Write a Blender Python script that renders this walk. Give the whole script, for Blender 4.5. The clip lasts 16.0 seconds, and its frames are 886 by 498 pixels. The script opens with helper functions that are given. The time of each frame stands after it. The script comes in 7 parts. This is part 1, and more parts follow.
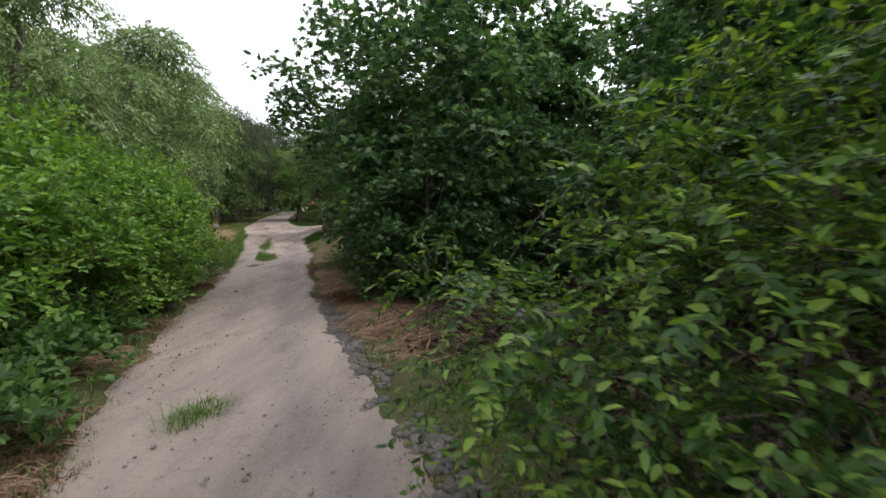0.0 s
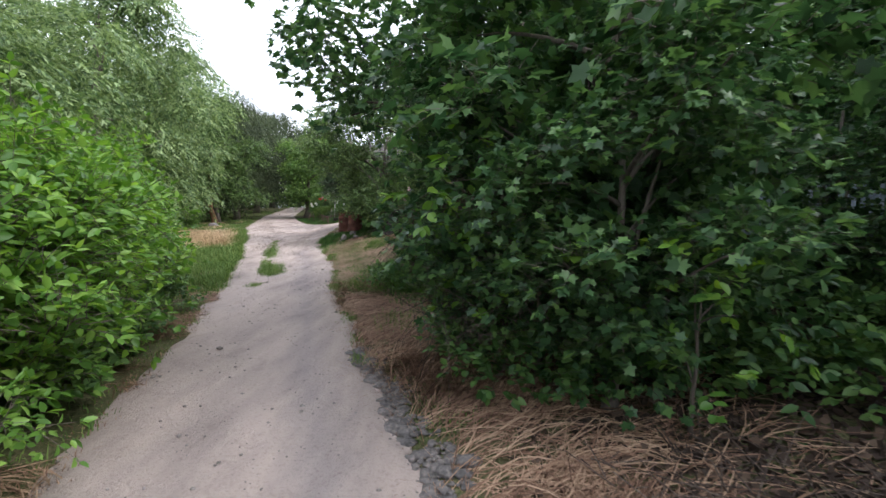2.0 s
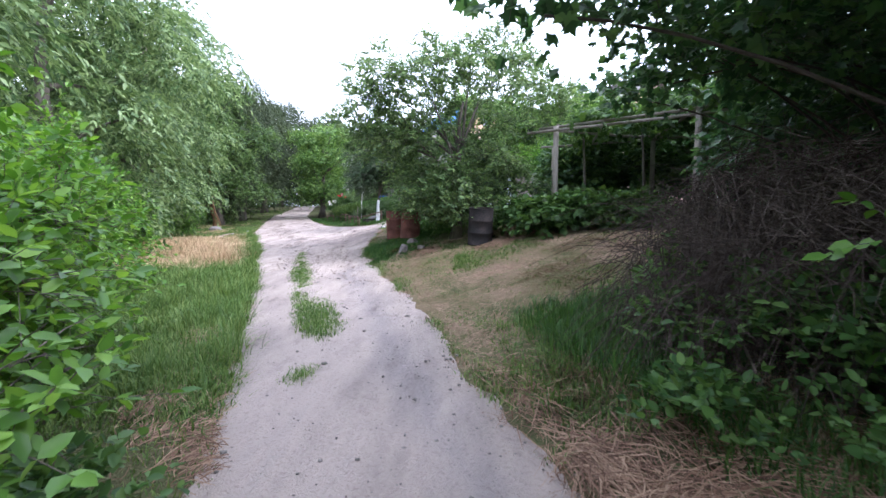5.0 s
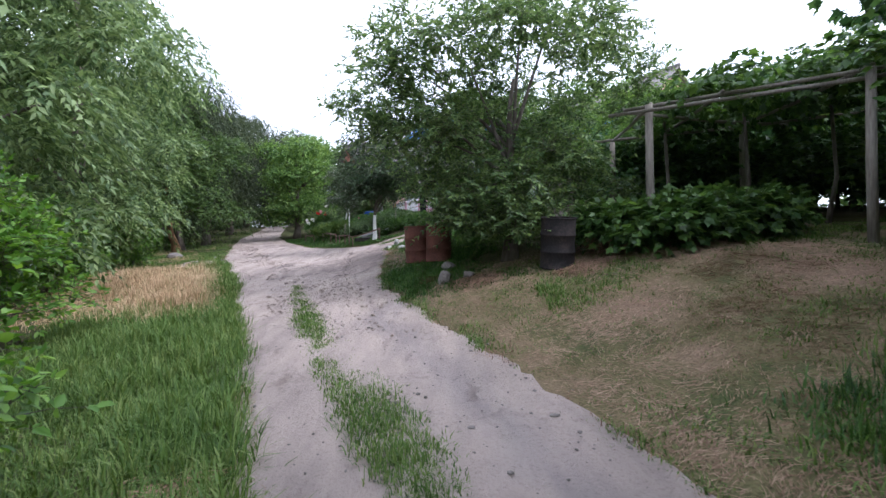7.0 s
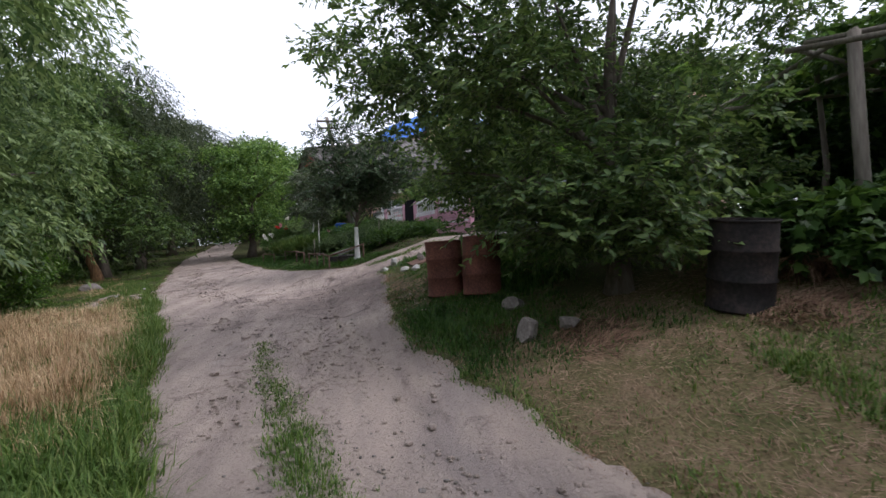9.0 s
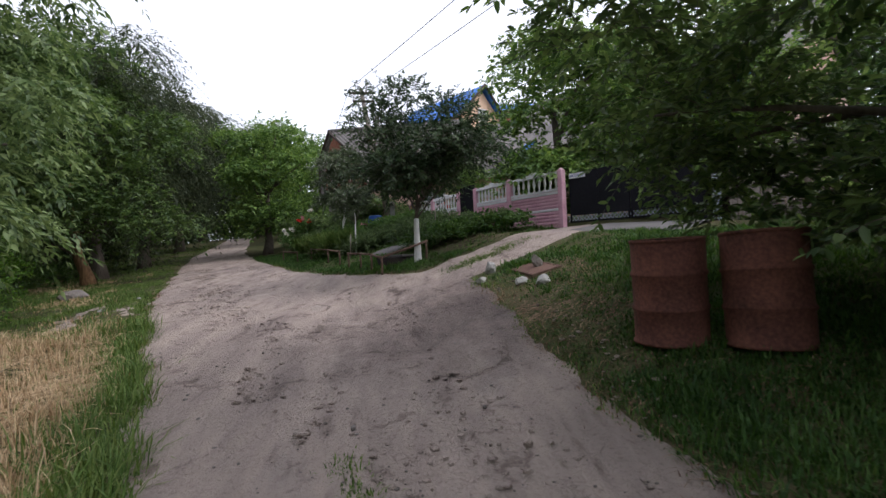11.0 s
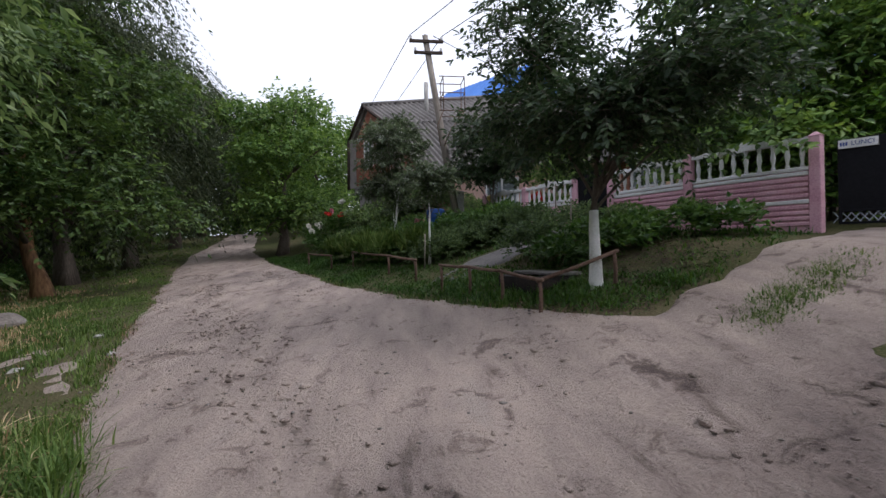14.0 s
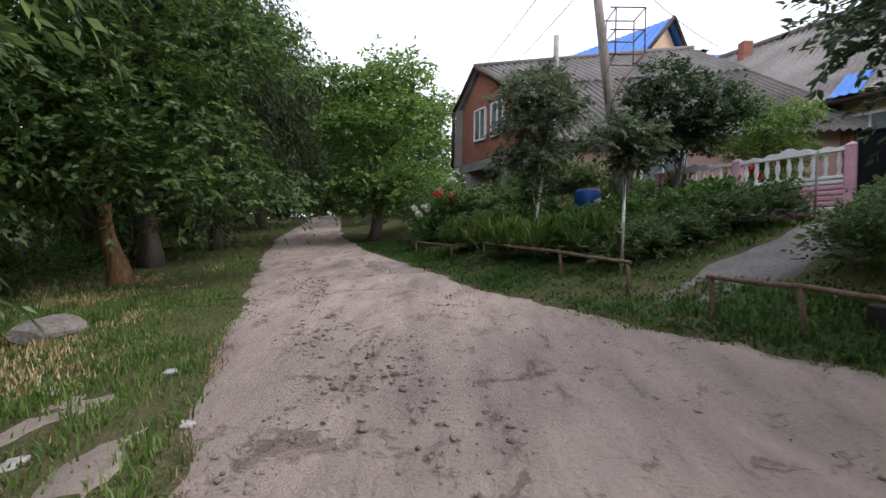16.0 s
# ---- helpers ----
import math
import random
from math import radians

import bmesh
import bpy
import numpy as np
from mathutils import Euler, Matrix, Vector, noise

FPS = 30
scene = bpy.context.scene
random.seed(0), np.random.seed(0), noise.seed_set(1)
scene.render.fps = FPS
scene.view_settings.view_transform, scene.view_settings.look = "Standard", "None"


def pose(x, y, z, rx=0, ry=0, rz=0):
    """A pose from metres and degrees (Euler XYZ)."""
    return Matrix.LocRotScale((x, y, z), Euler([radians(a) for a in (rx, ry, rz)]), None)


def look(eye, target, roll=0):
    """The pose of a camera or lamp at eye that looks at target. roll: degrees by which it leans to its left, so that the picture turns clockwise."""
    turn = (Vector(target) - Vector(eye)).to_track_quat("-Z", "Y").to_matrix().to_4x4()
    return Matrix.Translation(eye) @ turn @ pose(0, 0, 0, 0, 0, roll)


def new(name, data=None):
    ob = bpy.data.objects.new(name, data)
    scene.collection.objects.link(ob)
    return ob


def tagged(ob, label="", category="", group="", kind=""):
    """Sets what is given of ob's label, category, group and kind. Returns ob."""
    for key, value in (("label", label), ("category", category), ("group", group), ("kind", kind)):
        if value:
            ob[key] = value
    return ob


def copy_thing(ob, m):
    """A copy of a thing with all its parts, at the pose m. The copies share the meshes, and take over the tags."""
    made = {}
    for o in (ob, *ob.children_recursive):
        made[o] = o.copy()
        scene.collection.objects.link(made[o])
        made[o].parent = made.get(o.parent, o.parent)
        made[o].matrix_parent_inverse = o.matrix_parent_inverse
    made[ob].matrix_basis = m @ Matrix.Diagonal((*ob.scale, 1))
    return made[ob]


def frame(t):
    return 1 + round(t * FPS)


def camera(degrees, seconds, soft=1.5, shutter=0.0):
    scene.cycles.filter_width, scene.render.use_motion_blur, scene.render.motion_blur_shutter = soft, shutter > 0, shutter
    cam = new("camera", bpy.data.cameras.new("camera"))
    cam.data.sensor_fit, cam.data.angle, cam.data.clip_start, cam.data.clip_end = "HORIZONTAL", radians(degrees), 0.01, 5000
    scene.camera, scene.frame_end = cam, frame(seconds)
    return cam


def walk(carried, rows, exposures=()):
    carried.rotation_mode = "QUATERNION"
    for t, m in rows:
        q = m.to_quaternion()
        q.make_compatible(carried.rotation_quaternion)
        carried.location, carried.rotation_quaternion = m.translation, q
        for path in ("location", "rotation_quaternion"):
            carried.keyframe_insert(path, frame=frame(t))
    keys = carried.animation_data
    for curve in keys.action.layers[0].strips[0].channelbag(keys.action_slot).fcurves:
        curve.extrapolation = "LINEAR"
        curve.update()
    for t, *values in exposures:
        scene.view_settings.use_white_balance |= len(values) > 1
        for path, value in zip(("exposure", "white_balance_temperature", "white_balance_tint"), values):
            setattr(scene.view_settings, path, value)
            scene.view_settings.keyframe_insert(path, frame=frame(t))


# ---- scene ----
cam = camera(87.4, 16.0, soft=1.5, shutter=0.15)
METRES, EYE, TILT, LEAN, TURN = 31.0, 1.5, 0.0, 0.0, 0.0
ROWS = [
    (0.0, 0.0, 0.0, 0.0, 0.06, -1.29, -2.58),
    (0.5, -0.013, 0.0348, 0.002, -0.07, -1.33, -2.43),
    (1.0, -0.0254, 0.0679, 0.0036, -0.04, -1.67, -2.35),
    (1.5, -0.0377, 0.1011, 0.0052, 0.2, -1.88, -2.25),
    (2.0, -0.0506, 0.1329, 0.0063, 0.69, -1.91, -2.32),
    (2.5, -0.0644, 0.162, 0.0078, 1.39, -2.03, -2.21),
    (3.0, -0.0802, 0.1919, 0.0095, 1.84, -2.26, -2.11),
    (3.5, -0.0962, 0.2209, 0.0099, 1.99, -2.54, -1.96),
    (4.0, -0.1121, 0.2505, 0.0112, 1.87, -2.72, -1.78),
    (4.5, -0.1254, 0.2799, 0.0121, 1.69, -2.8, -1.67),
    (5.0, -0.1377, 0.3083, 0.0133, 1.06, -2.37, -1.5),
    (7.5, -0.2044, 0.4404, 0.0167, -5.84, 0.61, 1.52),
    (8.0, -0.2135, 0.4706, 0.0192, -8.68, 1.38, 2.36),
    (8.5, -0.2208, 0.5027, 0.0218, -8.77, 1.16, 2.48),
    (9.0, -0.2288, 0.5361, 0.0237, -8.1, 0.77, 2.52),
    (9.5, -0.2396, 0.5686, 0.0251, -7.39, 0.55, 2.36),
    (10.0, -0.2512, 0.5993, 0.0263, -6.72, 0.23, 2.31),
    (12.5, -0.2987, 0.7369, 0.0364, -8.5, 0.68, 2.01),
    (13.0, -0.3091, 0.7642, 0.0374, -8.87, 0.95, 1.76),
    (13.5, -0.321, 0.7909, 0.0387, -7.98, 0.49, 1.26),
    (14.0, -0.3339, 0.816, 0.0397, -7.3, 0.15, 1.06),
    (14.5, -0.3465, 0.8407, 0.0397, -6.43, -0.14, 0.97),
    (15.0, -0.3592, 0.8667, 0.041, -5.05, -0.43, 0.7),
    (15.5, -0.3728, 0.8921, 0.0418, -1.94, -0.98, -0.01),
    (16.0, -0.386, 0.9179, 0.0428, 0.72, -1.45, -0.89),
]
EXPOSURES = [(0.0, 0.25, 6350, 8), (1.5, 0.68, 6100, 10), (2.5, 1.15, 5650, 12), (3.5, 1.45, 5350, 15), (5.2, 1.42, 5350, 15), (7.4, 0.58, 5600, 14),
             (9.0, 0.0, 5950, 14), (10.5, -0.05, 6050, 14), (12.5, -0.12, 5850, 12), (14.5, -0.2, 6000, 14), (16.0, 0.2, 6050, 13)]
walk(cam, [(t, pose(0, 0, EYE, TILT, LEAN, TURN) @ pose(METRES * x, METRES * y, METRES * z, 90 + pitch, roll, yaw)) for t, x, y, z, yaw, pitch, roll in ROWS],
     exposures=EXPOSURES)

# ---- world, sun ----
world = bpy.data.worlds.new("overcast_sky")
scene.world = world
world.use_nodes = True
wn, wl = world.node_tree.nodes, world.node_tree.links
wn.clear()
w_out = wn.new("ShaderNodeOutputWorld")
w_sky = wn.new("ShaderNodeTexSky")
w_sky.sky_type = "NISHITA"
w_sky.sun_disc = False
w_sky.sun_elevation, w_sky.sun_rotation = radians(47), radians(114)
w_sky.dust_density = 4.0
w_b1 = wn.new("ShaderNodeBackground")
w_b1.inputs["Strength"].default_value = 0.05
w_b2 = wn.new("ShaderNodeBackground")          # the even white cloud cover
w_b2.inputs["Color"].default_value = (1.0, 0.985, 1.0, 1)
w_b2.inputs["Strength"].default_value = 1.2
w_add = wn.new("ShaderNodeAddShader")
wl.new(w_sky.outputs["Color"], w_b1.inputs["Color"])
wl.new(w_b1.outputs[0], w_add.inputs[0])
wl.new(w_b2.outputs[0], w_add.inputs[1])
wl.new(w_add.outputs[0], w_out.inputs["Surface"])

sun_data = bpy.data.lights.new("sun", "SUN")
sun_data.energy, sun_data.angle, sun_data.color = 1.3, radians(22), (1.0, 0.96, 0.9)
sun = new("sun", sun_data)
sun.matrix_world = look((36, -16, 42), (0, 0, 0))


# ---- materials ----
def nodes_of(name, rough=0.8, metal=0.0, spec=0.3):
    m = bpy.data.materials.new(name)
    m.use_nodes = True
    n, l = m.node_tree.nodes, m.node_tree.links
    b = n["Principled BSDF"]
    b.inputs["Roughness"].default_value = rough
    b.inputs["Metallic"].default_value = metal
    b.inputs["Specular IOR Level"].default_value = spec
    return m, n, l, b


def ramp_of(n, stops):
    r = n.new("ShaderNodeValToRGB")
    el = r.color_ramp.elements
    while len(el) < len(stops):
        el.new(0.5)
    for e, (p, c) in zip(el, stops):
        e.position, e.color = p, (*c, 1)
    return r


def mottled(name, stops, coarse=1.5, fine=30.0, rough=0.85, metal=0.0, bump=0.3, mix=0.5, stretch=(1, 1, 1), spec=0.25, depth=0.02, by_object=0.0):
    """A surface with stains at a coarse scale and grain at a fine one."""
    m, n, l, b = nodes_of(name, rough, metal, spec)
    co = n.new("ShaderNodeTexCoord")
    mp = n.new("ShaderNodeMapping")
    mp.inputs["Scale"].default_value = stretch
    l.new(co.outputs["Object"], mp.inputs["Vector"])
    a = n.new("ShaderNodeTexNoise")
    a.inputs["Scale"].default_value, a.inputs["Detail"].default_value = coarse, 5
    f = n.new("ShaderNodeTexNoise")
    f.inputs["Scale"].default_value, f.inputs["Detail"].default_value = fine, 4
    for q in (a, f):
        l.new(mp.outputs[0], q.inputs["Vector"])
    mx = n.new("ShaderNodeMix")
    mx.inputs["Factor"].default_value = mix
    l.new(a.outputs["Fac"], mx.inputs["A"])
    l.new(f.outputs["Fac"], mx.inputs["B"])
    r = ramp_of(n, stops)
    value = mx.outputs["Result"]
    if by_object:
        info = n.new("ShaderNodeObjectInfo")
        ma = n.new("ShaderNodeMath")
        ma.operation = "MULTIPLY_ADD"
        ma.inputs[1].default_value = by_object
        l.new(info.outputs["Random"], ma.inputs[0])
        l.new(value, ma.inputs[2])
        value = ma.outputs[0]
    l.new(value, r.inputs["Fac"])
    l.new(r.outputs["Color"], b.inputs["Base Color"])
    if bump:
        bp = n.new("ShaderNodeBump")
        bp.inputs["Strength"].default_value, bp.inputs["Distance"].default_value = bump, depth
        l.new(mx.outputs["Result"], bp.inputs["Height"])
        l.new(bp.outputs[0], b.inputs["Normal"])
    return m


def leafy(name, dark, mid, light, gloss=0.45, through_light=0.35, patch=0.6):
    """Leaf tissue: each leaf has its own tone, whole boughs drift in tone, and light comes through."""
    m, n, l, b = nodes_of(name, gloss, 0.0, 0.3)
    g = n.new("ShaderNodeNewGeometry")
    co = n.new("ShaderNodeTexCoord")
    no = n.new("ShaderNodeTexNoise")
    no.inputs["Scale"].default_value, no.inputs["Detail"].default_value = patch, 3
    l.new(co.outputs["Object"], no.inputs["Vector"])
    mx = n.new("ShaderNodeMix")
    mx.inputs["Factor"].default_value = 0.5
    l.new(g.outputs["Random Per Island"], mx.inputs["A"])
    l.new(no.outputs["Fac"], mx.inputs["B"])
    r = ramp_of(n, [(0.28, dark), (0.5, mid), (0.74, light)])
    l.new(mx.outputs["Result"], r.inputs["Fac"])
    l.new(r.outputs["Color"], b.inputs["Base Color"])
    t = n.new("ShaderNodeBsdfTranslucent")
    hs = n.new("ShaderNodeHueSaturation")
    hs.inputs["Hue"].default_value, hs.inputs["Saturation"].default_value, hs.inputs["Value"].default_value = 0.485, 1.15, 1.5
    l.new(r.outputs["Color"], hs.inputs["Color"])
    l.new(hs.outputs[0], t.inputs["Color"])
    ms = n.new("ShaderNodeMixShader")
    ms.inputs[0].default_value = through_light
    l.new(b.outputs[0], ms.inputs[1])
    l.new(t.outputs[0], ms.inputs[2])
    l.new(ms.outputs[0], n["Material Output"].inputs["Surface"])
    return m


def layered_ground(name):
    """Soil with dead straw, moss and short turf in drifting patches."""
    m, n, l, b = nodes_of(name, 0.95, 0, 0.1)
    co = n.new("ShaderNodeTexCoord")
    a = n.new("ShaderNodeTexNoise")
    a.inputs["Scale"].default_value, a.inputs["Detail"].default_value, a.inputs["Roughness"].default_value = 0.55, 6, 0.65
    f = n.new("ShaderNodeTexNoise")
    f.inputs["Scale"].default_value, f.inputs["Detail"].default_value = 38, 5
    for q in (a, f):
        l.new(co.outputs["Object"], q.inputs["Vector"])
    r1 = ramp_of(n, [(0.38, (0.038, 0.058, 0.018)), (0.5, (0.07, 0.078, 0.032)), (0.66, (0.15, 0.115, 0.075))])
    r2 = ramp_of(n, [(0.3, (0.026, 0.034, 0.012)), (0.5, (0.085, 0.085, 0.038)), (0.72, (0.2, 0.16, 0.1))])
    l.new(a.outputs["Fac"], r1.inputs["Fac"])
    l.new(f.outputs["Fac"], r2.inputs["Fac"])
    mx = n.new("ShaderNodeMix")
    mx.data_type = "RGBA"
    mx.inputs["Factor"].default_value = 0.5
    l.new(r1.outputs["Color"], mx.inputs["A"])
    l.new(r2.outputs["Color"], mx.inputs["B"])
    # the mown verge is dry: straw-brown thatch with green showing through
    sep = n.new("ShaderNodeSeparateXYZ")
    l.new(co.outputs["Object"], sep.inputs[0])
    dry = None
    for axis, lo, hi in (("Y", 13.4, 15.4), ("Y", 22.6, 21.0), ("X", -7.0, -5.0), ("X", 5.5, 4.0)):
        mr = n.new("ShaderNodeMapRange")
        mr.inputs["From Min"].default_value, mr.inputs["From Max"].default_value = lo, hi
        l.new(sep.outputs[axis], mr.inputs["Value"])
        if dry:
            mu = n.new("ShaderNodeMath")
            mu.operation = "MULTIPLY"
            l.new(dry, mu.inputs[0])
            l.new(mr.outputs["Result"], mu.inputs[1])
            dry = mu.outputs[0]
        else:
            dry = mr.outputs["Result"]
    dr = ramp_of(n, [(0.38, (0.07, 0.082, 0.032)), (0.47, (0.14, 0.12, 0.06)), (0.6, (0.235, 0.165, 0.112))])
    l.new(a.outputs["Fac"], dr.inputs["Fac"])
    gr = ramp_of(n, [(0.3, (0.5, 0.48, 0.46)), (0.5, (1, 1, 1)), (0.7, (1.15, 1.12, 1.08))])
    l.new(f.outputs["Fac"], gr.inputs["Fac"])
    dg = n.new("ShaderNodeMix")
    dg.data_type, dg.blend_type = "RGBA", "MULTIPLY"
    dg.inputs["Factor"].default_value = 1.0
    l.new(dr.outputs["Color"], dg.inputs["A"])
    l.new(gr.outputs["Color"], dg.inputs["B"])
    mz = n.new("ShaderNodeMix")
    mz.data_type = "RGBA"
    l.new(dry, mz.inputs["Factor"])
    l.new(mx.outputs["Result"], mz.inputs["A"])
    l.new(dg.outputs["Result"], mz.inputs["B"])
    l.new(mz.outputs["Result"], b.inputs["Base Color"])
    bp = n.new("ShaderNodeBump")
    bp.inputs["Strength"].default_value, bp.inputs["Distance"].default_value = 0.8, 0.03
    l.new(f.outputs["Fac"], bp.inputs["Height"])
    l.new(bp.outputs[0], b.inputs["Normal"])
    return m


def dirt_road(name):
    """Pale packed sand with greyer compacted wheel lanes, pebbles and damp stains."""
    m, n, l, b = nodes_of(name, 0.93, 0, 0.15)
    co = n.new("ShaderNodeTexCoord")
    mp = n.new("ShaderNodeMapping")
    mp.inputs["Rotation"].default_value = (0, 0, radians(-20))
    mp.inputs["Scale"].default_value = (1.3, 0.32, 1)
    l.new(co.outputs["Object"], mp.inputs["Vector"])
    lane = n.new("ShaderNodeTexNoise")
    lane.inputs["Scale"].default_value, lane.inputs["Detail"].default_value, lane.inputs["Roughness"].default_value = 1.1, 7, 0.6
    l.new(mp.outputs[0], lane.inputs["Vector"])
    r = ramp_of(n, [(0.3, (0.29, 0.24, 0.222)), (0.45, (0.40, 0.333, 0.298)), (0.6, (0.485, 0.402, 0.355)), (0.75, (0.42, 0.36, 0.328))])
    l.new(lane.outputs["Fac"], r.inputs["Fac"])
    grit = n.new("ShaderNodeTexNoise")
    grit.inputs["Scale"].default_value, grit.inputs["Detail"].default_value, grit.inputs["Roughness"].default_value = 34, 6, 0.7
    l.new(co.outputs["Object"], grit.inputs["Vector"])
    g = ramp_of(n, [(0.3, (0.74, 0.72, 0.72)), (0.48, (1, 1, 1)), (0.7, (1.0, 1.0, 1.0)), (0.8, (1.2, 1.18, 1.16))])
    l.new(grit.outputs["Fac"], g.inputs["Fac"])
    spots = n.new("ShaderNodeTexNoise")
    spots.inputs["Scale"].default_value, spots.inputs["Detail"].default_value, spots.inputs["Roughness"].default_value = 3.2, 5, 0.62
    l.new(mp.outputs[0], spots.inputs["Vector"])
    sr = ramp_of(n, [(0.3, (0.45, 0.43, 0.42)), (0.385, (0.9, 0.88, 0.88)), (0.6, (1.05, 1.04, 1.02))])
    l.new(spots.outputs["Fac"], sr.inputs["Fac"])
    # ragged churned clods, lying across the ruts
    warp = n.new("ShaderNodeTexNoise")
    warp.inputs["Scale"].default_value, warp.inputs["Detail"].default_value = 2.4, 4
    l.new(co.outputs["Object"], warp.inputs["Vector"])
    wv = n.new("ShaderNodeVectorMath")
    wv.operation = "MULTIPLY_ADD"
    wv.inputs[1].default_value = (1.1, 1.1, 0)
    l.new(warp.outputs["Color"], wv.inputs[0])
    l.new(co.outputs["Object"], wv.inputs[2])
    clod = n.new("ShaderNodeTexNoise")
    clod.inputs["Scale"].default_value, clod.inputs["Detail"].default_value, clod.inputs["Roughness"].default_value = 1.9, 9, 0.72
    l.new(wv.outputs[0], clod.inputs["Vector"])
    kr = ramp_of(n, [(0.33, (0.36, 0.345, 0.35)), (0.39, (0.62, 0.6, 0.6)), (0.435, (1, 1, 1))])
    l.new(clod.outputs["Fac"], kr.inputs["Fac"])
    # compacted grey gravel of the right wheel lane
    uv = n.new("ShaderNodeSeparateXYZ")
    l.new(co.outputs["UV"], uv.inputs[0])
    dx = n.new("ShaderNodeMath")
    dx.operation = "SUBTRACT"
    dx.inputs[1].default_value = 0.74
    l.new(uv.outputs["X"], dx.inputs[0])
    ab = n.new("ShaderNodeMath")
    ab.operation = "ABSOLUTE"
    l.new(dx.outputs[0], ab.inputs[0])
    jit = n.new("ShaderNodeMath")
    jit.operation = "MULTIPLY_ADD"
    jit.inputs[1].default_value = 0.35
    l.new(lane.outputs["Fac"], jit.inputs[0])
    l.new(ab.outputs[0], jit.inputs[2])
    lr = ramp_of(n, [(0.18, (0.8, 0.82, 0.87)), (0.34, (1, 1, 1))])
    l.new(jit.outputs[0], lr.inputs["Fac"])
    # cinder-dark gravel where cars turn into the driveway
    ds = n.new("ShaderNodeVectorMath")
    ds.operation = "DISTANCE"
    ds.inputs[1].default_value = (-7.3, 26.5, 1.6)
    l.new(co.outputs["Object"], ds.inputs[0])
    dj = n.new("ShaderNodeMath")
    dj.operation = "MULTIPLY_ADD"
    dj.inputs[1].default_value = 4.2
    l.new(clod.outputs["Fac"], dj.inputs[0])
    l.new(ds.outputs["Value"], dj.inputs[2])
    dm = n.new("ShaderNodeMath")
    dm.operation = "MULTIPLY"
    dm.inputs[1].default_value = 0.2
    l.new(dj.outputs[0], dm.inputs[0])
    cr = ramp_of(n, [(0.5, (0.44, 0.435, 0.445)), (0.72, (0.68, 0.67, 0.68)), (0.95, (1, 1, 1))])
    l.new(dm.outputs[0], cr.inputs["Fac"])
    sep = n.new("ShaderNodeSeparateXYZ")
    l.new(co.outputs["Object"], sep.inputs[0])
    worn = n.new("ShaderNodeMapRange")
    worn.inputs["From Min"].default_value, worn.inputs["From Max"].default_value = 14.0, 25.0
    worn.inputs["To Min"].default_value, worn.inputs["To Max"].default_value = 0.22, 0.85
    l.new(sep.outputs["Y"], worn.inputs["Value"])
    prev = r.outputs["Color"]
    for q in (g, sr, kr, lr, cr):
        mx = n.new("ShaderNodeMix")
        mx.data_type, mx.blend_type = "RGBA", "MULTIPLY"
        mx.inputs["Factor"].default_value = 1.0
        if q in (kr, sr):
            l.new(worn.outputs["Result"], mx.inputs["Factor"])
        l.new(prev, mx.inputs["A"])
        l.new(q.outputs["Color"], mx.inputs["B"])
        prev = mx.outputs["Result"]
    l.new(prev, b.inputs["Base Color"])
    ad = n.new("ShaderNodeMath")
    ad.operation = "MULTIPLY_ADD"
    ad.inputs[1].default_value = 2.0
    l.new(clod.outputs["Fac"], ad.inputs[0])
    l.new(grit.outputs["Fac"], ad.inputs[2])
    bp = n.new("ShaderNodeBump")
    bp.inputs["Strength"].default_value, bp.inputs["Distance"].default_value = 0.9, 0.045
    l.new(ad.outputs[0], bp.inputs["Height"])
    l.new(bp.outputs[0], b.inputs["Normal"])
    return m


def brickwork(name):
    m, n, l, b = nodes_of(name, 0.9, 0, 0.2)
    co = n.new("ShaderNodeTexCoord")
    br = n.new("ShaderNodeTexBrick")
    br.inputs["Scale"].default_value = 1.0
    br.inputs["Brick Width"].default_value, br.inputs["Row Height"].default_value, br.inputs["Mortar Size"].default_value = 0.26, 0.075, 0.008
    br.inputs["Color1"].default_value, br.inputs["Color2"].default_value = (0.3, 0.115, 0.075, 1), (0.22, 0.08, 0.055, 1)
    br.inputs["Mortar"].default_value = (0.34, 0.22, 0.17, 1)
    l.new(co.outputs["UV"], br.inputs["Vector"])
    no = n.new("ShaderNodeTexNoise")
    no.inputs["Scale"].default_value, no.inputs["Detail"].default_value = 1.3, 5
    l.new(co.outputs["Object"], no.inputs["Vector"])
    r = ramp_of(n, [(0.3, (0.7, 0.7, 0.72)), (0.6, (1.1, 1.08, 1.05))])
    l.new(no.outputs["Fac"], r.inputs["Fac"])
    mx = n.new("ShaderNodeMix")
    mx.data_type, mx.blend_type = "RGBA", "MULTIPLY"
    mx.inputs["Factor"].default_value = 1.0
    l.new(br.outputs["Color"], mx.inputs["A"])
    l.new(r.outputs["Color"], mx.inputs["B"])
    l.new(mx.outputs["Result"], b.inputs["Base Color"])
    bp = n.new("ShaderNodeBump")
    bp.inputs["Strength"].default_value, bp.inputs["Distance"].default_value = 0.5, 0.01
    bp.invert = True
    l.new(br.outputs["Fac"], bp.inputs["Height"])
    l.new(bp.outputs[0], b.inputs["Normal"])
    return m


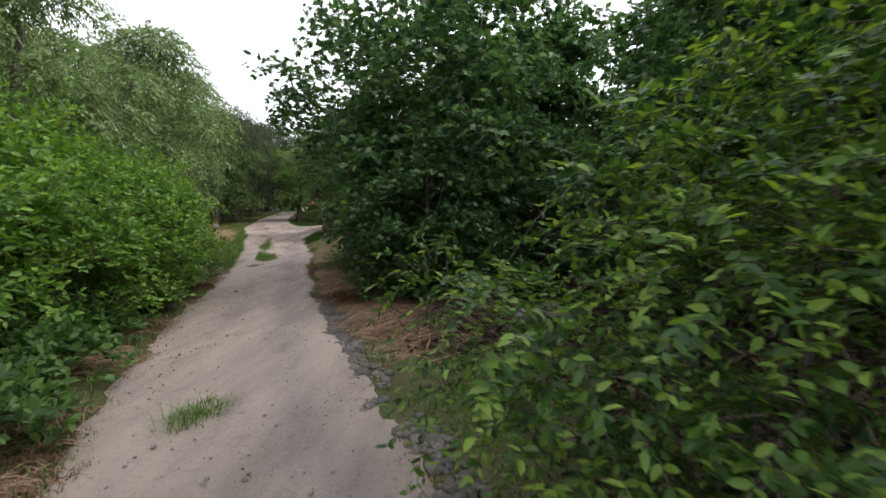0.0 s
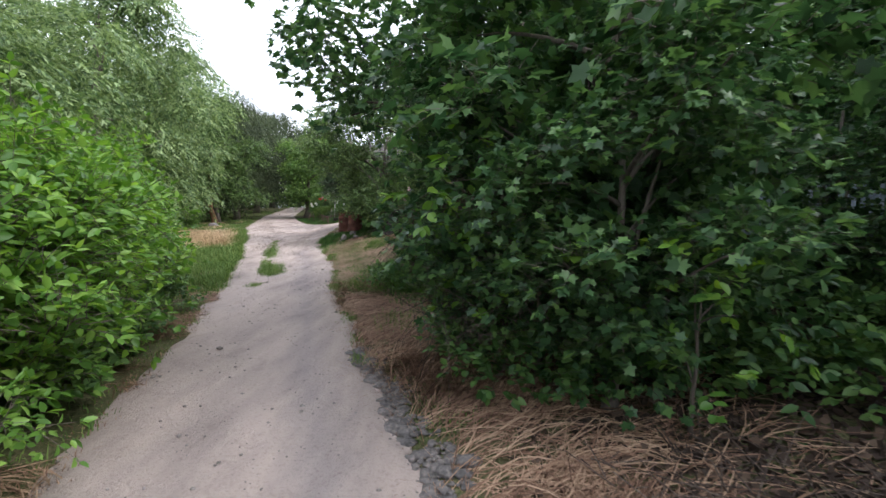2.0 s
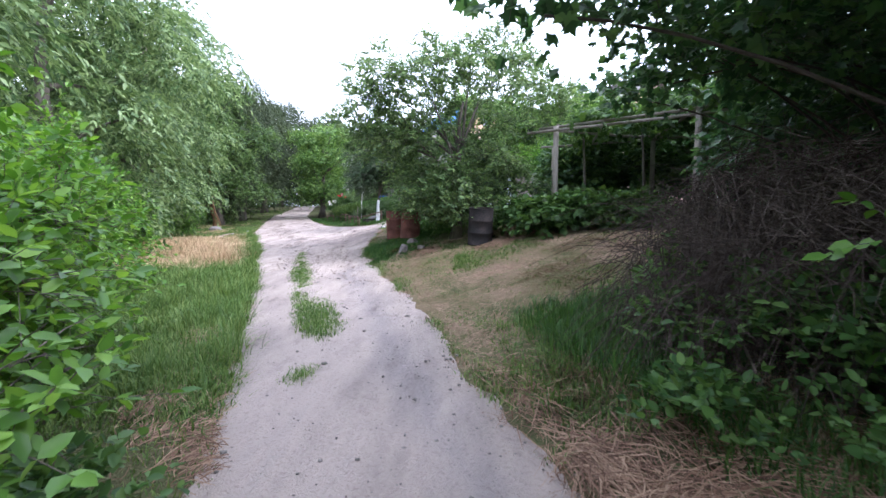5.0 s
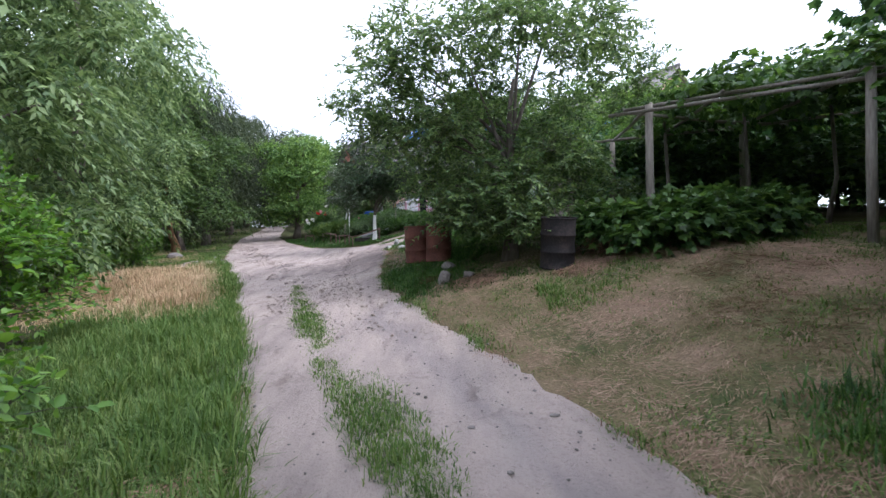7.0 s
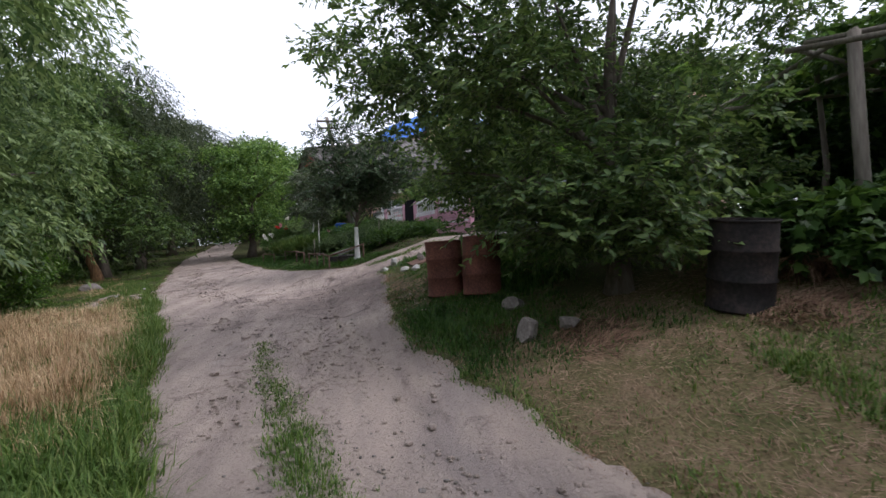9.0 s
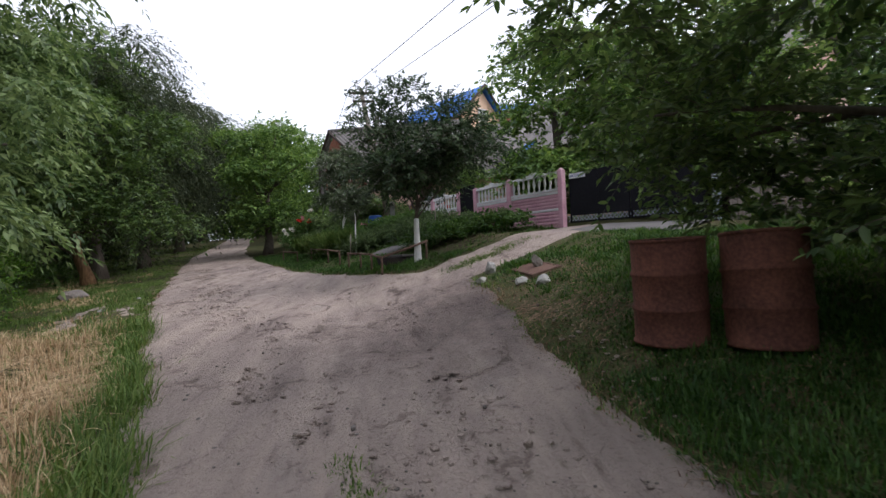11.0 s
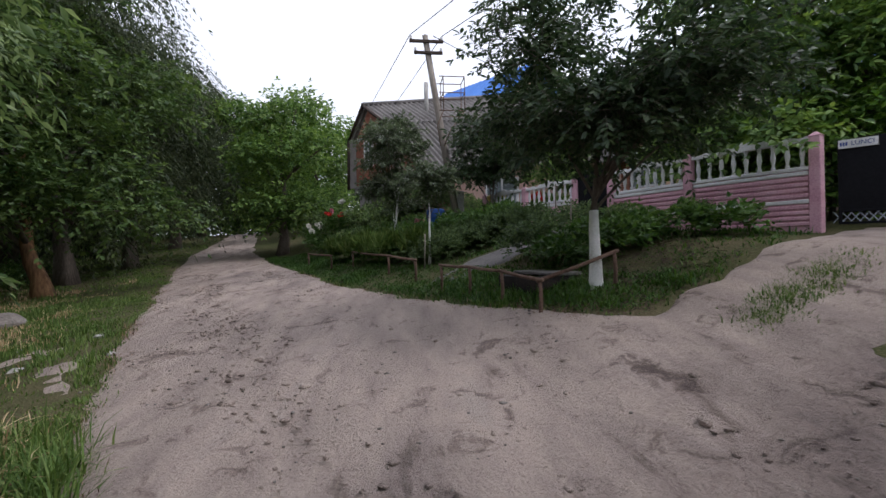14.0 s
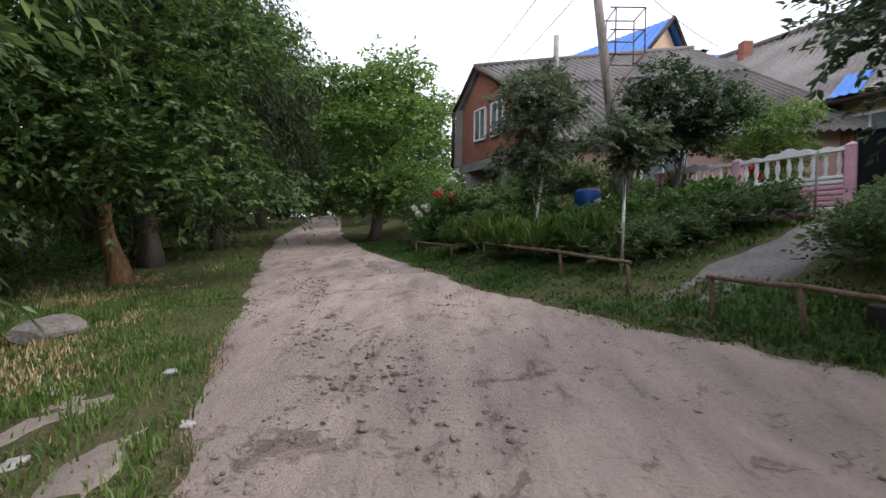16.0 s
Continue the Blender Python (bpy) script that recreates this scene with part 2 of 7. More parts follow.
M_GROUND = layered_ground("soil_and_turf")
M_ROAD = dirt_road("packed_sand")
M_BARK = mottled("bark", [(0.3, (0.05, 0.04, 0.032)), (0.5, (0.12, 0.1, 0.085)), (0.7, (0.2, 0.17, 0.145))], 3, 25, 0.95, bump=0.9, stretch=(1, 1, 0.25), depth=0.03)
M_BARK_RAW = mottled("torn_bark", [(0.35, (0.09, 0.055, 0.035)), (0.5, (0.25, 0.14, 0.075)), (0.65, (0.42, 0.25, 0.13))], 3, 18, 0.9, bump=0.9, stretch=(1, 1, 0.2), depth=0.03)
M_LIME = mottled("whitewash", [(0.3, (0.55, 0.54, 0.52)), (0.5, (0.76, 0.76, 0.75)), (0.7, (0.84, 0.84, 0.84))], 4, 40, 0.9, bump=0.4)
M_WILLOW = leafy("willow_leaf", (0.06, 0.105, 0.04), (0.135, 0.2, 0.075), (0.25, 0.33, 0.14), 0.4, 0.35, 0.9)
M_SHRUB = leafy("box_elder_leaf", (0.055, 0.125, 0.022), (0.11, 0.225, 0.04), (0.21, 0.35, 0.07), 0.4, 0.42)
M_ROBINIA = leafy("robinia_leaf", (0.022, 0.058, 0.014), (0.065, 0.135, 0.028), (0.21, 0.32, 0.06), 0.35, 0.4, 1.6)
M_MAPLE = leafy("maple_leaf", (0.024, 0.058, 0.022), (0.05, 0.108, 0.038), (0.115, 0.205, 0.062), 0.4, 0.36)
M_PLUM = leafy("plum_leaf", (0.05, 0.09, 0.034), (0.1, 0.16, 0.056), (0.2, 0.28, 0.1), 0.4, 0.4)
M_CHERRY = leafy("dark_cherry_leaf", (0.02, 0.04, 0.018), (0.04, 0.07, 0.03), (0.075, 0.11, 0.05))
M_WALNUT = leafy("walnut_leaf", (0.055, 0.11, 0.032), (0.12, 0.21, 0.055), (0.22, 0.33, 0.09), 0.42, 0.36)
M_ACACIA = leafy("acacia_leaf", (0.032, 0.065, 0.02), (0.07, 0.12, 0.036), (0.13, 0.195, 0.058), 0.4, 0.36)
M_HAZEL = leafy("hazel_leaf", (0.06, 0.14, 0.025), (0.12, 0.24, 0.04), (0.24, 0.4, 0.075), 0.4, 0.42)
M_ASPHALT = mottled("broken_asphalt", [(0.3, (0.05, 0.048, 0.047)), (0.5, (0.115, 0.105, 0.1)), (0.7, (0.24, 0.205, 0.185))], 4, 40, 0.95, bump=0.8)
M_DUSK = leafy("dark_willow_leaf", (0.022, 0.035, 0.015), (0.042, 0.06, 0.026), (0.075, 0.095, 0.042))
M_VINE = leafy("vine_leaf", (0.03, 0.065, 0.018), (0.065, 0.125, 0.032), (0.12, 0.2, 0.05))
M_WEED = leafy("weed_leaf", (0.035, 0.08, 0.022), (0.07, 0.14, 0.036), (0.12, 0.2, 0.055))
M_GRASS = leafy("grass_blade", (0.055, 0.105, 0.022), (0.105, 0.18, 0.04), (0.19, 0.25, 0.075), 0.6, 0.25, 1.2)
M_LUSH = leafy("lush_grass_blade", (0.026, 0.066, 0.014), (0.05, 0.115, 0.024), (0.1, 0.18, 0.042), 0.55, 0.3, 1.2)
M_STRAW = leafy("dry_grass_blade", (0.3, 0.2, 0.11), (0.54, 0.39, 0.23), (0.72, 0.57, 0.37), 0.7, 0.2, 1.2)
M_HAY = leafy("dead_grass_blade", (0.1, 0.056, 0.036), (0.23, 0.14, 0.09), (0.39, 0.27, 0.18), 0.8, 0.1, 1.4)
M_MOWN = leafy("mown_straw_stalk", (0.17, 0.105, 0.068), (0.28, 0.19, 0.125), (0.4, 0.29, 0.2), 0.8, 0.1, 0.7)
M_DEADVINE = mottled("dead_stem", [(0.35, (0.03, 0.022, 0.018)), (0.5, (0.075, 0.055, 0.045)), (0.68, (0.2, 0.16, 0.13))], 2, 30, 0.95, bump=0)
M_RUST_RED = mottled("rusted_red_paint", [(0.3, (0.06, 0.028, 0.022)), (0.45, (0.12, 0.05, 0.038)), (0.58, (0.18, 0.075, 0.055)), (0.72, (0.26, 0.12, 0.07))], 3, 35, 0.8, 0.2, 0.35)
M_RUST_DARK = mottled("burnt_black_steel", [(0.3, (0.012, 0.011, 0.012)), (0.5, (0.03, 0.026, 0.026)), (0.7, (0.07, 0.05, 0.045))], 3, 30, 0.75, 0.3, 0.35)
M_RUST = mottled("rusty_pipe", [(0.3, (0.08, 0.05, 0.035)), (0.5, (0.17, 0.11, 0.085)), (0.7, (0.28, 0.2, 0.16))], 5, 50, 0.85, 0.3, 0.3)
M_STONE = mottled("grey_stone", [(0.3, (0.09, 0.078, 0.07)), (0.5, (0.19, 0.168, 0.152)), (0.7, (0.33, 0.3, 0.28))], 4, 30, 0.92, bump=0.7)
M_CONCRETE = mottled("worn_concrete", [(0.3, (0.13, 0.125, 0.12)), (0.5, (0.23, 0.22, 0.21)), (0.7, (0.33, 0.315, 0.3))], 1.5, 30, 0.92, bump=0.35)
M_OLD_CONCRETE = mottled("old_dirty_concrete", [(0.3, (0.085, 0.08, 0.078)), (0.5, (0.16, 0.15, 0.145)), (0.7, (0.24, 0.225, 0.215))], 1.3, 24, 0.92, bump=0.4)
M_PALE = mottled("pale_concrete", [(0.3, (0.2, 0.19, 0.18)), (0.5, (0.36, 0.35, 0.33)), (0.7, (0.5, 0.49, 0.47))], 4, 30, 0.9, bump=0.5)
M_RUST_SLAB = mottled("reddish_cement", [(0.3, (0.09, 0.05, 0.04)), (0.5, (0.145, 0.085, 0.066)), (0.7, (0.21, 0.13, 0.1))], 3, 35, 0.9, bump=0.4)
M_PINK = mottled("weathered_pink_paint", [(0.3, (0.42, 0.2, 0.26)), (0.5, (0.62, 0.36, 0.43)), (0.7, (0.7, 0.47, 0.53))], 2.5, 40, 0.85, bump=0.25)
M_WHITE = mottled("white_concrete_paint", [(0.3, (0.5, 0.49, 0.5)), (0.5, (0.72, 0.71, 0.72)), (0.7, (0.82, 0.81, 0.82))], 3, 40, 0.85, bump=0.25)
M_GATE = mottled("black_sheet_steel", [(0.35, (0.008, 0.008, 0.010)), (0.6, (0.014, 0.014, 0.017)), (0.8, (0.03, 0.028, 0.03))], 1.2, 30, 0.7, 0.0, 0.1, spec=0.08)
M_STEEL = mottled("grey_blue_paint", [(0.3, (0.27, 0.31, 0.35)), (0.5, (0.42, 0.46, 0.5)), (0.7, (0.52, 0.56, 0.6))], 3, 40, 0.7, bump=0.2)
M_PLANK = mottled("weathered_board", [(0.3, (0.1, 0.075, 0.06)), (0.5, (0.2, 0.16, 0.135)), (0.7, (0.31, 0.27, 0.24))], 2, 30, 0.9, bump=0.5, stretch=(1, 1, 0.15), by_object=0.2)
M_PICKET = mottled("faded_blue_picket", [(0.3, (0.12, 0.15, 0.17)), (0.5, (0.22, 0.27, 0.3)), (0.7, (0.33, 0.38, 0.41))], 2, 30, 0.85, bump=0.4, stretch=(1, 1, 0.2))
M_POLE = mottled("grey_wood_pole", [(0.3, (0.13, 0.11, 0.09)), (0.5, (0.24, 0.21, 0.18)), (0.7, (0.36, 0.33, 0.29))], 2, 40, 0.9, bump=0.5, stretch=(1, 1, 0.12))
M_BRICK = brickwork("red_brick")
M_PLASTER = mottled("peach_plaster", [(0.3, (0.55, 0.36, 0.24)), (0.5, (0.66, 0.46, 0.32)), (0.7, (0.72, 0.53, 0.39))], 0.8, 30, 0.9, bump=0.15)
M_ROSE = mottled("rose_plaster", [(0.3, (0.5, 0.3, 0.25)), (0.5, (0.62, 0.41, 0.35)), (0.7, (0.68, 0.48, 0.42))], 0.8, 30, 0.9, bump=0.15)
M_ASBESTOS = mottled("grey_fibre_cement", [(0.3, (0.11, 0.1, 0.095)), (0.48, (0.2, 0.185, 0.175)), (0.65, (0.3, 0.28, 0.26))], 0.9, 25, 0.92, bump=0.25)
M_BLUE = mottled("blue_roof_metal", [(0.3, (0.02, 0.12, 0.42)), (0.5, (0.03, 0.17, 0.58)), (0.7, (0.06, 0.23, 0.66))], 1, 20, 0.45, 0.0, 0.1, spec=0.5)
M_BLUE_PLASTIC = mottled("blue_plastic", [(0.3, (0.015, 0.06, 0.22)), (0.6, (0.02, 0.085, 0.3))], 2, 20, 0.4, 0, 0.1)
# litter brown taken darker to stand in for shade under the trees
M_SHADED_LITTER = leafy("leaf_litter", (0.022, 0.015, 0.011), (0.052, 0.035, 0.025), (0.11, 0.076, 0.052), 0.9, 0.05, 1.5)
M_DARKWOOD = mottled("dark_wood", [(0.3, (0.03, 0.022, 0.018)), (0.6, (0.08, 0.06, 0.05))], 3, 30, 0.9, bump=0.4)
M_WIRE = mottled("black_cable", [(0.3, (0.015, 0.015, 0.016)), (0.6, (0.03, 0.03, 0.03))], 3, 30, 0.7, bump=0)
M_RED_CHIMNEY = mottled("red_clay", [(0.3, (0.2, 0.08, 0.055)), (0.6, (0.34, 0.15, 0.1))], 4, 40, 0.9, bump=0.3)
M_CURTAIN = mottled("pale_curtain", [(0.3, (0.5, 0.54, 0.55)), (0.6, (0.7, 0.73, 0.74))], 4, 20, 0.9, bump=0.2, stretch=(6, 6, 0.5))
M_SIGN_BLUE = mottled("blue_enamel", [(0.3, (0.03, 0.06, 0.25)), (0.6, (0.04, 0.08, 0.32))], 4, 20, 0.5, bump=0)
M_PETALS = [mottled("petal_" + k, [(0.3, tuple(v * 0.75 for v in c)), (0.7, c)], 8, 60, 0.7, bump=0.1)
            for k, c in (("white", (0.8, 0.78, 0.72)), ("red", (0.6, 0.04, 0.03)), ("pink", (0.72, 0.3, 0.36)), ("yellow", (0.75, 0.6, 0.2)), ("orange", (0.7, 0.2, 0.05)))]
M_GLASS, _n, _l, _b = nodes_of("window_glass", 0.06, 0, 0.5)
_b.inputs["Base Color"].default_value = (0.6, 0.65, 0.66, 1)
_b.inputs["Transmission Weight"].default_value = 0.9


# ---- mesh helpers ----
def part(name, bm, material, parent, label=""):
    me = bpy.data.meshes.new(name)
    bm.to_mesh(me)
    bm.free()
    return part_mesh(name, me, material, parent, label)


def part_mesh(name, me, material, parent, label="", smooth=False):
    if material and not me.materials:
        me.materials.append(material)
    if smooth:
        me.polygons.foreach_set("use_smooth", [True] * len(me.polygons))
    ob = new(name, me)
    if parent:
        ob.parent = parent
    if label:
        ob["label"] = label
    return ob


def np_mesh(name, verts, *face_sets):
    """A mesh from arrays: vertices (n, 3) and face index arrays (f, k)."""
    me = bpy.data.meshes.new(name)
    verts = np.asarray(verts, dtype=np.float32)
    me.vertices.add(len(verts))
    me.vertices.foreach_set("co", verts.ravel())
    sets = [np.asarray(f, dtype=np.int32) for f in face_sets if len(f)]
    loops = np.concatenate([f.ravel() for f in sets])
    sizes = np.concatenate([np.full(len(f), f.shape[1], dtype=np.int32) for f in sets])
    starts = np.concatenate([[0], np.cumsum(sizes)[:-1]]).astype(np.int32)
    me.loops.add(len(loops))
    me.loops.foreach_set("vertex_index", loops)
    me.polygons.add(len(sizes))
    me.polygons.foreach_set("loop_start", starts)
    me.polygons.foreach_set("loop_total", sizes)
    me.update(calc_edges=True)
    me.validate()
    return me


def box(bm, size, at=(0, 0, 0), turn=None, bevel=0.0):
    m = Matrix.Translation(at) @ (turn or Matrix()) @ Matrix.Diagonal((*size, 1))
    got = bmesh.ops.create_cube(bm, size=1, matrix=m)
    if bevel:
        edges = list({e for v in got["verts"] for e in v.link_edges})
        bmesh.ops.bevel(bm, geom=edges, offset=bevel, segments=1, affect="EDGES", profile=0.7)
    return bm


def boxed(size, at=(0, 0, 0), turn=None, bevel=0.0):
    return box(bmesh.new(), size, at, turn, bevel)


def tube_arrays(points, radii, sides=8, rng=None, rough=0.0):
    pts = np.asarray(points, float)
    n = len(pts)
    tan = np.gradient(pts, axis=0)
    tan /= np.linalg.norm(tan, axis=1)[:, None] + 1e-9
    ref = np.array([0.0, 0, 1]) if abs(tan[0][2]) < 0.8 else np.array([1.0, 0, 0])
    a = np.cross(tan, ref)
    a /= np.linalg.norm(a, axis=1)[:, None] + 1e-9
    b = np.cross(tan, a)
    ang = np.linspace(0, 2 * math.pi, sides, endpoint=False)
    r = np.asarray(radii, float)[:, None]
    if rng is not None and rough:
        r = r * (1 + rough * rng.uniform(-1, 1, (n, sides)))
    ring = pts[:, None, :] + (np.cos(ang)[None, :, None] * a[:, None, :] + np.sin(ang)[None, :, None] * b[:, None, :]) * np.broadcast_to(r, (n, sides))[:, :, None]
    v = np.concatenate([ring.reshape(-1, 3), pts[:1], pts[-1:]])
    i, j = np.meshgrid(np.arange(n - 1), np.arange(sides), indexing="ij")
    k = (j + 1) % sides
    quads = np.stack([i * sides + j, i * sides + k, (i + 1) * sides + k, (i + 1) * sides + j], -1).reshape(-1, 4)
    s = np.arange(sides)
    e = (s + 1) % sides
    c0 = np.stack([np.full(sides, n * sides), e, s], -1)
    c1 = np.stack([np.full(sides, n * sides + 1), (n - 1) * sides + s, (n - 1) * sides + e], -1)
    return v, quads, np.concatenate([c0, c1])


def tube(name, points, radii, material, parent=None, sides=8, rng=None, rough=0.0, label=""):
    v, q, t = tube_arrays(points, radii, sides, rng, rough)
    return part_mesh(name, np_mesh(name, v, q, t), material, parent, label, smooth=True)


def lathe(profile, sides=24):
    """A turned solid about z from (radius, height) pairs."""
    p = np.asarray(profile, float)
    ang = np.linspace(0, 2 * math.pi, sides, endpoint=False)
    v = np.stack([p[:, 0, None] * np.cos(ang), p[:, 0, None] * np.sin(ang), np.broadcast_to(p[:, 1, None], (len(p), sides))], -1).reshape(-1, 3)
    i, j = np.meshgrid(np.arange(len(p) - 1), np.arange(sides), indexing="ij")
    k = (j + 1) % sides
    q = np.stack([i * sides + j, i * sides + k, (i + 1) * sides + k, (i + 1) * sides + j], -1).reshape(-1, 4)
    return v, q


def root(name, at, label, category, group="", turn=0.0):
    ob = new(name)
    ob.empty_display_size = 0.2
    ob.matrix_world = pose(*at, 0, 0, turn)
    return tagged(ob, label, category, group)


# ---- the lie of the land ----
GY = [-60, -5, 7, 10, 14, 18, 23, 28.5, 31, 35, 45, 66, 90, 900]
GZ = [-1.2, -0.15, 0.07, 0.25, 0.43, 0.62, 1.1, 1.45, 1.58, 1.85, 2.3, 4.4, 5.5, 9]
CY = [-60, -10, 0, 7, 14, 22, 28, 35, 45, 66, 900]
CX = [13, 1, -1.5, -3.2, -5, -8.2, -10.4, -12.5, -15.5, -22, -60]
LY = [-30, 0, 2.6, 4.8, 6, 7.5, 9.6, 11.4, 13.8, 15.6, 16.9, 18.7, 21.3, 24.5, 26.7, 28.9, 30.6, 33, 34.4, 39.2, 44, 50, 64, 100]
LX = [4, -1.3, -2.15, -3.2, -3.69, -4.27, -4.8, -5.45, -6.3, -7.0, -7.5, -8.15, -9.2, -10.5, -11.5, -12.5, -13.3, -14.2, -14.75, -16.4, -18.2, -19.9, -22.4, -28]
RY = [-30, 0, 2.5, 4, 5.8, 7.3, 9.1, 10.3, 11.8, 13.2, 14.4, 16.2, 17.6, 19.5, 22.3, 24.4, 25.5, 26.3, 27.6, 28.6, 30.6, 32.1, 33.3, 35.7, 39, 45, 50, 64, 100]
RX = [9, 1.0, 0.05, -0.62, -1.33, -1.8, -2.47, -2.86, -3.35, -3.78, -4.1, -4.6, -4.95, -5.65, -6.75, -7.0, -6.9, -6.9, -7.0, -7.3, -8.3, -9.4, -10.1, -11.2, -12.5, -15.0, -17.0, -20.4, -25.5]


def smooth_table(ys, vs, half=1.2):
    fine = np.arange(-60, 120, 0.25)
    raw = np.interp(fine, ys, vs)
    k = int(half / 0.25)
    pad = np.pad(raw, k, mode="edge")
    win = np.ones(2 * k + 1) / (2 * k + 1)
    return fine, np.convolve(pad, win, mode="valid")


G_T, C_T, L_T, R_T = smooth_table(GY, GZ, 2.0), smooth_table(CY, CX, 2.0), smooth_table(LY, LX, 0.8), smooth_table(RY, RX, 0.5)


def road_left(y):
    return np.interp(y, *L_T) + 0.05 * np.sin(y * 1.9) * np.cos(y * 0.83) + 0.03 * np.sin(y * 5.1)


def road_right(y):
    return np.interp(y, *R_T) + 0.05 * np.sin(y * 1.7 + 2) * np.cos(y * 0.61) + 0.03 * np.sin(y * 4.7)


def wave(x, y):
    return (np.sin(x * 1.7 + 0.6 * np.sin(y * 1.1)) * np.cos(y * 1.4 + 0.5 * np.sin(x * 0.9)) + 0.6 * np.sin(x * 4.1 + y * 1.3) * np.cos(y * 3.7 - x * 0.8)
            + 0.4 * np.sin(x * 9.3 - y * 5.1) * np.cos(y * 8.7 + x * 3.3))


def base_z(x, y):
    """The ground without its small bumps: a lane that climbs, a bank to its right, a slight fall to its left."""
    x, y = np.asarray(x, float), np.asarray(y, float)
    g = np.where(y > 119, np.interp(y, GY, GZ), np.interp(y, *G_T))
    c = np.where(y > 119, np.interp(y, CY, CX), np.interp(y, *C_T))
    d = x - c
    b = np.interp(y, [0, 12, 20, 30], [0.12, 0.15, 0.25, 0.27])
    e = np.clip(d - 1.5, 0, None)
    right = 0.075 + b * np.minimum(e, 4.2) + np.interp(y, [12, 18], [0.15, 0.06]) * np.clip(e - 4.2, 0, 10)
    return g + np.where(d < 1.5, 0.05 * np.clip(d, -12, None), right)


DRIVE = np.array([(-9.9, 27.9), (-7.4, 28.9), (-6.0, 29.3), (-4.6, 29.8), (-3.2, 30.3)])


APRON = np.array([(-4.95, 31.0), (-4.3, 30.1), (-3.6, 29.2), (-2.6, 27.9)])
GARDEN_PATH = np.array([(-9.9, 33.3), (-8.2, 34.1), (-7.0, 34.6), (-5.9, 35.0)])
SIDE_A = np.array([(-14.3, 33.6), (-14.7, 32.7), (-14.88, 31.9), (-14.9, 31.2), (-14.7, 30.3), (-14.2, 29.4)])
SIDE_B = np.array([(-13.9, 32.6), (-14.1, 32.0), (-14.1, 31.4), (-13.95, 30.8), (-13.4, 30.1)])


def drive_gap(x, y, line=DRIVE):
    """How far (x, y) lies from the middle of the driveway or another line."""
    best = np.full(np.shape(x), 1e9)
    for (ax, ay), (bx, by) in zip(line[:-1], line[1:]):
        dx, dy = bx - ax, by - ay
        u = np.clip(((x - ax) * dx + (y - ay) * dy) / (dx * dx + dy * dy), 0, 1)
        best = np.minimum(best, np.hypot(x - ax - u * dx, y - ay - u * dy))
    return best


def on_road(x, y, margin=0.0):
    return (x > road_left(y) - margin) & (x < road_right(y) + margin)


def ground_z(x, y):
    x, y = np.asarray(x, float), np.asarray(y, float)
    near = np.clip(np.minimum(np.abs(x - road_left(y)), np.abs(x - road_right(y))) / 0.8, 0.2, 1)
    z = base_z(x, y) + 0.022 * wave(x, y) * near + 0.011 * wave(x * 3.3 + 1, y * 3.3)
    inside = np.minimum(x - road_left(y), road_right(y) - x)
    z = z - 0.075 * np.clip(inside / 0.6 + 0.35, 0, 1)
    return z - 0.07 * np.clip((0.95 - drive_gap(x, y)) / 0.3, 0, 1)


def gz(x, y):
    return float(ground_z(np.array([x]), np.array([y]))[0])


def grid_mesh(name, xs, ys, zf):
    X, Y = np.meshgrid(xs, ys, indexing="ij")
    v = np.stack([X, Y, zf(X, Y)], -1).reshape(-1, 3)
    a, b = len(xs), len(ys)
    i, j = np.meshgrid(np.arange(a - 1), np.arange(b - 1), indexing="ij")
    q = np.stack([i * b + j, (i + 1) * b + j, (i + 1) * b + j + 1, i * b + j + 1], -1).reshape(-1, 4)
    return np_mesh(name, v, q)


def spread(lo, hi, step, far_lo, far_hi):
    mid = np.arange(lo, hi + step / 2, step)
    out = np.geomspace(1, 1 + far_hi - hi, 22)[1:] - 1 + hi
    low = lo - (np.geomspace(1, 1 + lo - far_lo, 22)[1:] - 1)
    return np.concatenate([low[::-1], mid, out])


tagged(part_mesh("ground", grid_mesh("ground", spread(-27, 9, 0.18, -900, 900), spread(-4, 54, 0.18, -900, 1200), ground_z), M_GROUND, None, smooth=True),
       "sloping soil and turf ground with straw patches", "ground", kind="structure")


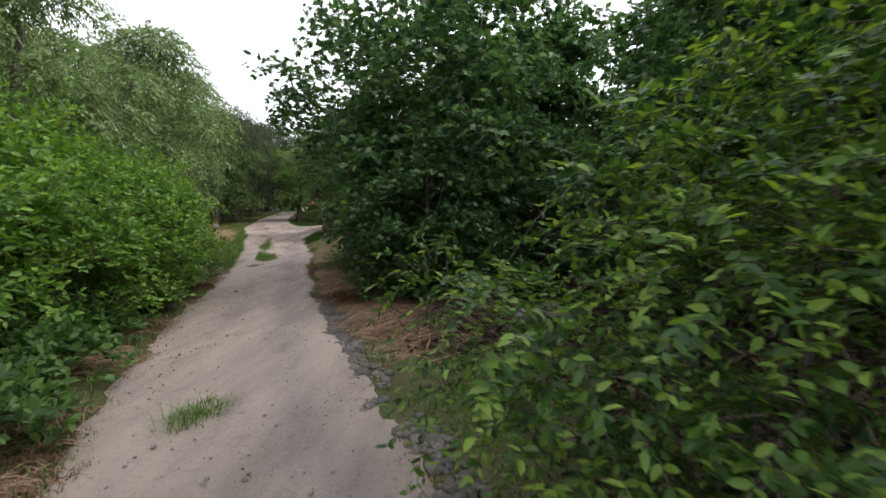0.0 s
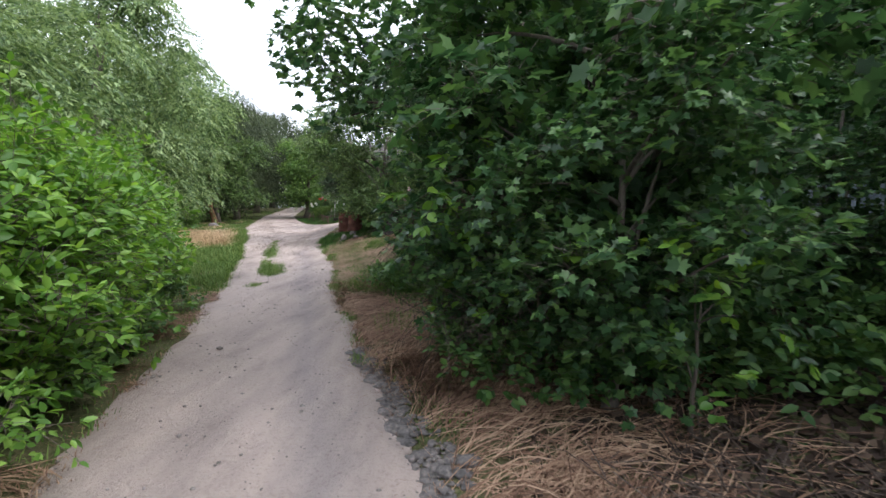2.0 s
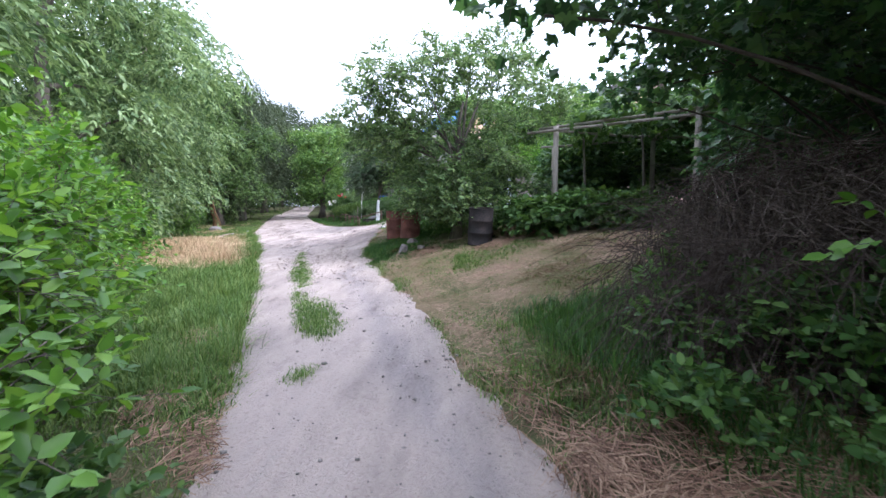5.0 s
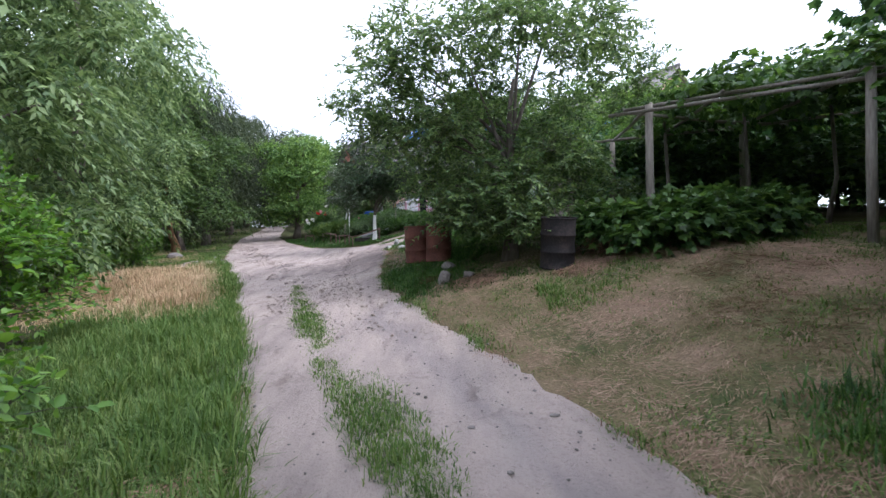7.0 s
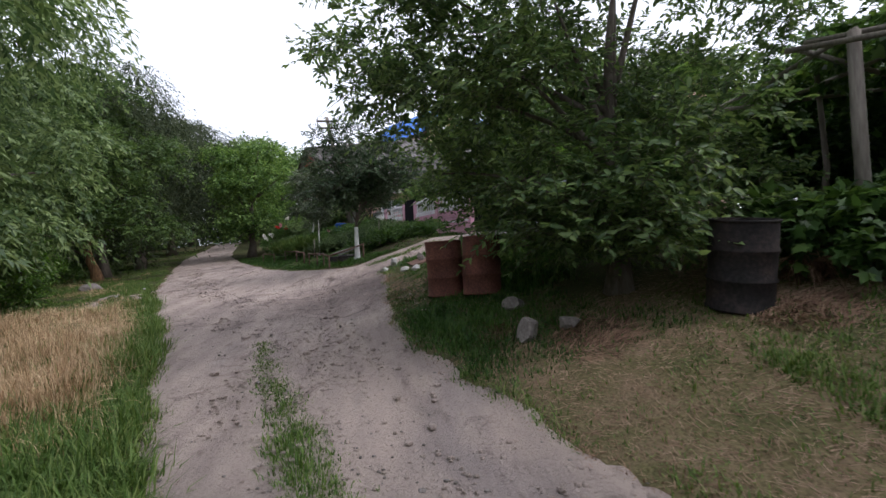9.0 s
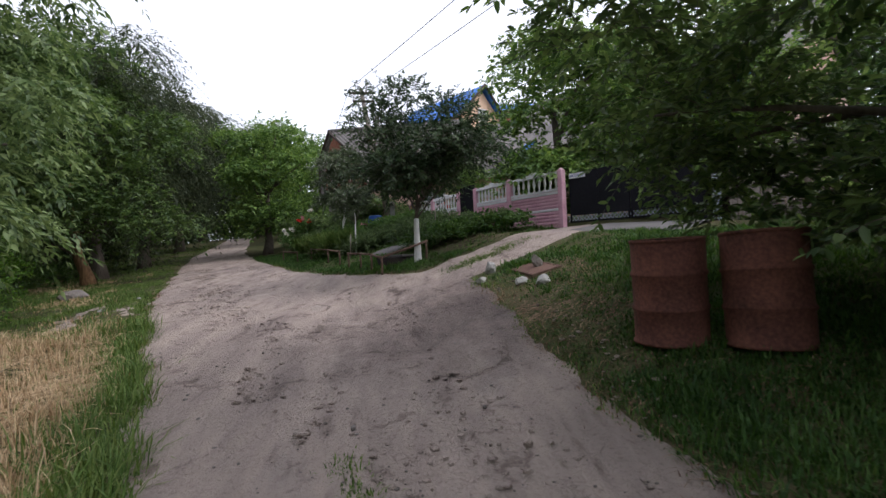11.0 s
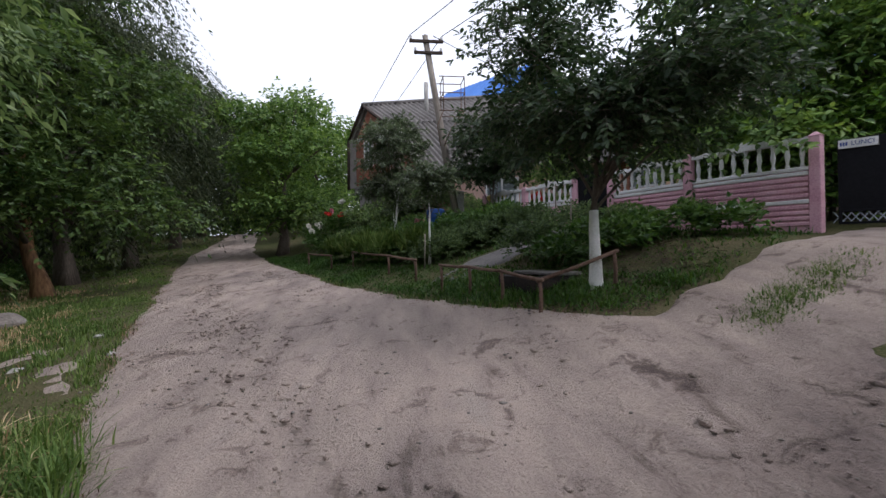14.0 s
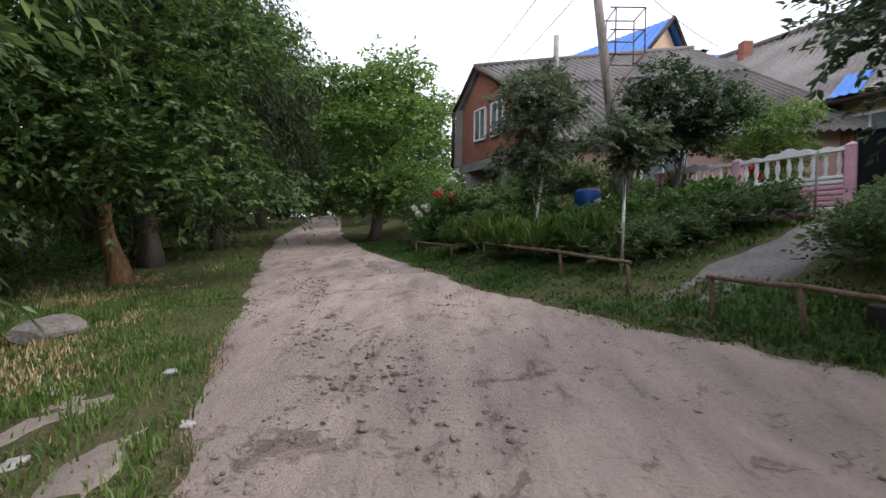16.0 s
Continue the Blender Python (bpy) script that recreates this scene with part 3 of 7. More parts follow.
def lane_mesh():
    rows = np.concatenate([np.arange(-28, -3, 0.6), np.arange(-3, 50, 0.11), np.arange(50, 100, 0.5)])
    u = np.linspace(-0.12, 1.12, 54)
    Y, U = np.meshgrid(rows, u, indexing="ij")
    xl, xr = road_left(rows)[:, None], road_right(rows)[:, None]
    X = xl + (xr - xl) * U
    edge = np.minimum(X - xl, xr - X)
    wide = (xr - xl)
    rut = np.exp(-((X - xl - 0.28 * wide) / 0.3) ** 2) + np.exp(-((X - xl - 0.75 * wide) / 0.3) ** 2)
    z = base_z(X, Y) + 0.012 - 0.028 * rut + 0.012 * wave(X * 0.8, Y * 0.5) + 0.006 * wave(X * 2.3 + 3, Y * 1.7) - 0.16 * np.clip(0.14 - edge / 1.0, 0, 1) + 0.007 * wave(X * 4.3, Y * 3.9 + 2)
    v = np.stack([X, Y, z], -1).reshape(-1, 3)
    a, b = X.shape
    i, j = np.meshgrid(np.arange(a - 1), np.arange(b - 1), indexing="ij")
    q = np.stack([i * b + j, i * b + j + 1, (i + 1) * b + j + 1, (i + 1) * b + j], -1).reshape(-1, 4)
    me = np_mesh("road", v, q)
    lay = me.uv_layers.new(name="across")
    idx = np.zeros(len(me.loops), dtype=np.int32)
    me.loops.foreach_get("vertex_index", idx)
    lay.data.foreach_set("uv", np.stack([(U * np.clip((24 - Y) / 4, 0, 1)).reshape(-1)[idx], 0.1 * Y.reshape(-1)[idx]], 1).astype(np.float32).ravel())
    return me


tagged(part_mesh("road", lane_mesh(), M_ROAD, None, smooth=True), "pale packed sandy dirt lane with wheel ruts", "road", kind="structure")


def strip_mesh(name, line, half, lift, across=12, step=0.15, dip=0.1, bump=0.012, ragged=0.1):
    line = np.asarray(line, float)
    seg = np.hypot(*np.diff(line, axis=0).T)
    s = np.concatenate([[0], np.cumsum(seg)])
    t = np.arange(0, s[-1], step)
    cx, cy = np.interp(t, s, line[:, 0]), np.interp(t, s, line[:, 1])
    tx, ty = np.gradient(cx), np.gradient(cy)
    n = np.hypot(tx, ty)
    nx, ny = -ty / n, tx / n
    u = np.linspace(-1, 1, across)
    wob = half * (1 + ragged * (np.sin(t * 3.1) * np.cos(t * 1.3) + 0.7 * np.sin(t * 7.9 + 1)))
    X = cx[:, None] + nx[:, None] * u * wob[:, None]
    Y = cy[:, None] + ny[:, None] * u * wob[:, None]
    z = base_z(X, Y) + lift + bump * wave(X, Y) - dip * np.clip(np.abs(u) - 0.8, 0, 1) / 0.2
    z = z - (dip * np.clip(1 - t / 1.6, 0, 1))[:, None]
    v = np.stack([X, Y, z], -1).reshape(-1, 3)
    a, b = X.shape
    i, j = np.meshgrid(np.arange(a - 1), np.arange(b - 1), indexing="ij")
    q = np.stack([i * b + j, i * b + j + 1, (i + 1) * b + j + 1, (i + 1) * b + j], -1).reshape(-1, 4)
    return np_mesh(name, v, q)


tagged(part_mesh("driveway", strip_mesh("driveway", DRIVE, 1.0, 0.022), M_ROAD, None, smooth=True), "sandy driveway climbing from the lane to the gate", "driveway", kind="structure")
tagged(part_mesh("gate_apron", strip_mesh("gate_apron", APRON, 1.0, 0.05, 14, dip=0.15, bump=0.004, ragged=0.06), M_OLD_CONCRETE, None, smooth=True),
       "cracked grey concrete apron before the gate", "pavement", kind="structure")
tagged(part_mesh("garden_path", strip_mesh("garden_path", GARDEN_PATH, 0.55, 0.05, dip=0.12, bump=0.006), M_OLD_CONCRETE, None, smooth=True),
       "grey concrete garden path to the wicket", "pavement", kind="structure")
for line, half in ((SIDE_A, 0.26), (SIDE_B, 0.2)):
    tagged(part_mesh("side_track", strip_mesh("side_track", line, half * 0.75, 0.004, 14, 0.07, dip=0.07, bump=0.022, ragged=0.42), M_ROAD, None, smooth=True), "narrow eroded sandy track leaving the lane", "track", kind="structure")


# ---- foliage ----
OVAL = np.array([(0, 0, 0), (0.28, 0.5, 0.06), (0.68, 0.42, 0.05), (1, 0, -0.08), (0.68, -0.42, 0.05), (0.28, -0.5, 0.06)])
OVAL_F = np.array([(0, 3, 2, 1), (0, 5, 4, 3)])
BLADE = np.array([(0, 0, 0), (0.4, 0.5, 0.05), (1, 0, -0.08), (0.4, -0.5, 0.05)])
BLADE_F = np.array([(0, 2, 1), (0, 3, 2)])
LOBED = np.array([(0, 0, 0), (-0.04, 0.42, 0.03), (0.3, 0.3, 0.05), (0.52, 0.55, 0.0), (0.62, 0.22, 0.05), (1, 0, -0.08),
                  (0.62, -0.22, 0.05), (0.52, -0.55, 0.0), (0.3, -0.3, 0.05), (-0.04, -0.42, 0.03), (0.34, 0, -0.02)])
LOBED_F = np.array([(0, 10, 2, 1), (10, 4, 3, 2), (10, 5, 4, 4), (0, 9, 8, 10), (10, 8, 7, 6), (10, 6, 5, 5)])
UP = np.array([0.0, 0, 1])


def unit(a):
    return a / (np.linalg.norm(a, axis=-1, keepdims=True) + 1e-9)


def leaf_set(rng, o, d, length, pairs, leaf, width, angle=55, sag=0.25, droop=0.25, shape="oval", jitter=0.25, start=0.2):
    """Leaves in pairs along twigs: twig origins o and directions d (n, 3), twig lengths (n,)."""
    n = len(o)
    k = 2 * pairs + 1
    t = np.concatenate([np.repeat(np.linspace(start, 0.95, pairs), 2), [1.0]])[None, :] + rng.uniform(-0.03, 0.03, (n, k))
    sign = np.concatenate([np.tile([1.0, -1.0], pairs), [0.0]])[None, :, None]
    pos = o[:, None, :] + d[:, None, :] * (length[:, None] * t)[..., None] - UP * (sag * length[:, None] * t ** 2)[..., None]
    side = unit(np.cross(d, UP + rng.normal(0, 0.35, (n, 3))))
    al = radians(angle)
    ax = d[:, None, :] * (math.cos(al) * np.abs(sign) + (1 - np.abs(sign))) + side[:, None, :] * sign * math.sin(al) - UP * droop
    ax = unit(ax + rng.normal(0, jitter, (n, k, 3)))
    nor = UP * 0.75 + d[:, None, :] * 0.5 + rng.normal(0, 0.42, (n, k, 3))
    nor = unit(nor - ax * np.sum(nor * ax, -1, keepdims=True))
    bi = np.cross(ax, nor)
    size = leaf * rng.uniform(0.65, 1.2, (n, k))
    pos, ax, nor, bi, size = pos.reshape(-1, 3), ax.reshape(-1, 3), nor.reshape(-1, 3), bi.reshape(-1, 3), size.reshape(-1)
    tpl, faces = {"oval": (OVAL, OVAL_F), "blade": (BLADE, BLADE_F), "lobed": (LOBED, LOBED_F)}[shape]
    tp = tpl.copy()
    tp[:, 1] *= width
    v = pos[:, None, :] + size[:, None, None] * (ax[:, None, :] * tp[None, :, 0, None] + bi[:, None, :] * tp[None, :, 1, None] + nor[:, None, :] * tp[None, :, 2, None])
    f = faces[None] + (np.arange(len(pos)) * len(tpl))[:, None, None]
    return v.reshape(-1, 3), f.reshape(-1, faces.shape[1])


def foliage(name, rng, clumps, twigs, reach, sp, cut=None):
    """A leaf mesh: twigs start inside each clump (centre, radii) and grow outwards. sp: the species' settings."""
    o, d, ln = [], [], []
    total = sum(float(np.prod(np.asarray(r)) ** (2 / 3)) for _, r in clumps)
    for c, r in clumps:
        r = np.asarray(r, float) * np.ones(3)
        n = max(4, int(twigs * float(np.prod(r)) ** (2 / 3) / total))
        way = unit(rng.normal(0, 1, (n, 3)) + np.array([0, 0, sp.get("rise", 0.6)]))
        way[:, 2] = np.where(way[:, 2] < -0.3, -0.4 * way[:, 2], way[:, 2])
        o.append(np.asarray(c) + way * r * rng.uniform(0.45, 0.95, (n, 1)))
        d.append(unit(way + rng.normal(0, 0.45, (n, 3)) + np.array([0, 0, sp.get("tilt", 0.0)])))
        ln.append(reach * rng.uniform(0.55, 1.25, n))
    o, d, ln = np.concatenate(o), np.concatenate(d), np.concatenate(ln)
    if cut is not None:
        keep = cut(o + d * ln[:, None])
        o, d, ln = o[keep], d[keep], ln[keep]
    v, f = leaf_set(rng, o, d, ln, sp["pairs"], sp["leaf"], sp["width"], sp.get("angle", 55), sp.get("sag", 0.25), sp.get("droop", 0.25), sp.get("shape", "oval"), start=sp.get("start", 0.2))
    if sp.get("shape") == "lobed":
        tri = f[f[:, 2] == f[:, 3]][:, :3]
        quad = f[f[:, 2] != f[:, 3]]
        me = np_mesh(name, v, quad, tri)
    else:
        me = np_mesh(name, v, f)
    return me, o, d, ln


def twig_mesh(name, o, d, ln, sag, radius):
    """The thin stalks of the twigs, as three-sided tapering rods."""
    n = len(o)
    a = unit(np.cross(d, UP + 0.01))
    b = np.cross(d, a)
    rings = []
    for t, r in ((0.0, radius), (0.5, radius * 0.7), (1.0, radius * 0.3)):
        c = o + d * (ln * t)[:, None] - UP * (sag * ln * t * t)[:, None]
        for q in (0, 2.094, 4.189):
            rings.append(c + (a * math.cos(q) + b * math.sin(q)) * r)
    v = np.stack(rings, 1).reshape(-1, 3)
    q = np.array([(i * 3 + j, i * 3 + (j + 1) % 3, i * 3 + 3 + (j + 1) % 3, i * 3 + 3 + j) for i in range(2) for j in range(3)])
    f = (q[None] + (np.arange(n) * 9)[:, None, None]).reshape(-1, 4)
    return np_mesh(name, v, f)


WILLOW = dict(pairs=6, leaf=0.2, width=0.36, sag=0.75, droop=0.7, shape="blade", tilt=-0.15, angle=40)
DUSK = dict(pairs=6, leaf=0.19, width=0.3, sag=0.95, droop=0.9, shape="blade", tilt=-0.4, angle=38)
SHRUB = dict(pairs=3, leaf=0.125, width=0.5, sag=0.2, droop=0.2, tilt=0.15)
ROBINIA = dict(pairs=7, leaf=0.056, width=0.46, sag=0.55, droop=0.3, angle=60, tilt=0.0, start=0.1)
MAPLE = dict(pairs=2, leaf=0.14, width=1.0, sag=0.2, droop=0.35, shape="lobed", angle=60)
PLUM = dict(pairs=5, leaf=0.105, width=0.42, sag=0.3, droop=0.35)
CHERRY = dict(pairs=5, leaf=0.095, width=0.42, sag=0.3, droop=0.4)
WALNUT = dict(pairs=3, leaf=0.19, width=0.5, sag=0.25, droop=0.4)
ACACIA = dict(pairs=5, leaf=0.135, width=0.5, sag=0.45, droop=0.35, tilt=-0.1)
VINE = dict(pairs=2, leaf=0.15, width=1.0, sag=0.3, droop=0.5, shape="lobed")
WEED = dict(pairs=3, leaf=0.09, width=0.6, sag=0.1, droop=0.15, rise=0.8, tilt=0.4)


def clump_cloud(rng, n, centre, radii, size, floor=None):
    """Clumps scattered through an egg-shaped crown, more of them near its skin."""
    got = []
    for _ in range(n):
        w = unit(rng.normal(0, 1, 3))
        p = np.asarray(centre) + w * np.asarray(radii) * rng.uniform(0.35, 1.0) ** 0.6
        if floor is not None:
            p[2] = max(p[2], floor)
        s = size * rng.uniform(0.7, 1.3)
        got.append((p, (s, s, s * rng.uniform(0.45, 0.7))))
    return got


def tree(name, at, label, category, seed, trunk, radius, clumps, twigs, reach, sp, leaf_mat, bark=None, limbs=9, lime=0.0, group="", twig_r=0.0, foot="trunk", sides=10, cut=None, limb_bark=None, limb_r=0.42):
    """A tree or tall shrub: trunk through the points of trunk (local), limbs to its clumps, and a crown of single leaves."""
    rng = np.random.default_rng(seed)
    bark = bark or M_BARK
    r = root(name, at, label, category, group)
    pts = np.asarray(trunk, float)
    s = np.linspace(0, 1, 9)
    line = np.stack([np.interp(s, np.linspace(0, 1, len(pts)), pts[:, i]) for i in range(3)], 1)
    line[1:-1, :2] += rng.normal(0, radius * (0.08 if lime else 0.25), (7, 2))
    rad = radius * (1.25 - 0.95 * s ** 0.8)
    rad[0] *= 1.35
    line[0, 2] -= 0.15
    if lime:
        zs = line[:, 2]
        cutz = np.linspace(zs[0], lime, 6)
        low = np.stack([np.interp(cutz, zs, line[:, i]) for i in range(3)], 1)
        tube("whitewash", low, np.interp(cutz, zs, rad) * 1.08 + 0.012, M_LIME, r, 12, rng, 0.05, "white lime wash round the trunk")
    tube(foot, line, rad, bark, r, sides, rng, 0.1)
    order = rng.permutation(len(clumps))[:limbs]
    for i in order:
        c = np.asarray(clumps[i][0], float)
        f = np.clip(rng.uniform(0.35, 0.9), 0, 1)
        k0 = np.array([np.interp(f, s, line[:, q]) for q in range(3)])
        if c[2] < k0[2]:
            k0 = np.array([np.interp(0.3, s, line[:, q]) for q in range(3)])
        mid = (k0 + c) / 2 + np.array([0, 0, 0.12 * np.linalg.norm(c - k0)]) + rng.normal(0, 0.08, 3)
        q = np.linspace(0, 1, 7)[:, None]
        bez = (1 - q) ** 2 * k0 + 2 * q * (1 - q) * mid + q ** 2 * c
        tube("limb", bez, np.linspace(radius * limb_r, radius * 0.1, 7), limb_bark or bark, r, 6, rng, 0.1)
    me, o, d, ln = foliage(name + "_crown", rng, clumps, twigs, reach, sp, cut)
    part_mesh("crown", me, leaf_mat, r)
    if twig_r:
        part_mesh("branchwork", twig_mesh(name + "_twigs", o, d, ln, sp.get("sag", 0.25), twig_r), bark, r)
    return r


def planted(ob, x, y, turn, size, sink=0.05):
    """Another specimen of a tree or shrub already built."""
    return copy_thing(ob, pose(x, y, gz(x, y) - sink, 0, 0, turn) @ Matrix.Diagonal((size, size, size, 1)))


R0 = np.random.default_rng(7)

# tall willows beyond the lane's left verge
WPOS = [(-15.4, 22.0, 0, 0.95), (-17.2, 28.5, 80, 1.02), (-13.4, 14.5, 200, 0.92), (-20.8, 34.5, 150, 1.0), (-12.0, 7.0, 310, 0.9), (-24.0, 44, 40, 1.1),
        (-20.5, 23, 110, 1.1), (-11.0, 0.5, 20, 0.9), (-27, 33, 260, 1.15), (-26.5, 54, 190, 1.15), (-19, 12, 60, 1.1), (-28.5, 64, 300, 1.2), (-17, 3, 10, 1.1)]
wr = np.random.default_rng(11)
wclumps = clump_cloud(wr, 52, (0, 0, 6.0), (3.4, 3.4, 4.7), 1.1, 1.4) + clump_cloud(wr, 14, (0, 0, 2.0), (3.0, 3.0, 1.2), 1.1, 0.8)
x0, y0, a0, s0 = WPOS[0]
willow = tree("willow_tree", (x0, y0, gz(x0, y0)), "tall grey-green willow with drooping twigs beside the lane", "tree", 21,
              [(0, 0, 0), (0.2, 0.1, 3), (0.1, -0.2, 6), (0.2, 0, 9)], 0.25, wclumps, 3600, 0.85, WILLOW, M_WILLOW, group="willows along the lane", limbs=10)
for x, y, a, s in WPOS[1:]:
    planted(willow, x, y, a, s)

# dark weeping trees further up
wr = np.random.default_rng(12)
dclumps = clump_cloud(wr, 42, (0, 0, 5.8), (3.2, 3.2, 4.6), 1.25, 1.2)
dusk_tree = tree("weeping_tree", (-21.0, 46.5, gz(-21.0, 46.5)), "tall dark weeping tree with hanging twigs", "tree", 22,
                 [(0, 0, 0), (0.3, 0, 2.5), (0.1, 0.3, 5), (0.2, 0, 7)], 0.24, dclumps, 3600, 1.15, DUSK, M_DUSK, group="dark weeping trees", limbs=10)
for x, y, a, s in ((-23.0, 55.5, 120, 1.05), (-20.4, 41.5, 250, 1.0), (-26.0, 68, 30, 1.25), (-22.5, 75, 200, 1.2)):
    planted(dusk_tree, x, y, a, s)

# leaning acacia with torn bark on the left verge
wr = np.random.default_rng(13)
aclumps = clump_cloud(wr, 40, (-0.6, 0.6, 5.6), (3.2, 3.0, 3.6), 1.0, 2.0) + [((1.6, -1.6, 2.2), 0.8), ((2.4, -0.6, 2.4), 0.9), ((-1.2, -2.0, 2.0), 0.8), ((0.8, -2.4, 2.6), 0.8), ((2.8, 0.6, 2.0), 0.7), ((0.6, -1.6, 2.9), 0.9), ((-0.6, -1.8, 2.7), 0.9), ((1.8, -0.9, 3.2), 0.9), ((-1.8, -1.0, 2.2), 0.9), ((-2.6, -0.4, 1.9), 0.9), ((2.6, -1.4, 1.6), 0.6), ((0.2, -2.0, 3.6), 0.9), ((0.3, -1.2, 1.95), 0.55), ((-0.4, -1.3, 2.2), 0.6), ((0.0, -0.9, 2.7), 0.6), ((0.9, -1.3, 2.1), 0.55)]
tree("acacia_tree", (-18.8, 37.9, gz(-18.8, 37.9)), "leaning acacia with torn orange-brown bark on the verge", "tree", 23,
     [(0.12, 0, 0), (-0.25, 0.1, 1.2), (-0.5, 0.1, 2.4), (-0.4, 0.2, 5)], 0.17, aclumps, 4300, 0.75, ACACIA, M_ACACIA, M_BARK_RAW, limbs=11, sides=14, limb_bark=M_BARK)

# walnuts
wr = np.random.default_rng(14)
nclumps = clump_cloud(wr, 30, (0, 0, 4.4), (2.6, 2.6, 3.3), 1.05, 1.3) + clump_cloud(wr, 8, (0, 0, 1.6), (2.3, 2.3, 0.7), 0.85, 0.8)
walnut = tree("walnut_tree", (-15.1, 48.0, gz(-15.1, 48.0)), "bushy bright green walnut at the lane's edge", "tree", 24,
              [(0, 0, 0), (0.1, 0, 2), (0, 0.1, 4), (0, 0, 6)], 0.2, nclumps, 3000, 0.6, WALNUT, M_WALNUT, group="walnut trees", limbs=10)
for x, y, a, s in ((-3.3, 33.4, 60, 0.76), (-0.9, 33.2, 140, 0.7), (0.9, 32.0, 200, 0.72), (1.6, 28.4, 20, 0.6), (-5.2, 38.6, 100, 0.34), (-18.5, 64, 90, 1.1), (-14.5, 56, 150, 1.0), (12.5, 50.0, 140, 1.4), (-20.8, 78, 10, 1.4)):
    planted(walnut, x, y, a, s)

# box elder shrubs along the left edge
wr = np.random.default_rng(15)
sclumps = clump_cloud(wr, 17, (0, 0, 1.15), (1.05, 1.05, 0.95), 0.46, 0.35) + [((0.3, 0.2, 2.1), (0.22, 0.22, 0.45)), ((-0.5, 0.1, 2.2), (0.2, 0.2, 0.5)), ((0.1, -0.6, 1.95), (0.2, 0.2, 0.45)), ((-0.2, 0.7, 2.0), (0.25, 0.25, 0.4)), ((1.1, -0.3, 0.9), (0.35, 0.3, 0.2)), ((0.6, -1.2, 0.7), (0.35, 0.3, 0.2))]
shrub = tree("box_elder_shrub", (-5.2, 7.4, gz(-5.2, 7.4)), "leafy bright green box elder shrub at the lane's edge", "shrub", 25,
             [(0, 0, 0), (0.05, 0.05, 0.8), (0, 0, 1.6)], 0.05, sclumps, 1500, 0.38, dict(SHRUB, leaf=SHRUB["leaf"] * 0.78), M_SHRUB, group="shrubs along the lane", limbs=8, twig_r=0.004)
SHRUBS = [(-6.2, 9.2, 40, 1.05), (-4.6, 5.6, 120, 0.8), (-7.2, 11.3, 210, 1.1), (-8.2, 13.0, 300, 1.0), (-6.6, 6.5, 20, 1.3), (-5.6, 4.2, 75, 1.1), (-8.4, 9.2, 180, 1.45),
          (-9.2, 14.6, 250, 1.0), (-9.6, 12.0, 90, 1.4), (-4.2, 2.6, 330, 0.85), (-10.6, 16.0, 200, 1.2), (-4.6, 0.4, 100, 1.1), (-6.5, 2.0, 15, 1.4), (-11.8, 18.6, 130, 1.1),
          (-14.8, 24.3, 280, 0.9), (-16.5, 30.5, 170, 0.8)]
for x, y, a, s in SHRUBS:
    planted(shrub, x, y, a, s)
for x, y, a, s in ((-2.4, 32.6, 30, 1.0), (-1.4, 31.4, 110, 1.05), (-0.4, 30.3, 220, 1.1), (-3.2, 33.8, 160, 0.85)):
    planted(shrub, x, y, a, s)
for x, y, a, s in ((-24.5, 82, 0, 2.4), (-26.5, 80, 90, 2.4), (-22.5, 81, 200, 2.4), (-20.5, 74, 30, 1.8)):
    planted(shrub, x, y, a, s)

# robinia bush hanging over the right edge at the start
wr = np.random.default_rng(16)
rclumps = [((-0.6, -0.25, 0.75), 0.42), ((-0.1, -0.4, 1.1), 0.5), ((0.2, -0.1, 0.7), 0.6), ((-0.3, 0.1, 0.5), 0.5), ((-0.8, 0.25, 0.85), 0.33), ((0.5, -0.5, 1.5), 0.5), ((-0.1, 0.2, 1.25), 0.5), ((-1.1, 0.55, 0.95), 0.25), ((0.8, 0.0, 1.1), 0.6), ((0.4, -0.8, 1.1), 0.45), ((0.7, -0.4, 2.1), 0.45), ((0.2, 0.1, 1.75), 0.4), ((1.1, -0.7, 1.8), 0.5), ((-0.4, -0.1, 1.5), 0.3), ((-0.6, -0.35, 0.4), 0.38), ((-0.3, -0.7, 0.45), 0.38), ((0.1, -0.7, 0.5), 0.45), ((-0.9, 0.2, 0.5), 0.3), ((0.5, 0.4, 1.5), 0.5), ((0.9, 0.4, 2.2), 0.6), ((0.0, -0.85, 0.8), 0.35)]
tree("robinia_bush", (1.1, 2.0, gz(1.1, 2.0)), "arching robinia bush with small oval leaflets hanging over the lane", "shrub", 26,
     [(0.5, 0.1, 0), (0.5, 0, 0.8), (0.6, 0, 1.8)], 0.03, rclumps, 3300, 0.36, ROBINIA, M_ROBINIA, limbs=10, twig_r=0.003,
     cut=lambda p: p[:, 0] + 1.1 > 0.34 - 0.3 * (p[:, 1] + 2.0))

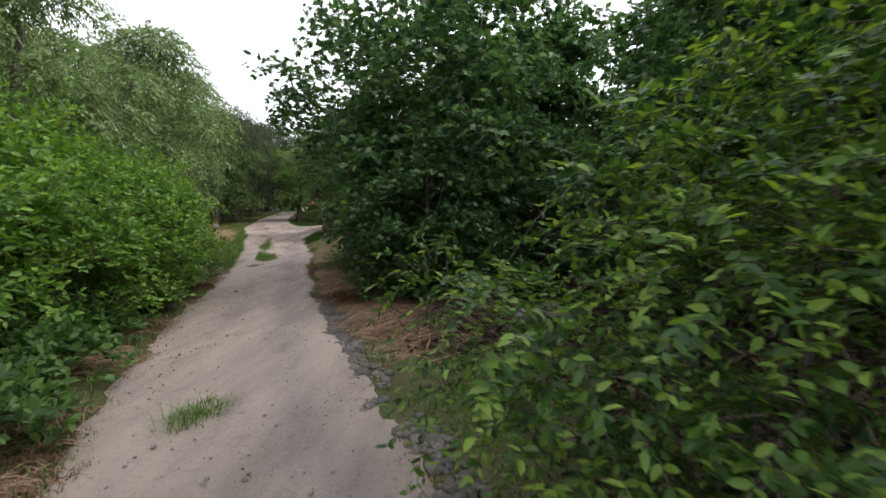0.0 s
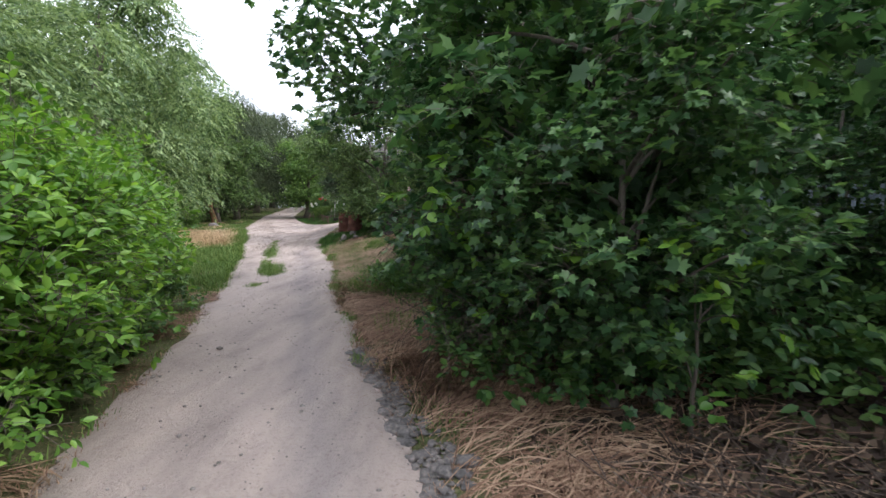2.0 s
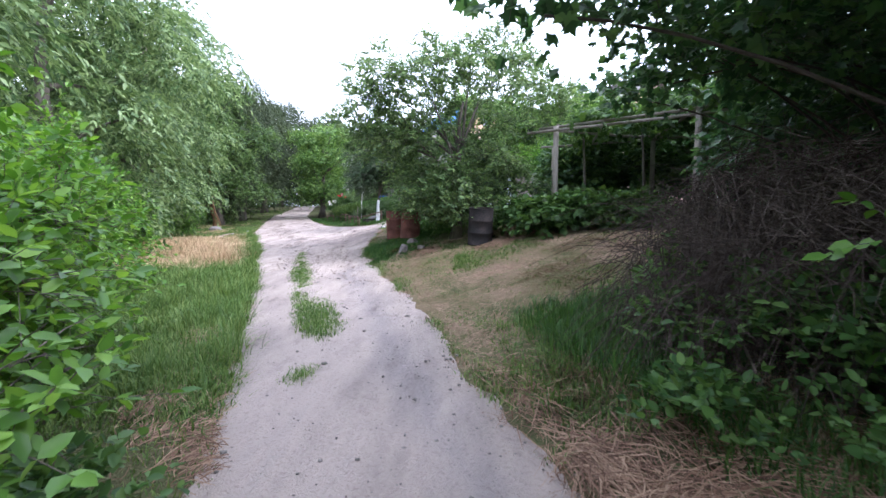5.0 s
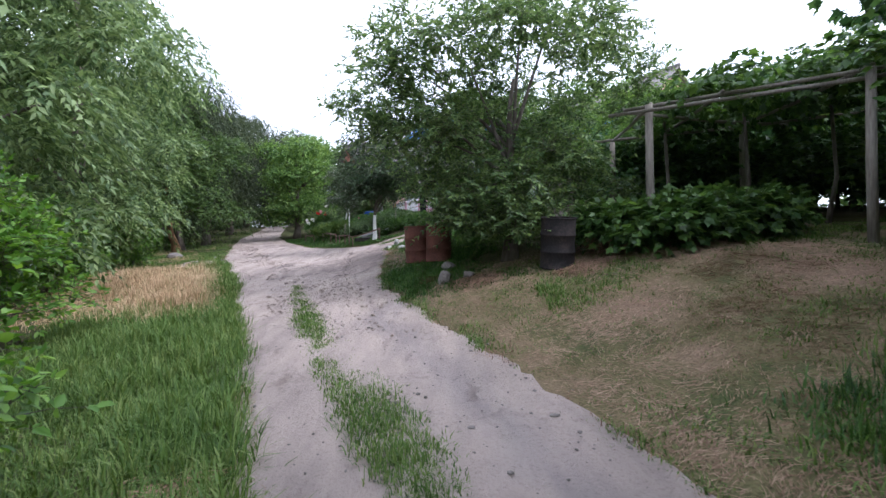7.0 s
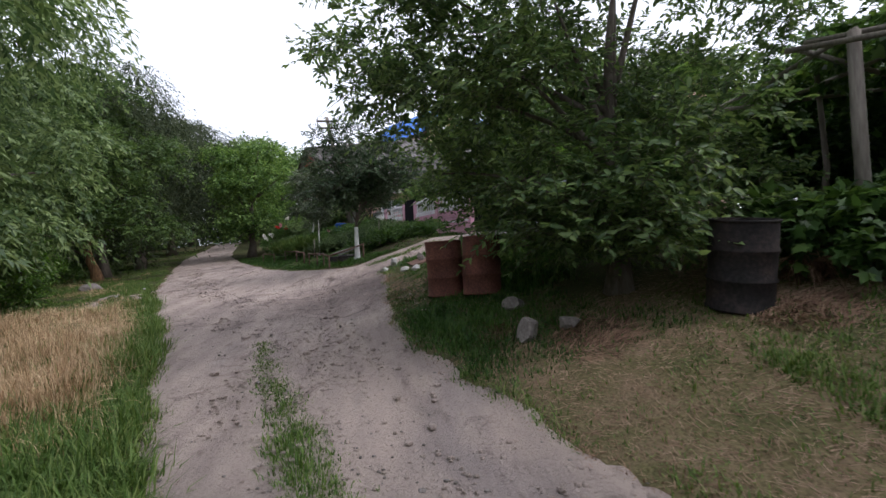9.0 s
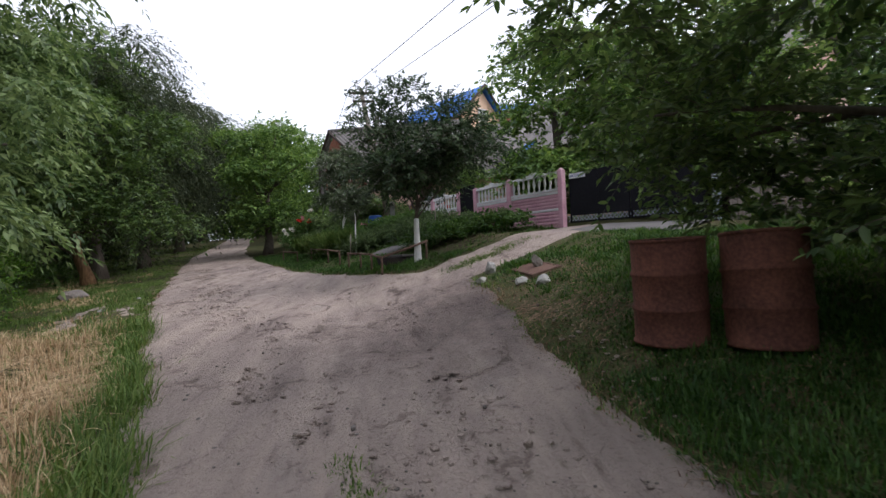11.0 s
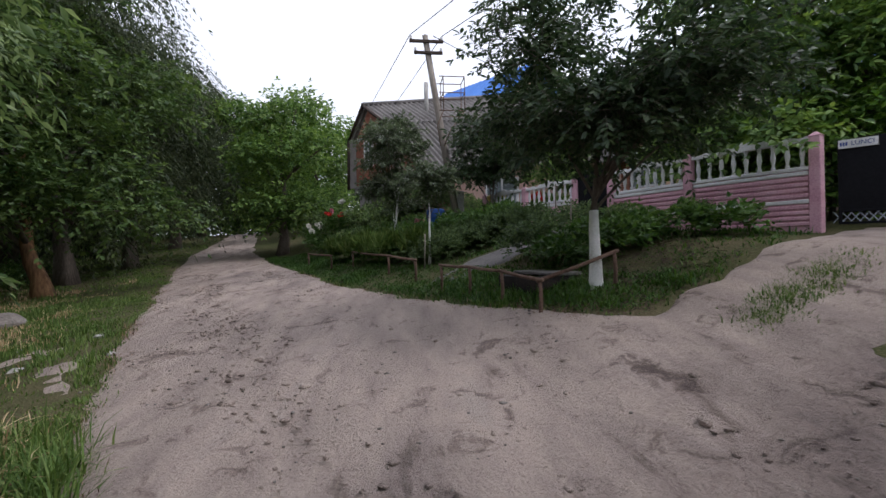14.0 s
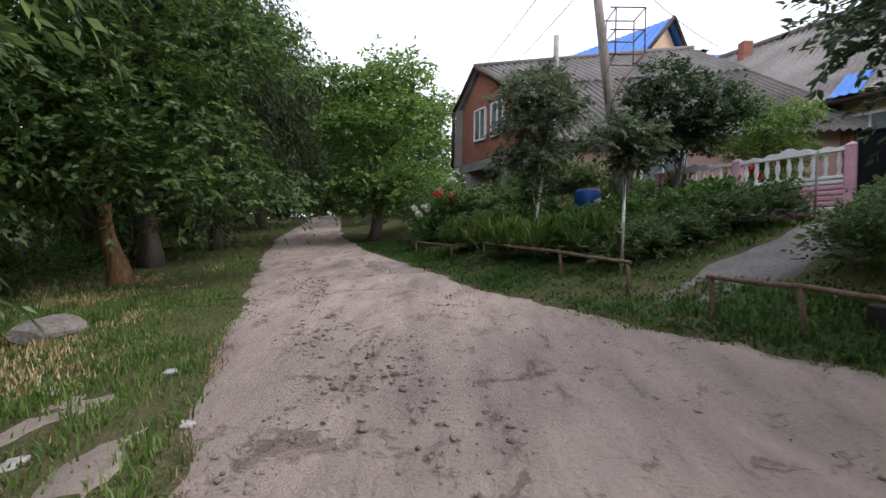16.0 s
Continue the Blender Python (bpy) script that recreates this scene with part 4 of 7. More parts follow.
# maples of the right-hand thicket
wr = np.random.default_rng(17)
mclumps = clump_cloud(wr, 38, (0, 0, 3.0), (1.9, 1.8, 2.7), 0.68, 0.55)
maple = tree("maple_tree", (-0.05, 8.8, gz(-0.05, 8.8)), "young dark green maple with lobed leaves in the thicket", "tree", 27,
             [(0, 0, 0), (0.1, 0.1, 2), (0, 0, 4.6)], 0.09, mclumps, 1800, 0.4, MAPLE, M_MAPLE, group="maples of the thicket", limbs=12, twig_r=0.004)
for x, y, a, s in ((3.9, 4.6, 70, 0.95), (0.9, 11.6, 160, 0.95), (2.3, 5.2, 30, 0.55), (4.8, 2.2, 200, 1.0)):
    planted(maple, x, y, a, s)
wr = np.random.default_rng(35)
tclumps = clump_cloud(wr, 30, (0, 0, 3.0), (2.0, 2.0, 2.7), 0.85, 0.55)
backing = tree("thicket_tree", (5.6, 8.0, gz(5.6, 8.0)), "dense dark young tree at the back of the thicket", "tree", 36,
               [(0, 0, 0), (0.1, 0.1, 2), (0, 0, 4.6)], 0.09, tclumps, 1500, 0.5, dict(pairs=5, leaf=0.19, width=0.62, sag=0.25, droop=0.35, shape="blade"), M_MAPLE, group="trees behind the thicket", limbs=8)
for x, y, a, s in ((3.4, 15.0, 30, 1.25), (10.2, 11.0, 100, 1.35), (2.6, 25.6, 20, 0.55), (5.2, 24.6, 140, 0.55), (7.4, 21.5, 220, 0.6), (9.0, 18.0, 300, 0.8), (-0.2, 26.4, 75, 0.5),
                   (9.5, 15.5, 20, 1.2), (9.0, 6.0, 190, 1.4), (5.5, -1.5, 40, 1.3), (7.6, 2.5, 140, 1.4), (6.6, 5.2, 250, 1.1), (9.4, 23.5, 60, 0.75), (1.8, 16.8, 140, 0.95), (4.5, 26.2, 50, 0.75), (7.0, 26.0, 170, 0.85), (6.6, 28.6, 260, 0.9), (9.6, 25.4, 10, 0.9), (12.0, 19.5, 10, 1.0), (3.6, 27.8, 280, 0.55)):
    planted(backing, x, y, a, s)
wr = np.random.default_rng(18)
oclumps = clump_cloud(wr, 12, (-2.4, 1.3, 3.5), (1.7, 1.5, 0.7), 0.6, 2.5) + clump_cloud(wr, 46, (-0.5, 0, 5.2), (3.4, 2.8, 2.6), 0.75, 2.7) + [((-3.6, -0.3, 3.1), 0.5), ((-3.2, 0.5, 2.9), 0.5), ((-2.8, -0.8, 2.8), 0.5), ((-3.0, -1.2, 3.4), 0.55), ((-3.7, 0.2, 3.6), 0.55), ((-2.0, -1.6, 2.7), 0.5), ((-1.4, -2.0, 2.2), 0.5), ((-0.6, -2.2, 1.6), 0.5), ((-3.9, 0.2, 3.9), 0.5), ((-3.4, 0.9, 4.1), 0.55), ((-4.1, -0.4, 4.4), 0.5), ((-3.0, -0.6, 4.2), 0.6), ((-2.4, 0.6, 3.3), 0.6)]
overhang = tree("overhanging_maple", (-0.2, 12.0, gz(-0.2, 12.0)), "maple with a spreading dark crown over the lane's edge", "tree", 28,
     [(0, 0, 0), (-0.1, 0.1, 1.6), (-0.4, 0, 5.4)], 0.13, oclumps, 3300, 0.45, MAPLE, M_MAPLE, limbs=16, twig_r=0.004, limb_r=0.15, limb_bark=M_DARKWOOD)

planted(overhang, 0.9, 14.7, 0, 0.82)
for x, y, a, s in ((7.4, 16.5, 200, 1.1), (9.0, 13.2, 90, 1.0), (7.2, 10.2, 10, 0.9)):
    planted(backing, x, y, a, s)

tree("hazel_sapling", (-0.7, 8.2, gz(-0.7, 8.2)), "bright yellow-green hazel sapling before the dark maples", "shrub", 39,
     [(0, 0, 0), (-0.05, 0, 0.8), (-0.3, 0, 1.9)], 0.025, [((-0.2, 0.1, 1.0), 0.33), ((-0.2, 0.0, 1.5), 0.33), ((0.1, -0.8, 0.95), 0.28), ((-1.05, 0.0, 1.65), 0.28), ((-0.8, 0.1, 2.0), 0.28), ((-0.9, 0.3, 1.3), 0.24), ((-0.5, 0.3, 0.6), 0.3)],
     230, 0.3, dict(pairs=3, leaf=0.125, width=0.66, sag=0.25, droop=0.3), M_HAZEL, limbs=7, twig_r=0.003)

wr = np.random.default_rng(40)
hazel_shoot = tree("hazel_shoots", (-1.15, 10.0, gz(-1.15, 10.0)), "low yellow-green hazel shoots at the thicket's edge", "shrub", 41,
                   [(0, 0, 0), (-0.05, 0, 0.5), (-0.15, 0, 1.1)], 0.018, [((-0.2, 0.0, 0.5), 0.28), ((0.2, 0.2, 0.9), 0.3), ((-0.3, -0.2, 1.0), 0.26), ((0.1, -0.3, 1.35), 0.24), ((-0.5, 0.1, 1.3), 0.2)],
                   150, 0.28, dict(pairs=3, leaf=0.11, width=0.66, sag=0.25, droop=0.3), M_HAZEL, group="hazel shoots", limbs=5, twig_r=0.003)
for x, y, a, s in ((0.1, 7.2, 70, 0.9), (-1.75, 11.6, 200, 1.0)):
    planted(hazel_shoot, x, y, a, s)

# plum tree by the drums
wr = np.random.default_rng(19)
pclumps = clump_cloud(wr, 30, (0, 0, 3.1), (2.3, 2.1, 1.5), 0.62, 1.2) + [((-1.8, 0.6, 3.9), 0.55), ((-2.2, 0.2, 3.2), 0.5), ((-2.7, 0.0, 4.1), 0.45), ((-2.5, -0.3, 3.4), 0.45), ((-2.9, 0.3, 2.9), 0.4), ((-2.1, 0.2, 4.7), 0.45), ((-1.6, 0.6, 2.5), 0.6), ((-1.9, 0.9, 3.2), 0.6), ((-1.2, 1.2, 2.3), 0.6), ((-2.3, 0.5, 2.5), 0.5), ((0.3, 0.2, 4.9), 0.6), ((1.5, -0.4, 4.4), 0.6), ((-3.3, 1.2, 3.3), 0.42), ((-2.8, 1.5, 2.8), 0.55), ((-2.4, 2.0, 2.3), 0.6), ((-1.8, 2.4, 1.9), 0.6),
        ((-1.3, 2.0, 1.6), 0.6), ((-2.6, 1.0, 2.5), 0.55), ((-1.2, 2.6, 2.7), 0.65), ((-2.2, 2.3, 3.3), 0.6), ((-3.1, 1.5, 4.1), 0.38), ((-3.5, 1.4, 3.4), 0.3), ((-0.4, 2.4, 1.6), 0.7), ((-0.3, 2.2, 2.4), 0.7),
        ((2.3, -0.2, 3.5), 0.55), ((2.6, 0.3, 3.0), 0.55), ((2.0, 0.5, 4.1), 0.55), ((2.9, 0.0, 3.7), 0.4), ((1.0, 0.3, 5.1), 0.5), ((-0.8, 0.4, 5.0), 0.5), ((-1.6, 2.8, 1.5), 0.5), ((-1.1, 2.6, 1.15), 0.55), ((-0.6, 2.4, 0.9), 0.6), ((-0.9, 2.9, 1.7), 0.6), ((-0.2, 2.6, 1.2), 0.6), ((-0.7, 0.6, 0.8), 0.55), ((-0.3, 0.2, 0.55), 0.55), ((0.3, -0.6, 0.5), 0.5), ((-0.9, 0.0, 0.6), 0.45),
        ((-0.6, 1.2, 0.8), 0.6), ((0.2, 1.2, 0.7), 0.7), ((0.9, -0.5, 0.6), 0.5), ((-0.9, -0.6, 0.7), 0.5), ((-0.5, -0.9, 0.6), 0.5), ((-0.1, -0.5, 0.8), 0.5), ((-1.0, -0.3, 1.2), 0.55), ((-0.4, -0.7, 1.1), 0.55), ((0.1, -1.0, 1.3), 0.5), ((-1.1, 0.2, 0.9), 0.5), ((0.5, 0.3, 1.2), 0.7), ((1.2, 0.6, 1.4), 0.8), ((1.8, 0.2, 1.2), 0.7), ((0.0, -0.9, 0.55), 0.42), ((0.25, -0.6, 0.9), 0.45), ((-0.35, -1.0, 0.95), 0.42)]
plum = tree("plum_tree", (-4.15, 22.0, gz(-4.15, 22.0)), "spreading plum tree with narrow leaves beside the drums", "tree", 29,
            [(0, 0, 0), (0.1, 0, 1.0), (0, 0.1, 2.2), (0.1, 0, 3.6)], 0.12, pclumps, 9800, 0.45, PLUM, M_PLUM, limbs=14, twig_r=0.004)

# whitewashed cherry and garden trees
wr = np.random.default_rng(20)
cclumps = clump_cloud(wr, 26, (0.2, 0.1, 2.5), (1.6, 1.6, 1.0), 0.55, 1.5) + [((-0.9, 0, 3.6), 0.35), ((0.1, 0.2, 3.8), 0.35), ((-0.4, -0.2, 3.7), 0.35)]
tree("cherry_tree", (-7.68, 30.9, gz(-7.68, 30.9)), "dark-leaved cherry tree with a whitewashed trunk", "tree", 30,
     [(0, 0, 0), (0.0, 0.02, 0.9), (0.03, 0, 1.4), (0.1, 0, 2.6)], 0.052, cclumps, 2500, 0.42, CHERRY, M_CHERRY, limbs=14, lime=0.98, twig_r=0.004)
M_PEAR_BED = leafy("bed_plant_leaf", (0.04, 0.07, 0.03), (0.09, 0.14, 0.055), (0.17, 0.24, 0.1))
M_PEAR = leafy("pear_leaf", (0.045, 0.065, 0.035), (0.085, 0.115, 0.06), (0.14, 0.175, 0.1))
wr = np.random.default_rng(31)
ppc = clump_cloud(wr, 22, (0, 0, 2.55), (0.8, 0.8, 1.6), 0.42, 0.8)
pear = tree("young_pear_tree", (-10.0, 38.8, gz(-10.0, 38.8)), "young grey-green pear tree with a pale slim trunk in the garden", "tree", 31,
            [(-0.1, 0, 0), (0.0, 0, 0.9), (0.1, 0, 1.8), (0.1, 0, 3.2)], 0.035, ppc, 1200, 0.34, PLUM, M_PEAR, M_LIME, limbs=8, twig_r=0.003)
wr = np.random.default_rng(32)
tree("garden_sapling", (-9.35, 35.5, gz(-9.35, 35.5)), "slim garden sapling tied to a pale stake", "tree", 32,
     [(0, 0, 0), (0.02, 0, 0.8), (0, 0, 1.6), (0, 0, 2.2)], 0.025, clump_cloud(wr, 7, (0, 0, 1.75), (0.35, 0.35, 0.4), 0.25), 330, 0.3, CHERRY, M_PEAR, M_LIME, limbs=5, twig_r=0.003, limb_bark=M_BARK)
wr = np.random.default_rng(33)
tree("garden_apple_tree", (-7.3, 38.0, gz(-7.3, 38.0)), "dark rounded apple tree inside the flower garden", "tree", 33,
     [(0, 0, 0), (0, 0, 1.0), (0.1, 0, 2.2)], 0.05, clump_cloud(wr, 16, (0, 0, 2.1), (0.95, 0.95, 0.9), 0.42, 1.0), 1100, 0.34, CHERRY, M_CHERRY, limbs=8, twig_r=0.003)

wr = np.random.default_rng(38)
bush = tree("garden_bush", (-10.6, 41.4, gz(-10.6, 41.4)), "leafy dark green rose bush in the flower garden", "shrub", 38,
            [(0, 0, 0), (0.02, 0, 0.3), (0, 0, 0.6)], 0.02, clump_cloud(wr, 11, (0, 0, 0.75), (0.5, 0.5, 0.5), 0.26, 0.25), 420, 0.24, dict(pairs=3, leaf=0.08, width=0.55, tilt=0.2), M_PLUM, group="garden bushes", limbs=6, twig_r=0.003)
for x, y, a, s in ((-11.9, 43.4, 40, 1.3), (-9.0, 40.4, 90, 1.1), (-7.9, 39.5, 160, 1.2), (-9.6, 42.0, 200, 1.4), (-12.8, 45.2, 250, 1.4), (-8.4, 37.0, 300, 0.8), (-6.7, 36.2, 20, 0.85), (-10.9, 42.6, 70, 1.4),
                   (-7.0, 39.4, 140, 1.2), (-6.0, 36.6, 200, 0.9), (-11.4, 40.4, 10, 0.9), (-6.2, 32.9, 80, 0.8), (-5.2, 32.4, 130, 0.8), (-8.6, 41.4, 180, 1.5), (-7.4, 40.6, 230, 1.5)):
    planted(bush, x, y, a, s * (0.62 if x > -10.2 and y < 41 else 0.9))

# woods that close the view
wr = np.random.default_rng(37)
far = [((x + wr.uniform(-1.5, 1.5), y + wr.uniform(-1.5, 1.5), gz(x, y) + h), (2.2, 2.2, 1.9)) for x, y in ([(-28 - 0.06 * (y - 10), y) for y in range(-8, 84, 4)] + [(-32, y) for y in range(20, 84, 5)]
       + [(x, 86 + 0.2 * x) for x in range(-34, 4, 3)] + [(x, 104) for x in range(-40, 0, 4)] + [(-17.5, 70), (-16, 62), (-13, 66), (-10, 62), (-8, 70), (13, 58), (14, 44), (13, 33), (13, 26), (13, 10), (12, 2), (9, -6), (5, -9), (-14, -8), (-9, -10), (-2, -14), (-6, -14)]) for h in (0.2, 0.9, 1.8, 3.8, 6.2)]
me, *_ = foliage("far_woods", wr, far, 10500, 1.1, dict(pairs=4, rise=0.1, leaf=0.42, width=0.6, sag=0.3, droop=0.35, shape="blade"))
tagged(part_mesh("far_woods", me, M_ACACIA, None), "dense far woods closing the view", "woods", kind="stuff")


# ---- low growth ----
def grass(name, label, n, area, height, mat, seed, lean=0.35, width=0.006, box_=(0, 0, 1, 1), category="grass", zf=None):
    """Single blades over the part of a box where area(x, y) gives a chance."""
    rng = np.random.default_rng(seed)
    x0, y0, x1, y1 = box_
    px, py = [], []
    have = 0
    for _ in range(60):
        x, y = rng.uniform(x0, x1, n), rng.uniform(y0, y1, n)
        keep = rng.uniform(0, 1, n) < area(x, y)
        px.append(x[keep])
        py.append(y[keep])
        have += int(keep.sum())
        if have >= n:
            break
    x, y = np.concatenate(px)[:n], np.concatenate(py)[:n]
    n = len(x)
    heart = rng.integers(0, max(1, n // 10), n)               # most blades spring from shared tufts
    ox, oy = rng.normal(0, 0.035 + 0.12 * height, n), rng.normal(0, 0.035 + 0.12 * height, n)
    tuft_of = rng.uniform(0, 1, n) < 0.5
    x, y = np.where(tuft_of, x[heart] + ox, x), np.where(tuft_of, y[heart] + oy, y)
    base = np.stack([x, y, (zf or ground_z)(x, y) - 0.02], 1)
    vigour = rng.uniform(0.6, 1.35, n)
    h = height * rng.uniform(0.5, 1.15, n) * np.where(tuft_of, vigour[heart], 0.8) * (0.75 + 0.35 * np.clip(wave(x * 0.7, y * 0.7), -1, 1))
    az = np.where(tuft_of, np.arctan2(oy, ox) + rng.normal(0, 0.6, n), rng.uniform(0, 2 * math.pi, n))
    out = np.stack([np.cos(az), np.sin(az), np.zeros(n)], 1)
    side = np.stack([-np.sin(az), np.cos(az), np.zeros(n)], 1)
    ln = lean * rng.uniform(0.2, 1.6, n)
    w = width * rng.uniform(0.6, 1.4, n)
    rise = np.sqrt(np.clip(1 - (0.6 * ln) ** 2, 0.05, 1))
    mid = base + out * (h * ln * 0.35)[:, None] + UP * (h * 0.55 * rise)[:, None]
    tip = base + out * (h * ln * 1.0)[:, None] + UP * (h * rise * np.clip(1.05 - 0.35 * ln, 0.1, 1))[:, None]
    v = np.stack([base - side * w[:, None], base + side * w[:, None], mid + side * (w * 0.8)[:, None], mid - side * (w * 0.8)[:, None], tip], 1).reshape(-1, 3)
    k = (np.arange(n) * 5)[:, None]
    me = np_mesh(name, v, k + np.array([[0, 1, 2, 3]]), k + np.array([[3, 2, 4]]))
    return tagged(part_mesh(name, me, mat, None), label, category, kind="stuff")


def thatch(name, label, n, area, length, mat, seed, box_, width=0.003, loft=0.05, category="dead grass", zf=None):
    """Dead stalks lying flat and matted, combed one way in drifts."""
    rng = np.random.default_rng(seed)
    x0, y0, x1, y1 = box_
    px, py = [], []
    for _ in range(40):
        x, y = rng.uniform(x0, x1, n), rng.uniform(y0, y1, n)
        keep = rng.uniform(0, 1, n) < area(x, y)
        px.append(x[keep])
        py.append(y[keep])
        if sum(map(len, px)) >= n:
            break
    x, y = np.concatenate(px)[:n], np.concatenate(py)[:n]
    n = len(x)
    az = 2.2 * wave(x * 0.5 + 2, y * 0.5) + rng.normal(0, 0.75, n)
    ln = length * rng.uniform(0.4, 1.3, n)
    bend = rng.normal(0, 0.25, n)
    up = loft * rng.uniform(0, 1, n) ** 1.5
    w = width * rng.uniform(0.6, 1.4, n)
    rows = []
    for t, k in ((0.0, 1.0), (0.35, 1.0), (0.7, 0.8), (1.0, 0.25)):
        a = az + bend * t
        cx, cy = x + np.cos(a) * ln * t, y + np.sin(a) * ln * t
        z = (zf or ground_z)(cx, cy) + 0.004 + up * (0.25 + 1.5 * t * (1.25 - t))
        c, side = np.stack([cx, cy, z], 1), np.stack([-np.sin(a), np.cos(a), 0.5 + 0 * a], 1) * (w * k)[:, None]
        rows += [c - side, c + side]
    v = np.stack(rows, 1).reshape(-1, 3)
    q = np.array([(0, 1, 3, 2), (2, 3, 5, 4), (4, 5, 7, 6)])
    f = (q[None] + (np.arange(n) * 8)[:, None, None]).reshape(-1, 4)
    return tagged(part_mesh(name, np_mesh(name, v, f), mat, None), label, category, kind="stuff")


def patchy(x, y, f=0.9, lo=-0.3):
    return np.clip((wave(x * f + 5, y * f) - lo) * 1.2, 0.0, 1)


def left_gap(x, y):
    return road_left(y) - x


def right_gap(x, y):
    return x - road_right(y)


def band(g, a, b, soft=0.3):
    return np.clip((g - a) / soft, 0, 1) * np.clip((b - g) / soft, 0, 1)


def off_drive(x, y):
    return np.clip((drive_gap(x, y) - 0.85) / 0.3, 0, 1)


def wheat(x, y):
    return band(y, 20.5, 29.5, 1.5) * band(left_gap(x, y), 0.25, 4.4, 0.5)


grass("verge_grass", "long green grass on the left verge", 75000, lambda x, y: band(left_gap(x, y), -0.1, 3.2, 0.25) * (1 - 0.93 * wheat(x, y)) * band(y, 12.5, 29.5, 1.2), 0.3, M_GRASS, 41, 0.75, box_=(-17, 12, -5.5, 33))
grass("verge_grass", "short green grass on the far left verge", 40000, lambda x, y: band(left_gap(x, y), 0.0, 7, 0.5) * band(y, 29, 60, 1.5) * np.where(y < 34, 0.55 + 0.45 * patchy(x, y, 0.8, 0.05), 0.3 + 0.7 * patchy(x, y)) * np.clip(drive_gap(x, y, SIDE_A) / 0.32, 0, 1) * np.clip(drive_gap(x, y, SIDE_B) / 0.3, 0, 1), 0.14, M_GRASS, 42, width=0.008, box_=(-27, 29, -12, 60))
grass("dry_grass", "ripe straw-coloured grass on the left verge", 30000, lambda x, y: wheat(x, y) * (0.3 + 0.7 * patchy(x, y)), 0.36, M_STRAW, 43, 0.6, 0.004, box_=(-16, 20, -8, 30))
grass("dry_grass", "thin dry grass by the leaning acacia", 7000, lambda x, y: band(left_gap(x, y), 0.8, 6, 0.6) * patchy(x, y, 0.6, 0.1) * band(y, 29, 42, 2), 0.15, M_STRAW, 44, box_=(-22, 29, -12, 42))
thatch("dry_grass", "fallen straw under the ripe verge grass", 9000, lambda x, y: wheat(x, y), 0.3, M_STRAW, 94, (-16, 20, -8, 30), 0.003, 0.12, "grass")
grass("verge_grass", "low grass and dead stalks at the lane's left edge", 9000, lambda x, y: band(left_gap(x, y), -0.05, 1.6, 0.15) * (0.3 + 0.7 * patchy(x, y)), 0.16, M_GRASS, 45, 0.6, box_=(-9.5, -2, 0, 16))
thatch("dead_grass", "brown dead grass matted at the lane's left edge", 7000, lambda x, y: band(left_gap(x, y), -0.1, 0.9, 0.15) * patchy(x, y, 0.8, -0.1), 0.28, M_HAY, 46, (-8.5, -2, 0, 17), 0.003, 0.07)
thatch("dead_grass", "flattened brown dead grass on the right bank", 26000, lambda x, y: band(right_gap(x, y), 0.0, 2.6, 0.3) * (0.1 + 0.9 * patchy(x, y, 0.6, 0.1)) * band(y, 4.6, 14.6, 0.8) * (1 - 0.9 * np.clip((right_gap(x, y) - 0.9) * 2, 0, 1) * (y < 8.5)) * np.where(y < 7.5, 0.55, 1.0), 0.42, M_HAY, 47, (-5, 3, 2.5, 17), 0.0032, 0.11)
grass("bank_grass", "green grass on the right bank under the thicket", 17000, lambda x, y: band(right_gap(x, y), 0.15, 3.0, 0.4) * patchy(x + 2.6, y + 1, 0.6, 0.0) * band(y, 1.0, 17, 0.6) * (1 - 0.85 * np.clip((right_gap(x, y) - 2.4) * 2, 0, 1) * (y < 9) * (y > 5)), 0.2, M_GRASS, 48, 0.8, box_=(-5, 1.0, 3, 17.5))
thatch("mown_straw", "dry mown straw lying on the right verge", 80000, lambda x, y: band(right_gap(x, y), 0.0, 6.8, 0.4) * (0.25 + 0.75 * patchy(x, y, 0.45, -0.2)) * band(y, 14.2, 22.5, 0.8) * off_drive(x, y), 0.085, M_MOWN, 49, (-7, 14, 3.5, 23), 0.0019, 0.012)
grass("mown_grass", "short mown grass on the right verge", 62000, lambda x, y: band(right_gap(x, y), -0.05, 7, 0.3) * np.clip(0.3 + patchy(x + 3, y - 2, 0.45, 0.0), 0, 1) * band(y, 13.2, 24.5, 0.8) * off_drive(x, y), 0.085, M_GRASS, 50, 0.9, 0.005, box_=(-7.5, 13, 4, 25))
grass("corner_grass", "lush grass on the corner by the driveway", 55000, lambda x, y: band(right_gap(x, y), 0.35 - 0.25 * np.clip(wave(x, y), -1, 1), 6, 0.5) * band(y, 22.8, 30, 0.5) * (np.hypot(x + 6.14, (y - 27.2) * 0.6) > 0.27) * (drive_gap(x, y, APRON) > 0.95) * np.clip((drive_gap(x, y) - 0.95) / 0.4, 0, 1), 0.13, M_LUSH, 51, 0.8, 0.008, box_=(-8, 22.5, 0.5, 31))
grass("garden_edge_grass", "green grass between the lane and the pipe rail", 38000, lambda x, y: band(right_gap(x, y), 0.0, 1.75, 0.3) * band(y, 29.5, 47, 0.6) * np.clip((drive_gap(x, y) - 0.85) / 0.3, 0, 1), 0.15, M_LUSH, 52, 0.8, 0.009, box_=(-16, 29.5, -5.5, 47))


